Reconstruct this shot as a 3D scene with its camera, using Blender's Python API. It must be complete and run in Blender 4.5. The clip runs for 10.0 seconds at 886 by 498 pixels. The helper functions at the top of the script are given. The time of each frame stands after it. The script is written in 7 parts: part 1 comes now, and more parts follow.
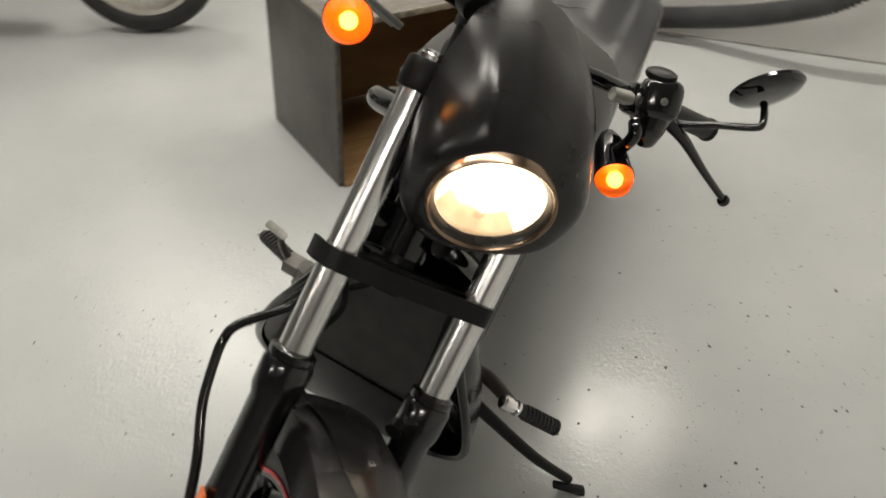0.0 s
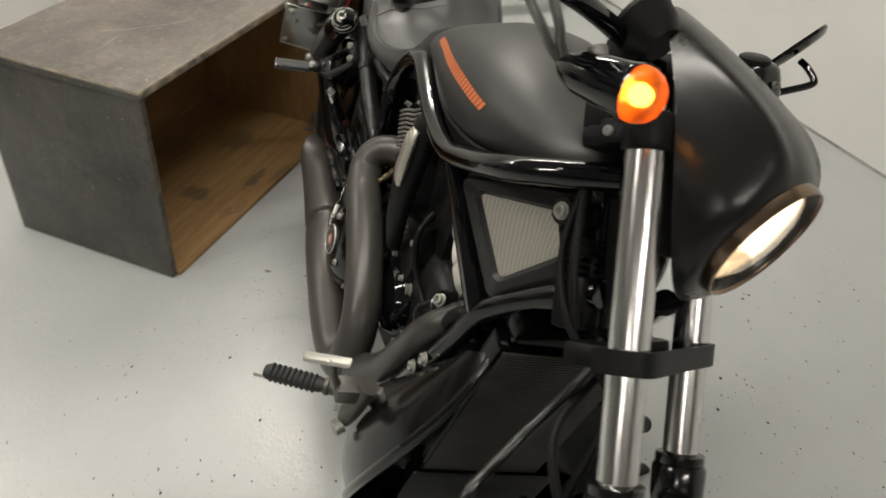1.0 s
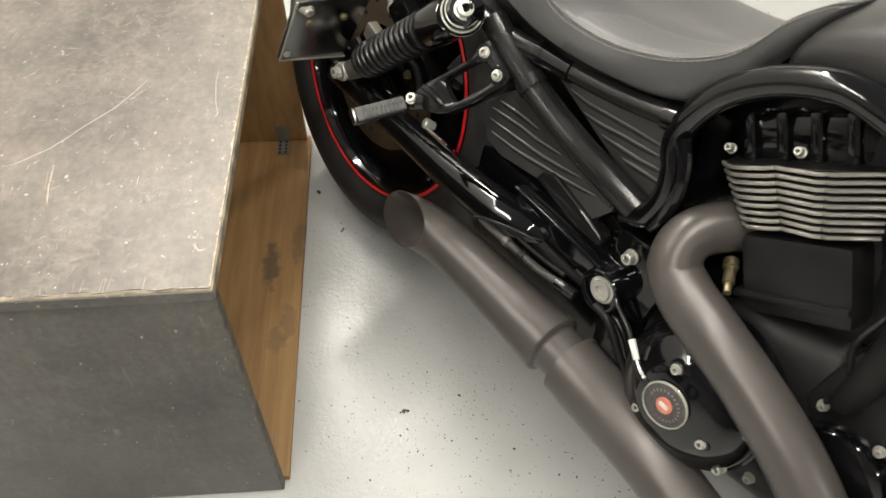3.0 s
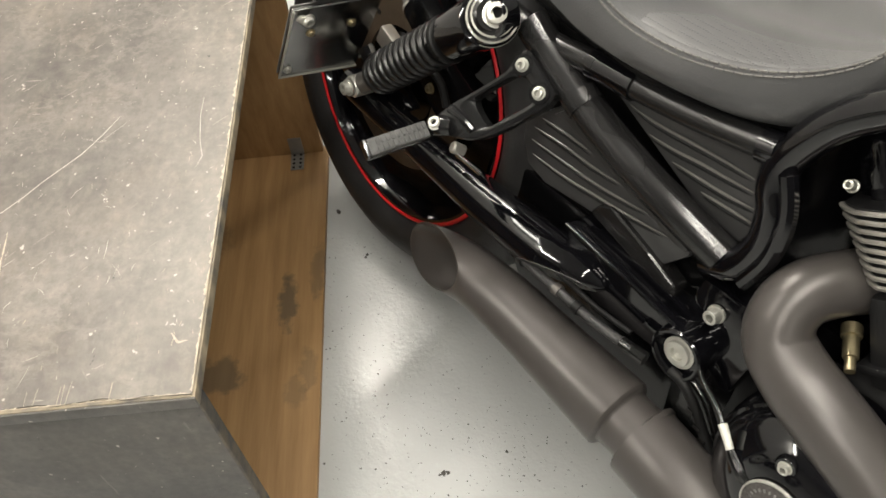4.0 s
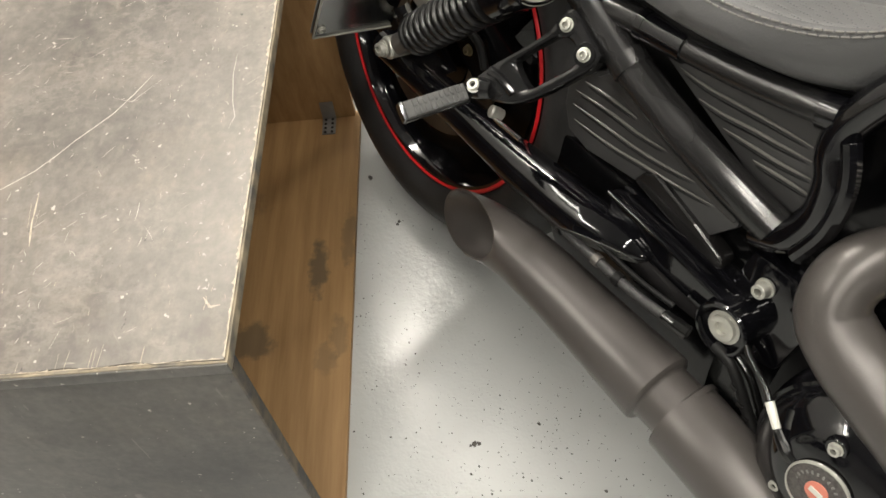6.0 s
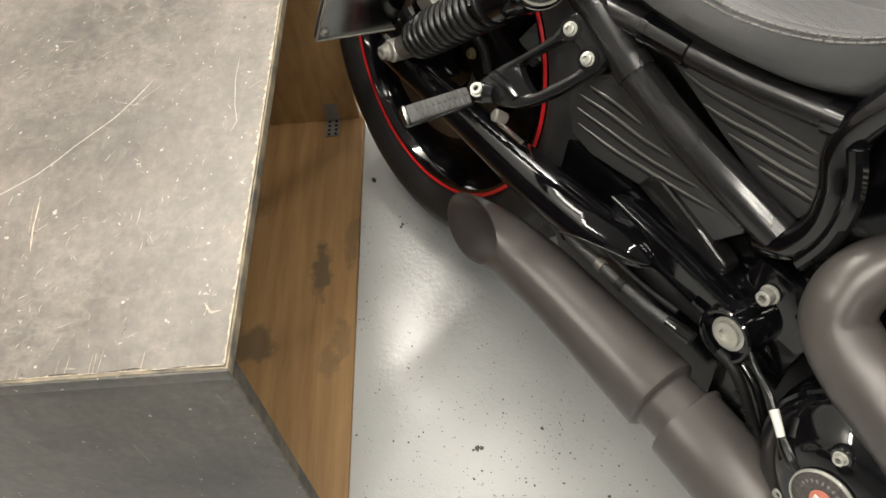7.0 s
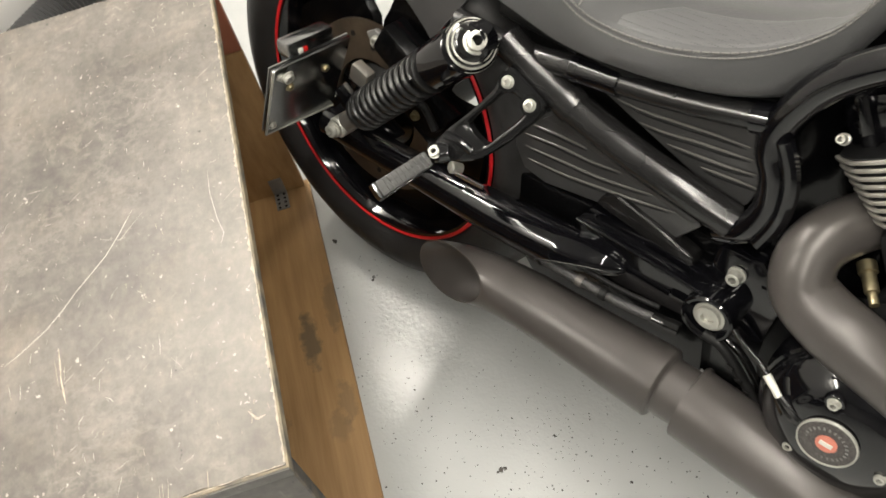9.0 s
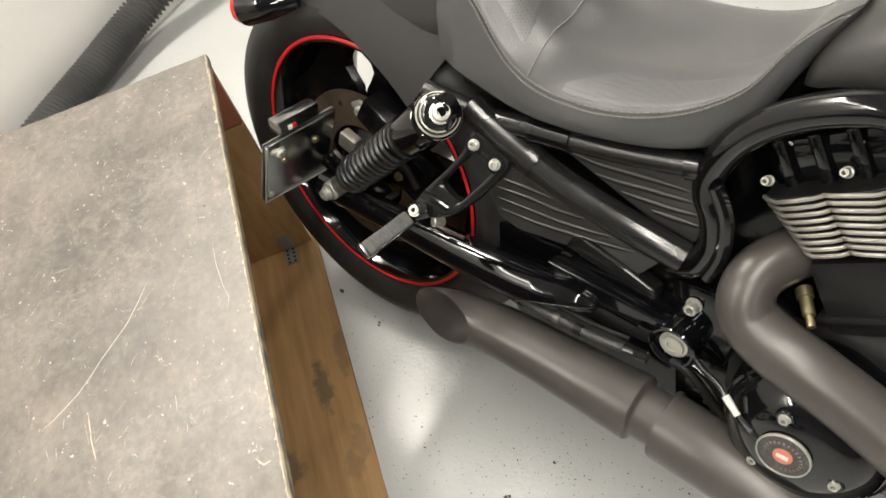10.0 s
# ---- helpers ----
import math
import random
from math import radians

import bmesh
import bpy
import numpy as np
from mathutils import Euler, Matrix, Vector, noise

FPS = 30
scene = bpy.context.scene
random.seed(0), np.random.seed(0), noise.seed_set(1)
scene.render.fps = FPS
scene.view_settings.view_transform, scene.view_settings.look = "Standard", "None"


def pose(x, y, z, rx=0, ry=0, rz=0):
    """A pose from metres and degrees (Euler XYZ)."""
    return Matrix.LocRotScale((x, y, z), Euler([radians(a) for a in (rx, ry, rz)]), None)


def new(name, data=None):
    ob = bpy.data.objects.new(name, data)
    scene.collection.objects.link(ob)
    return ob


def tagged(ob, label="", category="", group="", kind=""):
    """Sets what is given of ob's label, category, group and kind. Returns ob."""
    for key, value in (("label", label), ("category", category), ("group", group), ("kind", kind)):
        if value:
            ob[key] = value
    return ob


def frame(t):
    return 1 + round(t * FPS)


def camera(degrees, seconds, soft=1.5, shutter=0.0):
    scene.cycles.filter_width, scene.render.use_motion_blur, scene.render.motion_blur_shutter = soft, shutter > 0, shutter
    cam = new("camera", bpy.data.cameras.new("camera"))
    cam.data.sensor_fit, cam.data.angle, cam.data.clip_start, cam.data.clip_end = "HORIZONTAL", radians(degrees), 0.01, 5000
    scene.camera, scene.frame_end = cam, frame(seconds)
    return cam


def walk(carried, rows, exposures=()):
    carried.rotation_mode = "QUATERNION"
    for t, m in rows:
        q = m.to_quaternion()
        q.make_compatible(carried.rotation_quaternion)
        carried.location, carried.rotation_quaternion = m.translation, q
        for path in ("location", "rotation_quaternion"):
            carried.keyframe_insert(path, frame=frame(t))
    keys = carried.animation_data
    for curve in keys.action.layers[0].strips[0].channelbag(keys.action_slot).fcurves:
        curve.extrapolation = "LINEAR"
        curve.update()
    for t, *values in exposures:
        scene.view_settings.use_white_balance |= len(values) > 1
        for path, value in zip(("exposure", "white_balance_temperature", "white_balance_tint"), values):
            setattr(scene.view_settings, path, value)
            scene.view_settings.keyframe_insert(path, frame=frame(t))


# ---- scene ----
cam = camera(58.01, 10.0, soft=1.6, shutter=0.3)
PATH = [
    (0, pose(2.3019, 0.5878, 1.4656, 51.816, -2.899, 113.636)),
    (0.2, pose(2.3371, 0.4242, 1.4748, 52.319, -2.644, 104.842)),
    (0.5, pose(2.3239, 0.1523, 1.4392, 52.492, -2.306, 94.390)),
    (0.7, pose(2.2570, -0.0168, 1.4497, 51.683, -2.170, 87.999)),
    (0.9, pose(2.1919, -0.1545, 1.4461, 51.604, -3.122, 81.906)),
    (1, pose(2.1510, -0.2251, 1.4436, 51.539, -3.593, 78.469)),
    (1.3, pose(1.9934, -0.4143, 1.4420, 50.756, -3.863, 69.011)),
    (1.5, pose(1.8908, -0.5112, 1.4422, 49.945, -3.650, 63.872)),
    (1.6, pose(1.8357, -0.5596, 1.4308, 49.561, -3.658, 61.695)),
    (1.8, pose(1.6937, -0.6304, 1.4087, 48.556, -3.296, 59.001)),
    (2, pose(1.5382, -0.6626, 1.3940, 47.644, -3.094, 58.779)),
    (2.2, pose(1.4183, -0.6938, 1.3852, 47.029, -3.252, 60.323)),
    (3.3, pose(0.9638, -0.5996, 1.2347, 39.382, 1.121, 51.013)),
    (3.5, pose(0.9294, -0.5533, 1.2108, 39.999, 2.768, 53.110)),
    (4, pose(0.8772, -0.5205, 1.1991, 38.745, 3.937, 52.534)),
    (4.5, pose(0.8565, -0.5263, 1.1832, 37.901, 4.323, 53.313)),
    (5, pose(0.8542, -0.5237, 1.1825, 37.465, 4.625, 53.527)),
    (5.5, pose(0.8586, -0.5242, 1.1776, 36.947, 4.765, 53.986)),
    (7, pose(0.8529, -0.5158, 1.1766, 36.707, 5.090, 54.752)),
    (7.5, pose(0.8539, -0.5142, 1.1756, 36.771, 5.338, 54.437)),
    (8, pose(0.8452, -0.5177, 1.1841, 36.645, 6.287, 52.982)),
    (8.2, pose(0.8280, -0.5280, 1.1902, 36.497, 6.526, 51.777)),
    (8.5, pose(0.8040, -0.5317, 1.2062, 35.822, 7.712, 48.568)),
    (8.7, pose(0.8011, -0.5336, 1.2263, 35.418, 8.244, 45.421)),
    (9, pose(0.8178, -0.5617, 1.2754, 35.929, 9.317, 40.737)),
    (9.2, pose(0.8334, -0.5828, 1.2999, 36.437, 10.159, 38.548)),
    (9.5, pose(0.8462, -0.5870, 1.3266, 37.051, 11.224, 36.942)),
    (9.7, pose(0.8643, -0.5794, 1.3418, 37.478, 11.707, 37.447)),
    (10, pose(0.9030, -0.5416, 1.3594, 37.723, 13.271, 38.733)),
]
walk(cam, PATH, [(0.0, -0.14), (0.3, -0.28), (0.5, -0.30), (1.0, -0.20), (1.5, 0.20), (2.0, 0.60), (3.0, 0.58), (3.6, 0.57), (4.5, 0.55), (8.0, 0.57), (9.0, 0.63), (10.0, 0.66)])

# ---- world and light ----
world = bpy.data.worlds.new("world")
scene.world = world
world.use_nodes = True
world.node_tree.nodes["Background"].inputs[0].default_value = (0.75, 0.8, 0.85, 1)
world.node_tree.nodes["Background"].inputs[1].default_value = 0.15

CEIL = 2.72
# ceiling lights: place, turn of the long side, power
LAMPS = [(-1.30, 0.12, 99.5, 38), (-1.06, -1.0, 99.5, 5), (-0.80, -2.45, 99.5, 26), (1.6, -2.6, 99.5, 28), (1.12, -0.95, 99.5, 23), (1.0, 0.35, 99.5, 21), (4.4, -2.0, 99.5, 22), (4.0, 0.6, 99.5, 30)]


# ---- materials ----
def mat(name, col, rough=0.5, metal=0.0, coat=0.0, bump=0.0, scale=60.0, vary=0.0, vscale=6.0, col2=None, spec=0.5, emit=None, estr=0.0, rvary=0.0, detail=6.0):
    m = bpy.data.materials.new(name)
    m.use_nodes = True
    nt = m.node_tree
    b = nt.nodes["Principled BSDF"]
    b.inputs["Base Color"].default_value = (*col, 1)
    b.inputs["Roughness"].default_value = rough
    b.inputs["Metallic"].default_value = metal
    b.inputs["Coat Weight"].default_value = coat
    b.inputs["Coat Roughness"].default_value = 0.06
    b.inputs["Specular IOR Level"].default_value = spec
    if emit:
        b.inputs["Emission Color"].default_value = (*emit, 1)
        b.inputs["Emission Strength"].default_value = estr
    tc = nt.nodes.new("ShaderNodeTexCoord")
    if vary or rvary or col2:
        n = nt.nodes.new("ShaderNodeTexNoise")
        n.inputs["Scale"].default_value, n.inputs["Detail"].default_value = vscale, detail
        nt.links.new(tc.outputs["Object"], n.inputs["Vector"])
        r = nt.nodes.new("ShaderNodeValToRGB")
        r.color_ramp.elements[0].position, r.color_ramp.elements[1].position = 0.35, 0.68
        lo = col2 or tuple(c * (1 - vary) for c in col)
        r.color_ramp.elements[0].color, r.color_ramp.elements[1].color = (*lo, 1), (*col, 1)
        nt.links.new(n.outputs["Fac"], r.inputs["Fac"])
        nt.links.new(r.outputs["Color"], b.inputs["Base Color"])
        if rvary:
            mr = nt.nodes.new("ShaderNodeMapRange")
            mr.inputs["To Min"].default_value, mr.inputs["To Max"].default_value = max(0.02, rough - rvary), min(1, rough + rvary)
            nt.links.new(n.outputs["Fac"], mr.inputs["Value"])
            nt.links.new(mr.outputs["Result"], b.inputs["Roughness"])
    if bump:
        n2 = nt.nodes.new("ShaderNodeTexNoise")
        n2.inputs["Scale"].default_value, n2.inputs["Detail"].default_value = scale, 4
        nt.links.new(tc.outputs["Object"], n2.inputs["Vector"])
        bp = nt.nodes.new("ShaderNodeBump")
        bp.inputs["Strength"].default_value, bp.inputs["Distance"].default_value = bump, 0.003
        nt.links.new(n2.outputs["Fac"], bp.inputs["Height"])
        nt.links.new(bp.outputs["Normal"], b.inputs["Normal"])
    return m


def ramp(nt, src, stops):
    r = nt.nodes.new("ShaderNodeValToRGB")
    el = r.color_ramp.elements
    while len(el) < len(stops):
        el.new(0.5)
    for e, (p, c) in zip(el, stops):
        e.position, e.color = p, (*c, 1) if len(c) == 3 else c
    nt.links.new(src, r.inputs["Fac"])
    return r.outputs["Color"]


def tex(nt, vec, scale, detail=5, rough=0.5, stretch=None, kind="noise"):
    if stretch:
        mp = nt.nodes.new("ShaderNodeMapping")
        mp.inputs["Scale"].default_value = stretch
        nt.links.new(vec, mp.inputs["Vector"])
        vec = mp.outputs["Vector"]
    if kind == "voronoi":
        n = nt.nodes.new("ShaderNodeTexVoronoi")
        n.inputs["Scale"].default_value = scale
        nt.links.new(vec, n.inputs["Vector"])
        return n
    n = nt.nodes.new("ShaderNodeTexNoise")
    n.inputs["Scale"].default_value, n.inputs["Detail"].default_value, n.inputs["Roughness"].default_value = scale, detail, rough
    nt.links.new(vec, n.inputs["Vector"])
    return n


def mixc(nt, fac, a, b, mode="MIX"):
    m = nt.nodes.new("ShaderNodeMix")
    m.data_type, m.blend_type = "RGBA", mode
    for sock, v in ((m.inputs[0], fac), (m.inputs[6], a), (m.inputs[7], b)):
        if isinstance(v, (int, float)):
            sock.default_value = v
        elif isinstance(v, tuple):
            sock.default_value = (*v, 1)
        else:
            nt.links.new(v, sock)
    return m.outputs[2]


def bumped(nt, bsdf, height, strength, dist=0.003):
    bp = nt.nodes.new("ShaderNodeBump")
    bp.inputs["Strength"].default_value, bp.inputs["Distance"].default_value = strength, dist
    nt.links.new(height, bp.inputs["Height"])
    nt.links.new(bp.outputs["Normal"], bsdf.inputs["Normal"])


def floor_material():
    m = mat("epoxy_floor", (0.5, 0.52, 0.52), 0.22)
    nt = m.node_tree
    b = nt.nodes["Principled BSDF"]
    vec = nt.nodes["Texture Coordinate"].outputs["Object"]
    big = tex(nt, vec, 1.3, 6, 0.6)
    c = ramp(nt, big.outputs["Fac"], [(0.3, (0.41, 0.422, 0.416)), (0.7, (0.49, 0.50, 0.49))])
    scuff = tex(nt, vec, 7, 9, 0.75, (1, 2.6, 1))
    sf = ramp(nt, scuff.outputs["Fac"], [(0.70, (0, 0, 0)), (0.76, (0.6, 0.6, 0.6))])
    c = mixc(nt, sf, c, (0.20, 0.195, 0.18))
    patch = tex(nt, vec, 2.3, 4, 0.5)
    pf = ramp(nt, patch.outputs["Fac"], [(0.47, (0, 0, 0)), (0.66, (1, 1, 1))])
    spk = tex(nt, vec, 130, 2, 0.5)
    sp = ramp(nt, spk.outputs["Fac"], [(0.69, (0, 0, 0)), (0.71, (1, 1, 1))])
    spots = mixc(nt, 1.0, sp, pf, "MULTIPLY")
    c = mixc(nt, spots, c, (0.06, 0.055, 0.05))
    nt.links.new(c, b.inputs["Base Color"])
    rr = tex(nt, vec, 3.5, 6, 0.65)
    mr = nt.nodes.new("ShaderNodeMapRange")
    mr.inputs["From Min"].default_value, mr.inputs["From Max"].default_value = 0.3, 0.7
    mr.inputs["To Min"].default_value, mr.inputs["To Max"].default_value = 0.13, 0.26
    nt.links.new(rr.outputs["Fac"], mr.inputs["Value"])
    nt.links.new(mr.outputs["Result"], b.inputs["Roughness"])
    b.inputs["Specular IOR Level"].default_value = 0.42
    fine = tex(nt, vec, 120, 3, 0.55)
    lump = tex(nt, vec, 3.0, 4, 0.5)
    lf = ramp(nt, lump.outputs["Fac"], [(0.42, (0.25, 0.25, 0.25)), (0.62, (1, 1, 1))])
    h = mixc(nt, 1.0, fine.outputs["Color"], lf, "MULTIPLY")
    bumped(nt, b, h, 0.4, 0.004)
    return m


def painted_ply(name, base, light, rough=0.55):
    """Worn grey paint on plywood: clouds, rubbed streaks, thin scratches, chips to bare wood."""
    m = mat(name, base, rough)
    nt = m.node_tree
    b = nt.nodes["Principled BSDF"]
    vec = nt.nodes["Texture Coordinate"].outputs["Object"]
    cl = tex(nt, vec, 4.5, 9, 0.62)
    c = ramp(nt, cl.outputs["Fac"], [(0.30, base), (0.66, light)])
    rub = tex(nt, vec, 11, 8, 0.7, (1.0, 2.4, 1.0))
    rf = ramp(nt, rub.outputs["Fac"], [(0.55, (0, 0, 0)), (0.80, (0.55, 0.55, 0.55))])
    c = mixc(nt, rf, c, tuple(min(1, x * 1.35) for x in light))
    mid = tex(nt, vec, 36, 10, 0.78, (0.8, 1.5, 1.0))
    mf = ramp(nt, mid.outputs["Fac"], [(0.30, (0.84, 0.84, 0.83)), (0.52, (1.0, 1.0, 1.0)), (0.70, (1.26, 1.24, 1.20))])
    c = mixc(nt, 1.0, c, mf, "MULTIPLY")
    vein = tex(nt, vec, 13, 9, 0.68, (1.3, 0.9, 1.0))
    vf = ramp(nt, vein.outputs["Fac"], [(0.455, (0, 0, 0)), (0.495, (0.24, 0.24, 0.24)), (0.54, (0, 0, 0))])
    vg = ramp(nt, tex(nt, vec, 6, 3, 0.5).outputs["Fac"], [(0.46, (0, 0, 0)), (0.62, (1, 1, 1))])
    c = mixc(nt, mixc(nt, 1.0, vf, vg, "MULTIPLY"), c, tuple(x * 1.55 for x in light))
    tan = ramp(nt, tex(nt, vec, 8, 6, 0.65).outputs["Fac"], [(0.48, (1.0, 1.0, 1.0)), (0.68, (1.02, 0.985, 0.94))])
    c = mixc(nt, 1.0, c, tan, "MULTIPLY")
    fine = tex(nt, vec, 95, 4, 0.6)
    ff = ramp(nt, fine.outputs["Fac"], [(0.35, (0.86, 0.86, 0.86)), (0.65, (1.1, 1.1, 1.1))])
    c = mixc(nt, 1.0, c, ff, "MULTIPLY")
    for turn, st, th, col, gs in ((35, (9, 120, 9), 0.70, tuple(x * 1.5 for x in light), 9), (-48, (11, 140, 11), 0.70, tuple(x * 1.6 for x in light), 8), (88, (10, 100, 10), 0.71, tuple(x * 1.7 for x in light), 10)):
        mp = nt.nodes.new("ShaderNodeMapping")
        mp.inputs["Rotation"].default_value = (0, 0, radians(turn))
        nt.links.new(vec, mp.inputs["Vector"])
        s = tex(nt, mp.outputs["Vector"], 1.6, 2, 0.5, st)
        f = ramp(nt, s.outputs["Fac"], [(th, (0, 0, 0)), (th + 0.02, (0.7, 0.7, 0.7))])
        gate = tex(nt, mp.outputs["Vector"], gs, 3, 0.5)
        gf = ramp(nt, gate.outputs["Fac"], [(0.55, (0, 0, 0)), (0.62, (1, 1, 1))])
        c = mixc(nt, mixc(nt, 1.0, f, gf, "MULTIPLY"), c, col)
    dots = tex(nt, vec, 120, 2, 0.5)
    df = ramp(nt, dots.outputs["Fac"], [(0.715, (0, 0, 0)), (0.74, (0.55, 0.55, 0.55))])
    c = mixc(nt, df, c, (0.62, 0.57, 0.50))
    dark = tex(nt, vec, 60, 2, 0.5, (1, 1.7, 1))
    kf = ramp(nt, dark.outputs["Fac"], [(0.24, (0.8, 0.8, 0.8)), (0.26, (0, 0, 0))])
    c = mixc(nt, kf, c, (0.04, 0.038, 0.035))
    nt.links.new(c, b.inputs["Base Color"])
    bumped(nt, b, rub.outputs["Fac"], 0.10, 0.002)
    return m


def raw_ply():
    m = mat("raw_plywood", (0.42, 0.25, 0.11), 0.62)
    nt = m.node_tree
    b = nt.nodes["Principled BSDF"]
    vec = nt.nodes["Texture Coordinate"].outputs["Object"]
    gr = tex(nt, vec, 4, 8, 0.6, (1.0, 14, 3))
    c = ramp(nt, gr.outputs["Fac"], [(0.3, (0.265, 0.146, 0.055)), (0.7, (0.40, 0.240, 0.104))])
    # oil stains: place along the box, depth, length, width
    wob = tex(nt, vec, 34, 7, 0.65)
    for px, py, lx, ly, k in ((0.485, -0.055, 0.066, 0.021, 0.8), (0.34, -0.172, 0.040, 0.060, 0.7), (0.295, -0.035, 0.036, 0.024, 0.35), (0.345, -0.012, 0.05, 0.02, 0.4), (0.55, -0.002, 0.07, 0.018, 0.5), (0.66, -0.25, 0.07, 0.08, 0.4), (0.10, -0.26, 0.05, 0.045, 0.6), (0.52, -0.40, 0.10, 0.07, 0.4)):
        mp = nt.nodes.new("ShaderNodeMapping")
        mp.inputs["Location"].default_value = (-px / lx, -py / ly, 0)
        mp.inputs["Scale"].default_value = (1 / lx, 1 / ly, 0)
        nt.links.new(vec, mp.inputs["Vector"])
        ln = nt.nodes.new("ShaderNodeVectorMath")
        ln.operation = "LENGTH"
        nt.links.new(mp.outputs["Vector"], ln.inputs[0])
        ad = nt.nodes.new("ShaderNodeMath")
        ad.operation = "MULTIPLY_ADD"
        ad.inputs[1].default_value, ad.inputs[2].default_value = 0.5, 0.0
        nt.links.new(ln.outputs["Value"], ad.inputs[0])
        su = nt.nodes.new("ShaderNodeMath")
        su.operation = "ADD"
        nt.links.new(ad.outputs[0], su.inputs[0])
        nt.links.new(wob.outputs["Fac"], su.inputs[1])
        sf = ramp(nt, su.outputs[0], [(0.78, (k, k, k)), (1.06, (0, 0, 0))])
        c = mixc(nt, sf, c, (0.10, 0.075, 0.045))
    nt.links.new(c, b.inputs["Base Color"])
    bumped(nt, b, gr.outputs["Fac"], 0.15, 0.002)
    return m


def leather(name, perforated):
    m = mat(name, (0.069, 0.0695, 0.0705), 0.38, spec=0.6, vary=0.25, vscale=7, rvary=0.06)
    m.node_tree.nodes["Principled BSDF"].inputs["Sheen Weight"].default_value = 0.05
    nt = m.node_tree
    b = nt.nodes["Principled BSDF"]
    vec = nt.nodes["Texture Coordinate"].outputs["Object"]
    v = tex(nt, vec, 300 if perforated else 420, kind="voronoi")
    if perforated:
        v.inputs["Randomness"].default_value = 0.12
        h = ramp(nt, v.outputs["Distance"], [(0.12, (0, 0, 0)), (0.38, (1, 1, 1))])
        nt.links.new(ramp(nt, v.outputs["Distance"], [(0.12, (0.012, 0.012, 0.012)), (0.30, (0.080, 0.0805, 0.0815))]), b.inputs["Base Color"])
        bumped(nt, b, h, 0.22, 0.0012)
    else:
        bumped(nt, b, v.outputs["Distance"], 0.16, 0.0010)
    return m


def mesh_grille():
    m = mat("perforated_metal", (0.55, 0.52, 0.46), 0.38, 0.75)
    nt = m.node_tree
    b = nt.nodes["Principled BSDF"]
    vec = nt.nodes["Texture Coordinate"].outputs["Object"]
    v = tex(nt, vec, 330, kind="voronoi")
    v.inputs["Randomness"].default_value = 0.0
    c = ramp(nt, v.outputs["Distance"], [(0.26, (0.22, 0.205, 0.18)), (0.44, (0.66, 0.63, 0.56))])
    nt.links.new(c, b.inputs["Base Color"])
    bumped(nt, b, v.outputs["Distance"], 0.4, 0.001)
    return m


FLOOR = floor_material()
WALL = mat("white_wall_paint", (0.78, 0.77, 0.75), 0.6, bump=0.15, scale=90, vary=0.06, vscale=2)
CEILM = mat("grey_ceiling", (0.30, 0.30, 0.30), 0.8, bump=0.2, scale=120, vary=0.05, vscale=3)
SATIN = mat("satin_black_paint", (0.012, 0.0115, 0.0115), 0.27, coat=0.0, bump=0.03, scale=500, vary=0.25, vscale=3, rvary=0.05)
FEND = mat("satin_charcoal_paint", (0.045, 0.044, 0.044), 0.36, bump=0.03, scale=500, vary=0.15, vscale=4, rvary=0.05)
GLOSS = mat("gloss_black_enamel", (0.0035, 0.0035, 0.0045), 0.075, coat=0.3, bump=0.012, scale=200, vary=0.3, vscale=30, rvary=0.03)
# ribs paler than their cover: the crest highlight is put into the colour
RIB = mat("rib_highlight_grey", (0.15, 0.145, 0.136), 0.24, bump=0.04, scale=500, vary=0.2, vscale=9)
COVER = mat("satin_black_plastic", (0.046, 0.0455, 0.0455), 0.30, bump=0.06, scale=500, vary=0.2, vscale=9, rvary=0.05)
CASTBLACK = mat("glossy_black_casting", (0.012, 0.012, 0.0125), 0.125, bump=0.04, scale=260, vary=0.3, vscale=14, rvary=0.06)
BRACKET = mat("satin_black_frame_paint", (0.016, 0.0158, 0.0160), 0.20, bump=0.04, scale=260, vary=0.3, vscale=14, rvary=0.08)
# swing arm's cut face: the floor's pale reflection is put into this grey
FACET = mat("floor_reflection_grey", (0.085, 0.083, 0.080), 0.30, 0.3, bump=0.05, scale=260, vary=0.3, vscale=30, rvary=0.08)
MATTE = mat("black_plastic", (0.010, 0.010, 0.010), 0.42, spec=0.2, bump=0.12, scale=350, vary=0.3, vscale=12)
CORE = mat("radiator_core", (0.10, 0.097, 0.092), 0.45, 0.4, bump=0.2, scale=300, vary=0.25, vscale=20)
TANKBLACK = mat("satin_black_tank_paint", (0.030, 0.0295, 0.029), 0.42, bump=0.03, scale=500, vary=0.2, vscale=3, rvary=0.05)
WRINKLE = mat("black_engine_case", (0.012, 0.012, 0.0125), 0.36, spec=0.32, bump=0.10, scale=420, vary=0.35, vscale=18, rvary=0.1)
PIPE = mat("black_ceramic_pipe", (0.086, 0.078, 0.073), 0.34, 0.25, bump=0.06, scale=600, col2=(0.068, 0.062, 0.058), vscale=5, rvary=0.07)
# darker copy of the PIPE colours for the front header
DARKPIPE = mat("darker_header_pipe", (0.062, 0.058, 0.054), 0.32, 0.2, bump=0.06, scale=600, col2=(0.048, 0.045, 0.042), vscale=6, rvary=0.07)
PIPEIN = mat("sooty_pipe_inside", (0.05, 0.047, 0.045), 0.7, 0.2, bump=0.2, scale=200, vary=0.4, vscale=20)
CHROME = mat("chrome_tube", (0.86, 0.85, 0.84), 0.21, 1.0, bump=0.01, scale=300, vary=0.04, vscale=20)
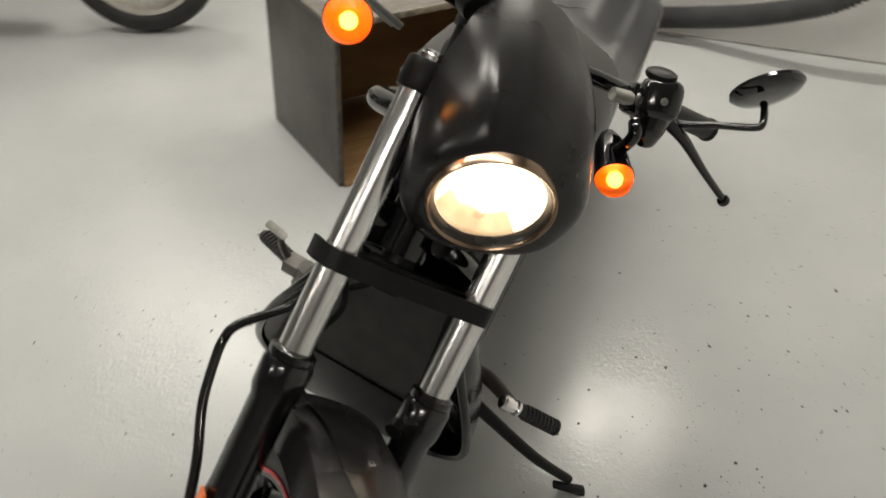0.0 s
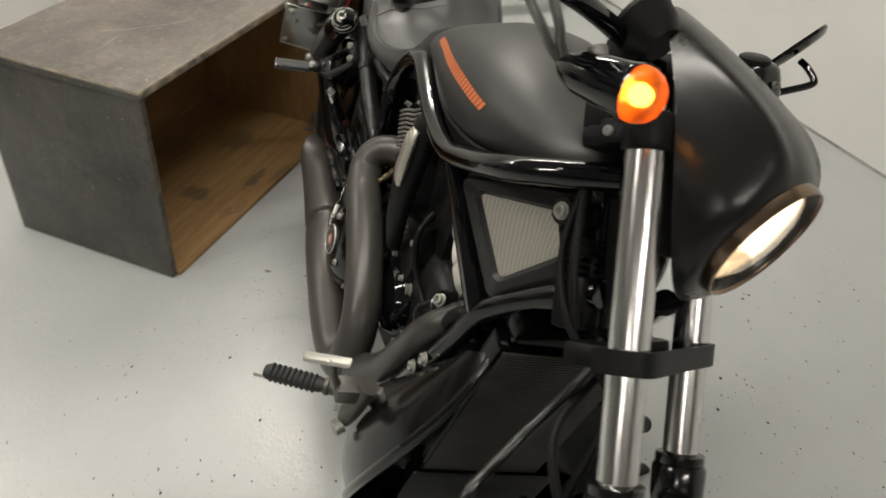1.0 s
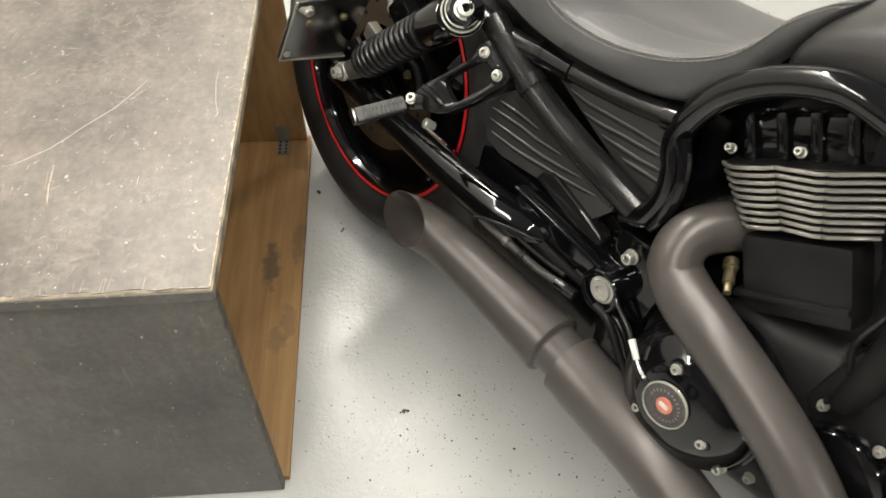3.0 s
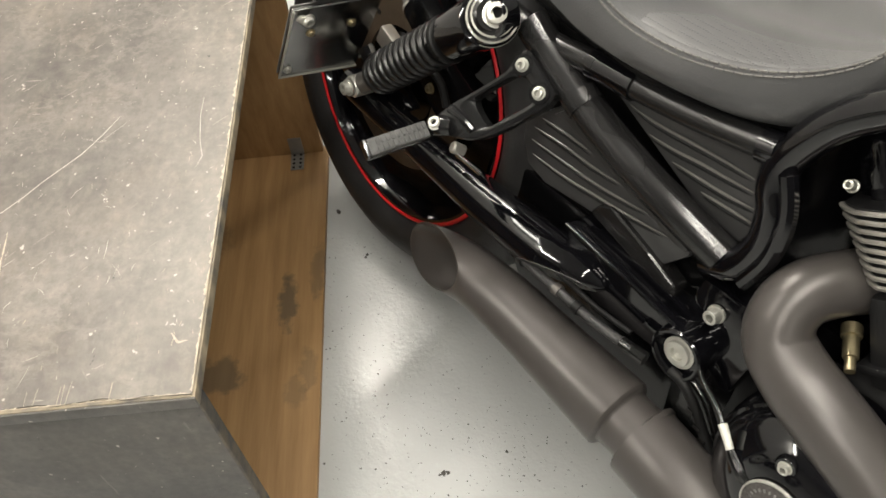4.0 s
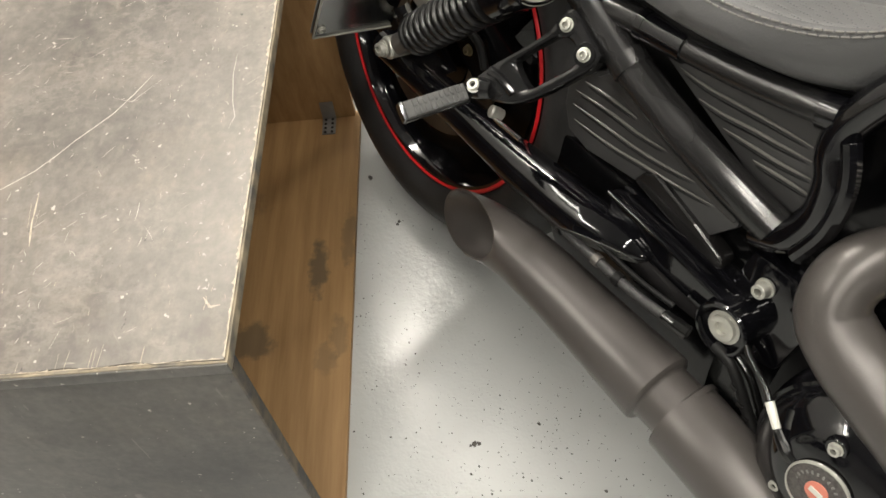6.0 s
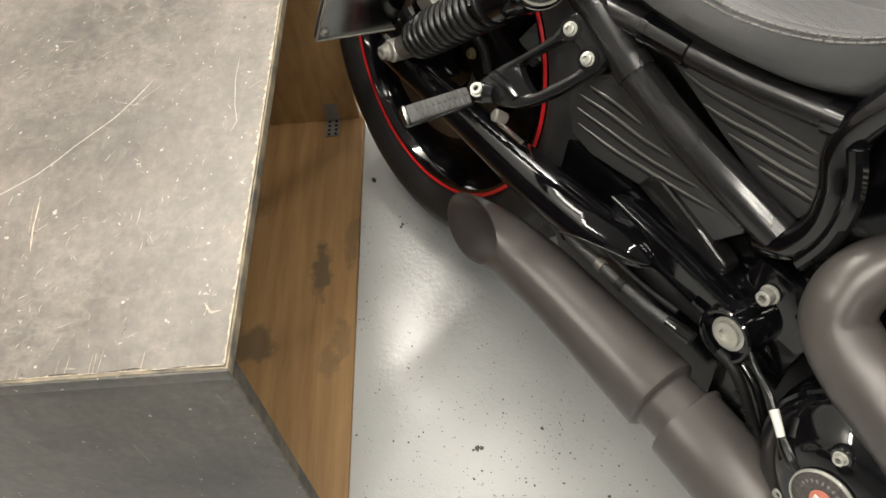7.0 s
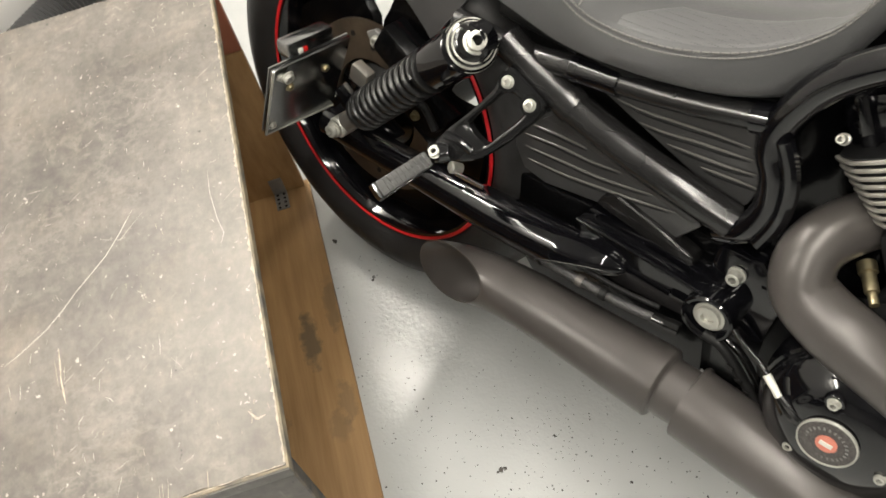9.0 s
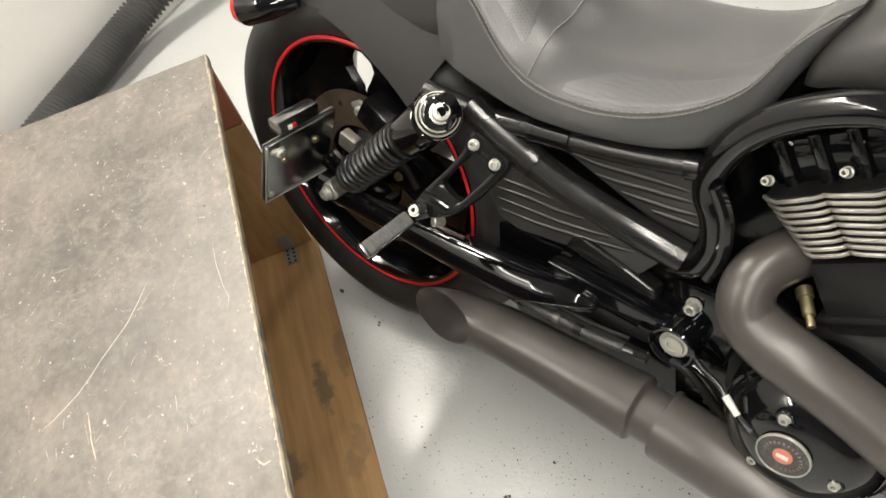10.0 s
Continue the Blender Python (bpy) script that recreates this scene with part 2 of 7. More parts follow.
STEEL = mat("zinc_steel", (0.52, 0.515, 0.465), 0.32, 0.55, bump=0.08, scale=250, vary=0.2, vscale=40)
FINEDGE = mat("machined_fin_edge", (0.48, 0.46, 0.42), 0.42, 0.8, bump=0.05, scale=300, vary=0.25, vscale=30)
# unseen east and south walls, added in grey to darken what gloss reflects
GREYWALL = mat("unseen_wall_grey", (0.30, 0.29, 0.28), 0.6, bump=0.15, scale=90, vary=0.1, vscale=2)
ALU = mat("machined_aluminium", (0.70, 0.67, 0.61), 0.36, 0.9, bump=0.05, scale=300, vary=0.15, vscale=30)
GREYMETAL = mat("grey_bracket_metal", (0.30, 0.295, 0.285), 0.45, 0.6, bump=0.1, scale=160, vary=0.3, vscale=20)
CASTMETAL = mat("dull_cast_metal", (0.15, 0.14, 0.13), 0.4, 0.5, bump=0.1, scale=160, vary=0.3, vscale=20)
# headlight ring: the lamp's warm reflection is painted in as a bronze tint
WARMRING = mat("warm_reflection_ring", (0.34, 0.24, 0.17), 0.24, 1.0, bump=0.03, scale=200, vary=0.2, vscale=20, rvary=0.06)
RUBBER = mat("tyre_rubber", (0.026, 0.0255, 0.0255), 0.52, spec=0.4, bump=0.2, scale=260, vary=0.35, vscale=16)
PEGRUB = mat("worn_peg_rubber", (0.085, 0.085, 0.083), 0.55, bump=0.3, scale=300, vary=0.3, vscale=30)
RED = mat("red_rim_stripe", (0.60, 0.016, 0.022), 0.3, coat=0.5, vary=0.1, vscale=30)
ORANGE = mat("orange_decal", (0.62, 0.16, 0.05), 0.42, vary=0.12, vscale=60)
LEATHER = leather("black_leather", False)
PERF = leather("perforated_leather", True)
THREAD = mat("grey_thread", (0.17, 0.165, 0.155), 0.8, vary=0.2, vscale=300)
GRILLE = mesh_grille()
AMBER = mat("amber_lens", (1.0, 0.30, 0.015), 0.34, coat=0.4, emit=(1.0, 0.17, 0.006), estr=0.16)
AMBER.node_tree.nodes["Principled BSDF"].inputs["Transmission Weight"].default_value = 0.75
AMBER.node_tree.nodes["Principled BSDF"].inputs["IOR"].default_value = 1.15
REFLECTOR = mat("amber_reflector", (0.85, 0.17, 0.01), 0.2, coat=0.5, vary=0.2, vscale=90)
BULB = mat("amber_bulb_glow", (1, 0.6, 0.1), 0.3, emit=(1.0, 0.72, 0.32), estr=16.0, vary=0.3, vscale=220)
HEADGLOW = mat("headlight_glow", (1, 0.9, 0.75), 0.2, coat=0.5, emit=(1.0, 0.80, 0.56), estr=3.4, vary=0.3, vscale=45)
WARMGLOW = mat("warm_lower_reflector", (1, 0.8, 0.55), 0.15, 0.4, emit=(1.0, 0.66, 0.36), estr=1.1, vary=0.4, vscale=60)
BEAM = mat("headlight_bulb", (1, 1, 0.95), 0.2, emit=(1.0, 0.93, 0.8), estr=12.0)
TUBE = mat("lamp_diffuser", (0.9, 0.9, 0.9), 0.5, emit=(1.0, 0.97, 0.92), estr=4.0)
REDLENS = mat("red_lens", (0.5, 0.012, 0.01), 0.2, coat=0.6, vary=0.2, vscale=40)
BRASS = mat("yellowed_bolt", (0.42, 0.36, 0.22), 0.35, 0.9, bump=0.1, scale=200, vary=0.3, vscale=60)
ROTOR = mat("rusty_brake_disc", (0.15, 0.115, 0.08), 0.42, 0.6, bump=0.1, scale=150, col2=(0.05, 0.037, 0.027), vscale=12)
DARKMETAL = mat("dark_polished_plate", (0.36, 0.36, 0.36), 0.22, 1.0, bump=0.05, scale=80, vary=0.3, vscale=12, rvary=0.08)
SCOOPBLACK = mat("semi_matt_black_plastic", (0.006, 0.006, 0.006), 0.17, spec=0.5, bump=0.04, scale=300, vary=0.3, vscale=8, rvary=0.06)
SEMI = mat("semi_gloss_black", (0.006, 0.006, 0.006), 0.17, coat=0.5, bump=0.02, scale=300, vary=0.3, vscale=8, rvary=0.06)
HALO = mat("amber_halo", (1, 0.3, 0.03), 0.2, emit=(1.0, 0.27, 0.025), estr=1.8, vary=0.2, vscale=120)
WHEELBLACK = mat("wheel_black", (0.0025, 0.0025, 0.0028), 0.16, spec=0.3, bump=0.03, scale=200, vary=0.3, vscale=12)
MIRROR = mat("mirror_glass", (0.85, 0.86, 0.87), 0.02, 1.0)
BRAID = mat("braided_hose_cover", (0.08, 0.08, 0.08), 0.34, 0.5, bump=0.5, scale=700, vary=0.5, vscale=260)
SPRING = mat("satin_black_spring", (0.010, 0.010, 0.010), 0.30, spec=0.5, bump=0.03, scale=300, vary=0.3, vscale=40)
HOSE = mat("black_corrugated_hose", (0.085, 0.085, 0.086), 0.5, bump=0.1, scale=150, vary=0.3, vscale=8)
# same worn paint twice; the side's colours are near half the top's
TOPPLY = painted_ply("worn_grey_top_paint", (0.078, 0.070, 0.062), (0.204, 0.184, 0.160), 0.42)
SIDEPLY = painted_ply("worn_grey_side_paint", (0.046, 0.044, 0.042), (0.112, 0.105, 0.094), 0.42)
EDGEPLY = mat("chipped_ply_edge", (0.46, 0.38, 0.26), 0.7, bump=0.4, scale=120, col2=(0.12, 0.11, 0.095), vscale=30, detail=9)
WOOD = raw_ply()
REDWOOD = mat("reddish_stained_wood", (0.34, 0.115, 0.06), 0.55, bump=0.1, scale=90, col2=(0.25, 0.08, 0.04), vscale=9)
BADGE = mat("badge_grey", (0.13, 0.12, 0.115), 0.4, 0.5, bump=0.4, scale=500, vary=0.4, vscale=300)
BADGERED = mat("badge_orange_red", (0.60, 0.20, 0.14), 0.4, vary=0.1, vscale=80)
SIGNWHITE = mat("off_white_plastic", (0.62, 0.62, 0.56), 0.4, vary=0.1, vscale=60)
DIRT = mat("dark_floor_flake", (0.08, 0.074, 0.066), 0.8, vary=0.4, vscale=60)


# ---- mesh helpers ----
def finish(name, bm, material, parent=None, label="", smooth=35, m=None):
    bmesh.ops.recalc_face_normals(bm, faces=bm.faces)
    me = bpy.data.meshes.new(name)
    bm.to_mesh(me)
    bm.free()
    if smooth:
        me.polygons.foreach_set("use_smooth", [True] * len(me.polygons))
        me.set_sharp_from_angle(angle=radians(smooth))
    me.materials.append(material)
    ob = new(name, me)
    if parent is not None:
        ob.parent = parent
    if m is not None:
        ob.matrix_basis = m
    if label:
        ob["label"] = label
    return ob


def part(name, bm, material, parent, label="", smooth=35):
    return finish(name, bm, material, parent, label, smooth)


def V(*a):
    return Vector(a)


def spline(pts, n=6):
    """Catmull-Rom through the points."""
    P = [Vector(p) for p in pts]
    if len(P) < 3:
        return P
    out = []
    for i in range(len(P) - 1):
        a, b, c, d = P[max(i - 1, 0)], P[i], P[i + 1], P[min(i + 2, len(P) - 1)]
        for k in range(n):
            t = k / n
            out.append(0.5 * ((2 * b) + (c - a) * t + (2 * a - 5 * b + 4 * c - d) * t * t + (3 * b - a - 3 * c + d) * t ** 3))
    out.append(P[-1])
    return out


def rings(bm, loops, closed=True, cap=True):
    vs = [[bm.verts.new(p) for p in lp] for lp in loops]
    n = len(vs[0])
    for a, b in zip(vs, vs[1:]):
        for i in range(n if closed else n - 1):
            j = (i + 1) % n
            bm.faces.new((a[i], a[j], b[j], b[i]))
    if cap and closed:
        bm.faces.new(vs[0])
        bm.faces.new(vs[-1][::-1])
    return vs


def tube(bm, pts, r, seg=12, n=6, smooth=True, flat=1.0, cap=True):
    P = spline(pts, n) if smooth else [Vector(p) for p in pts]
    k = len(P)
    if isinstance(r, (int, float)):
        R = [r] * k
    else:
        R = [float(np.interp(i / (k - 1), np.linspace(0, 1, len(r)), r)) for i in range(k)]
    d0 = (P[1] - P[0]).normalized()
    up = V(0, 0, 1) if abs(d0.z) < 0.9 else V(0, 1, 0)
    nrm = d0.cross(up).normalized()
    loops = []
    for i, p in enumerate(P):
        d = (P[min(i + 1, k - 1)] - P[max(i - 1, 0)]).normalized()
        nrm = (nrm - d * nrm.dot(d)).normalized()
        bi = d.cross(nrm)
        loops.append([p + (nrm * math.cos(a) + bi * math.sin(a) * flat) * R[i] for a in [2 * math.pi * j / seg for j in range(seg)]])
    rings(bm, loops, True, cap)
    return bm


def frame_of(axis, hint=(0, 0, 1)):
    d = Vector(axis).normalized()
    h = Vector(hint)
    if abs(d.dot(h)) > 0.95 * h.length:
        h = V(1, 0, 0)
    a = d.cross(h).normalized()
    return a, d.cross(a), d


def lathe(bm, prof, c, axis, seg=24, closed=False, cap=True):
    """prof: (distance along the axis, radius)."""
    a, b, d = frame_of(axis)
    c = Vector(c)
    loops = [[c + d * s + (a * math.cos(t) + b * math.sin(t)) * max(r, 1e-4) for t in [2 * math.pi * j / seg for j in range(seg)]] for s, r in prof]
    if closed:
        loops.append(loops[0])
        rings(bm, loops, True, False)
        bmesh.ops.remove_doubles(bm, verts=bm.verts, dist=1e-6)
    else:
        rings(bm, loops, True, cap)
    return bm


def block(bm, c, size, m3=None, bevel=0.0, seg=2):
    tmp = bmesh.new()
    bmesh.ops.create_cube(tmp, size=1)
    for v in tmp.verts:
        v.co = Vector((v.co.x * size[0], v.co.y * size[1], v.co.z * size[2]))
    if bevel:
        bmesh.ops.bevel(tmp, geom=tmp.edges[:], offset=bevel, segments=seg, profile=0.6, affect="EDGES")
    c = Vector(c)
    for v in tmp.verts:
        v.co = c + (m3 @ v.co if m3 is not None else v.co)
    me = bpy.data.meshes.new("tmp")
    tmp.to_mesh(me)
    tmp.free()
    bm.from_mesh(me)
    bpy.data.meshes.remove(me)
    return bm


def basis(x, y=None, z=None):
    """A turn whose columns are the given directions, made square."""
    x = Vector(x).normalized()
    if z is not None:
        y = Vector(z).cross(x).normalized()
    else:
        y = Vector(y)
        y = (y - x * y.dot(x)).normalized()
    zz = x.cross(y)
    return Matrix((x, y, zz)).transposed()


def plate(bm, outline, nrm, thick, bevel=0.0, seg=2):
    """A flat plate: outline points in space, thickness along nrm (towards minus)."""
    tmp = bmesh.new()
    nrm = Vector(nrm).normalized()
    top = [tmp.verts.new(Vector(p)) for p in outline]
    bot = [tmp.verts.new(Vector(p) - nrm * thick) for p in outline]
    tmp.faces.new(top)
    tmp.faces.new(bot[::-1])
    n = len(top)
    for i in range(n):
        tmp.faces.new((top[i], bot[i], bot[(i + 1) % n], top[(i + 1) % n]))
    bmesh.ops.recalc_face_normals(tmp, faces=tmp.faces)
    if bevel:
        bmesh.ops.bevel(tmp, geom=[e for e in tmp.edges], offset=bevel, segments=seg, profile=0.6, affect="EDGES")
    me = bpy.data.meshes.new("tmp")
    tmp.to_mesh(me)
    tmp.free()
    bm.from_mesh(me)
    bpy.data.meshes.remove(me)
    return bm


def bolt(bm, c, axis, r=0.008, h=0.006, seg=16):
    """A round socket-head bolt with a washer rim and a recessed hex."""
    r *= 0.92
    lathe(bm, [(0, r * 1.25), (h * 0.2, r * 1.25), (h * 0.25, r), (h, r * 0.95), (h * 1.05, r * 0.86), (h * 1.05, r * 0.52), (h * 0.1, r * 0.50)], c, axis, seg)
    return bm


def smooth_poly(pts, n=4):
    """A closed smooth outline through the points."""
    P = [Vector(p) for p in pts]
    k = len(P)
    out = []
    for i in range(k):
        a, b, c, d = P[i - 1], P[i], P[(i + 1) % k], P[(i + 2) % k]
        for j in range(n):
            t = j / n
            out.append(0.5 * ((2 * b) + (c - a) * t + (2 * a - 5 * b + 4 * c - d) * t * t + (3 * b - a - 3 * c + d) * t ** 3))
    return out


def thing(name, label, category, m=None, group="", kind=""):
    ob = new(name)
    if m is not None:
        ob.matrix_basis = m
    return tagged(ob, label, category, group, kind)


# ---- the room ----
CORNER = V(-1.62, 1.385, 0)
ALONG_A, ALONG_B = V(-0.165, 0.986, 0), V(0.968, 0.25, 0)
ROOM = [CORNER, CORNER + ALONG_B * 8, CORNER + ALONG_B * 8 - ALONG_A * 9.5, CORNER - ALONG_A * 7.4]
centre = sum(ROOM, V(0, 0, 0)) / 4


def slab(name, label, z0, z1, material):
    bm = bmesh.new()
    out = [p + (p - centre).normalized() * 0.25 for p in ROOM]
    rings(bm, [[V(p.x, p.y, z0) for p in out], [V(p.x, p.y, z1) for p in out]])
    return tagged(finish(name, bm, material, smooth=0), label, name, kind="structure")


slab("floor", "light grey epoxy-coated concrete floor, glossy, specked and scuffed", -0.12, 0.0, FLOOR)
slab("ceiling", "plain grey ceiling of the workshop", CEIL + 0.06, CEIL + 0.16, CEILM)
for nm, i in (("wall_north", 0), ("wall_east", 1), ("wall_south", 2), ("wall_west", 3)):
    a, b = ROOM[i], ROOM[(i + 1) % 4]
    d = (b - a).normalized()
    o = V(d.y, -d.x, 0)
    if o.dot(a - centre) < 0:
        o = -o
    bm = bmesh.new()
    a2, b2 = a - d * (0.0 if i % 2 else 0.14), b + d * (0.0 if i % 2 else 0.14)
    foot = [a2, b2, b2 + o * 0.14, a2 + o * 0.14]
    rings(bm, [[V(p.x, p.y, 0.0) for p in foot], [V(p.x, p.y, CEIL + 0.06) for p in foot]])
    tagged(finish(nm, bm, WALL if i in (0, 3) else GREYWALL, smooth=0), "off-white painted wall meeting the grey floor" if i in (0, 3) else "unseen wall closing the room, grey to darken the reflections", "wall", kind="structure")
    if i in (0, 3):
        # dirty caulk line where wall and floor meet
        bm = bmesh.new()
        n = -o
        rings(bm, [[p, p + n * 0.006, p + n * 0.003 + V(0, 0, 0.006), p + V(0, 0, 0.008)] for p in (a + d * 0.02 + V(0, 0, 0.001), b - d * 0.02 + V(0, 0, 0.001))])
        tagged(finish("trim", bm, mat("dirty_caulk", (0.36, 0.35, 0.33), 0.8, vary=0.4, vscale=10), smooth=0), "thin dirty grey joint along the foot of the wall", "trim", kind="structure")

for lx, ly, turn, power in LAMPS:
    lamp = thing("ceiling_light", "long narrow white ceiling light, switched on", "ceiling light", pose(lx, ly, CEIL, 0, 0, turn), "ceiling lights")
    bm = bmesh.new()
    for sx, sy, px, py in ((1.28, 0.02, 0, 0.09), (1.28, 0.02, 0, -0.09), (0.04, 0.16, 0.62, 0), (0.04, 0.16, -0.62, 0)):
        block(bm, (px, py, 0.03), (sx, sy, 0.06), bevel=0.004)
    part("frame", bm, CEILM, lamp)
    bm = bmesh.new()
    block(bm, (0, 0, 0.045), (1.2, 0.16, 0.01))
    part("diffuser", bm, TUBE, lamp, "glowing white diffuser", 0)
    data = bpy.data.lights.new("panel_light", "AREA")
    data.shape, data.size, data.size_y, data.energy, data.color = "RECTANGLE", 1.15, 0.14, power, (1.0, 0.945, 0.845)
    lo = new("panel_light", data)
    lo.parent = lamp
    lo.matrix_basis = pose(0, 0, 0.02)

# ---- the wooden box ----
BO, E1, E2, BL, BD, BH = V(0.422, -0.522, 0), V(-0.833, 0.554, 0), V(-0.554, -0.833, 0), 0.892, 0.51, 0.553
box_m = Matrix((E1, -E2, V(0, 0, 1))).transposed().to_4x4()
box_m.translation = BO
crate = thing("wooden_box", "worn grey-painted plywood box, open side showing bare brown wood", "box", box_m)
# in its own frame: x along the open side, minus y into the box
bm = block(bmesh.new(), (BL / 2, -BD / 2, BH - 0.0105), (BL + 0.004, BD + 0.004, 0.017), bevel=0.0015)
top = part("top_panel", bm, EDGEPLY, crate, "grey painted plywood top with chipped pale edges")
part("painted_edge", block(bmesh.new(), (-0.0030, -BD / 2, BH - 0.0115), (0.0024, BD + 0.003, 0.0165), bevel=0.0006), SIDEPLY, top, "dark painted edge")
bm = bmesh.new()
rnd = random.Random(5)
edge = []
for k in range(41):
    edge.append((BL * k / 40, 0.0 - abs(rnd.gauss(0, 0.0007))))
for k in range(1, 24):
    edge.append((BL - abs(rnd.gauss(0, 0.002)), -BD * k / 24))
for k in range(41):
    edge.append((BL - BL * k / 40, -BD + abs(rnd.gauss(0, 0.002))))
for k in range(1, 24):
    edge.append((abs(rnd.gauss(0, 0.002)), -BD + BD * k / 24))
rings(bm, [[V(x, y, BH - 0.0022) for x, y in edge], [V(x, y, BH) for x, y in edge]])
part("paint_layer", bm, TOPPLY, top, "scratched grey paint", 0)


def scratches(name, strokes, z, material, label):
    """Thin flakes where the paint is scratched through: paths with a width."""
    bm = bmesh.new()
    for pts, w in strokes:
        P = [Vector((x, y, z)) for x, y in pts]
        for i, (a, b) in enumerate(zip(P, P[1:])):
            d = (b - a).normalized()
            o = V(-d.y, d.x, 0) * w / 2
            f0, f1 = (0.25 if i == 0 else 1.0), (0.2 if i == len(P) - 2 else 1.0)
            bm.faces.new([bm.verts.new(p) for p in (a - o * f0, b - o * f1, b + o * f1, a + o * f0)])
    ob = part(name, bm, material, top, label, 0)
    ob["kind"] = "stuff"
    return ob


PALE = mat("scratched_pale_paint", (0.50, 0.47, 0.41), 0.6, vary=0.3, vscale=200)
BARE = mat("bare_splintered_wood", (0.52, 0.45, 0.35), 0.7, vary=0.35, vscale=150)
rnd = random.Random(11)
strokes = [([(0.225, -0.30), (0.235, -0.282), (0.258, -0.251), (0.279, -0.232), (0.30, -0.216), (0.341, -0.179), (0.372, -0.160), (0.405, -0.143)], 0.0014),
           ([(0.43, -0.041), (0.39, -0.041), (0.345, -0.036), (0.318, -0.030), (0.30, -0.036)], 0.0009),
           ([(0.37, -0.185), (0.36, -0.16), (0.395, -0.13)], 0.0007)]
for k in range(240):
    x, y = rnd.uniform(0.02, BL - 0.02), -rnd.uniform(0.01, BD - 0.02)
    a, ln = rnd.choice((0.0, 0.1, -0.15, 0.7, 1.2, 2.4)) + rnd.gauss(0, 0.25), rnd.uniform(0.003, 0.012) * rnd.choice((0.6, 1, 1, 2.2))
    bend = rnd.gauss(0, 0.10)
    strokes.append(([(x, y), (x + ln / 2 * math.cos(a), y + ln / 2 * math.sin(a)), (x + ln * math.cos(a + bend), y + ln * math.sin(a + bend))], rnd.uniform(0.0004, 0.0010)))
scratches("scratch", strokes, BH + 0.0003, PALE, "fine pale scratches in the paint")
strokes = [([(0.225, -0.236), (0.20, -0.2335), (0.185, -0.232)], 0.0022), ([(0.19, -0.2335), (0.168, -0.2295), (0.15, -0.226)], 0.0026), ([(0.21, -0.240), (0.175, -0.235)], 0.0014), ([(0.20, -0.2285), (0.18, -0.2275)], 0.001), ([(0.07, -0.030), (0.058, -0.022), (0.06, -0.012)], 0.003), ([(0.055, -0.028), (0.068, -0.026)], 0.002)]
for k in range(16):
    y = -rnd.uniform(0.01, BD - 0.02)
    strokes.append(([(0.001, y), (rnd.uniform(0.006, 0.03), y + rnd.gauss(0, 0.001))], rnd.uniform(0.0008, 0.003)))
for k in range(170):
    x, y = rnd.uniform(0.02, BL - 0.02), -rnd.uniform(0.0, 1.0) ** 1.4 * (BD - 0.02) - 0.005
    strokes.append(([(x, y), (x + rnd.uniform(0.002, 0.009), y + rnd.gauss(0, 0.0012))], rnd.uniform(0.0008, 0.0019)))
scratches("paint_chip", strokes, BH + 0.0004, BARE, "small chips down to pale wood")
rnd = random.Random(8)
for name, a0, a1 in (("worn_edge", V(0.002, -0.0002, 0), V(BL - 0.002, -0.0002, 0)), ("worn_edge", V(0.0002, -0.003, 0), V(0.0002, -BD + 0.003, 0))):
    bm = bmesh.new()
    d = (a1 - a0).normalized()
    inn = V(d.y, -d.x, 0)
    if inn.y > 0 or inn.x < -0.5:
        inn = -inn
    n, wd, prev = 420, 0.0, None
    for k in range(n + 1):
        wd = max(0.0003, min(0.005, 0.5 * wd + abs(rnd.gauss(0, 0.0011)) + (0.0025 if rnd.random() < 0.06 else 0)))
        w = wd if name and abs(d.x) > 0.5 else wd * 0.5
        p = a0.lerp(a1, k / n) + V(0, 0, BH + 0.00035)
        pair = (bm.verts.new(p), bm.verts.new(p + inn * w))
        if prev:
            bm.faces.new((prev[0], pair[0], pair[1], prev[1]))
        prev = pair
    part(name, bm, BARE, top, "chipped pale wooden edge", 0)
near = part("end_panel", block(bmesh.new(), (0.009, -BD / 2, (BH - 0.021) / 2 + 0.002), (0.018, BD - 0.002, BH - 0.025), bevel=0.002), SIDEPLY, crate, "grey painted end panel, darker than the top")
part("chipped_edge", block(bmesh.new(), (0.0085, -0.0005, (BH - 0.021) / 2 + 0.002), (0.0165, 0.0035, BH - 0.027), bevel=0.001), mat("dark_ply_edge", (0.16, 0.13, 0.09), 0.7, bump=0.4, scale=90, col2=(0.05, 0.05, 0.05), vscale=30), near)
part("bottom_panel", block(bmesh.new(), (BL / 2 + 0.009, -BD / 2 + 0.005, 0.009), (BL - 0.02, BD + 0.008, 0.016), bevel=0.0015), WOOD, crate, "bare brown plywood bottom with dark oil stains")
part("back_panel", block(bmesh.new(), (BL / 2 + 0.009, -BD + 0.009, BH / 2), (BL - 0.04, 0.016, BH - 0.045), bevel=0.0015), WOOD, crate)
part("end_panel", block(bmesh.new(), (BL - 0.01, -BD / 2, 0.205), (0.017, BD - 0.002, 0.375), bevel=0.0015), WOOD, crate, "bare brown plywood end panel")
part("end_panel", block(bmesh.new(), (BL - 0.01, -BD / 2, 0.463), (0.017, BD - 0.002, 0.135), bevel=0.0015), REDWOOD, crate, "reddish stained strip of the end panel")
bm = block(bmesh.new(), (BL - 0.045, -0.055, 0.0195), (0.045, 0.028, 0.0025), bevel=0.0008)
hinge = part("corner_bracket", bm, GREYMETAL, crate, "perforated grey metal corner bracket")
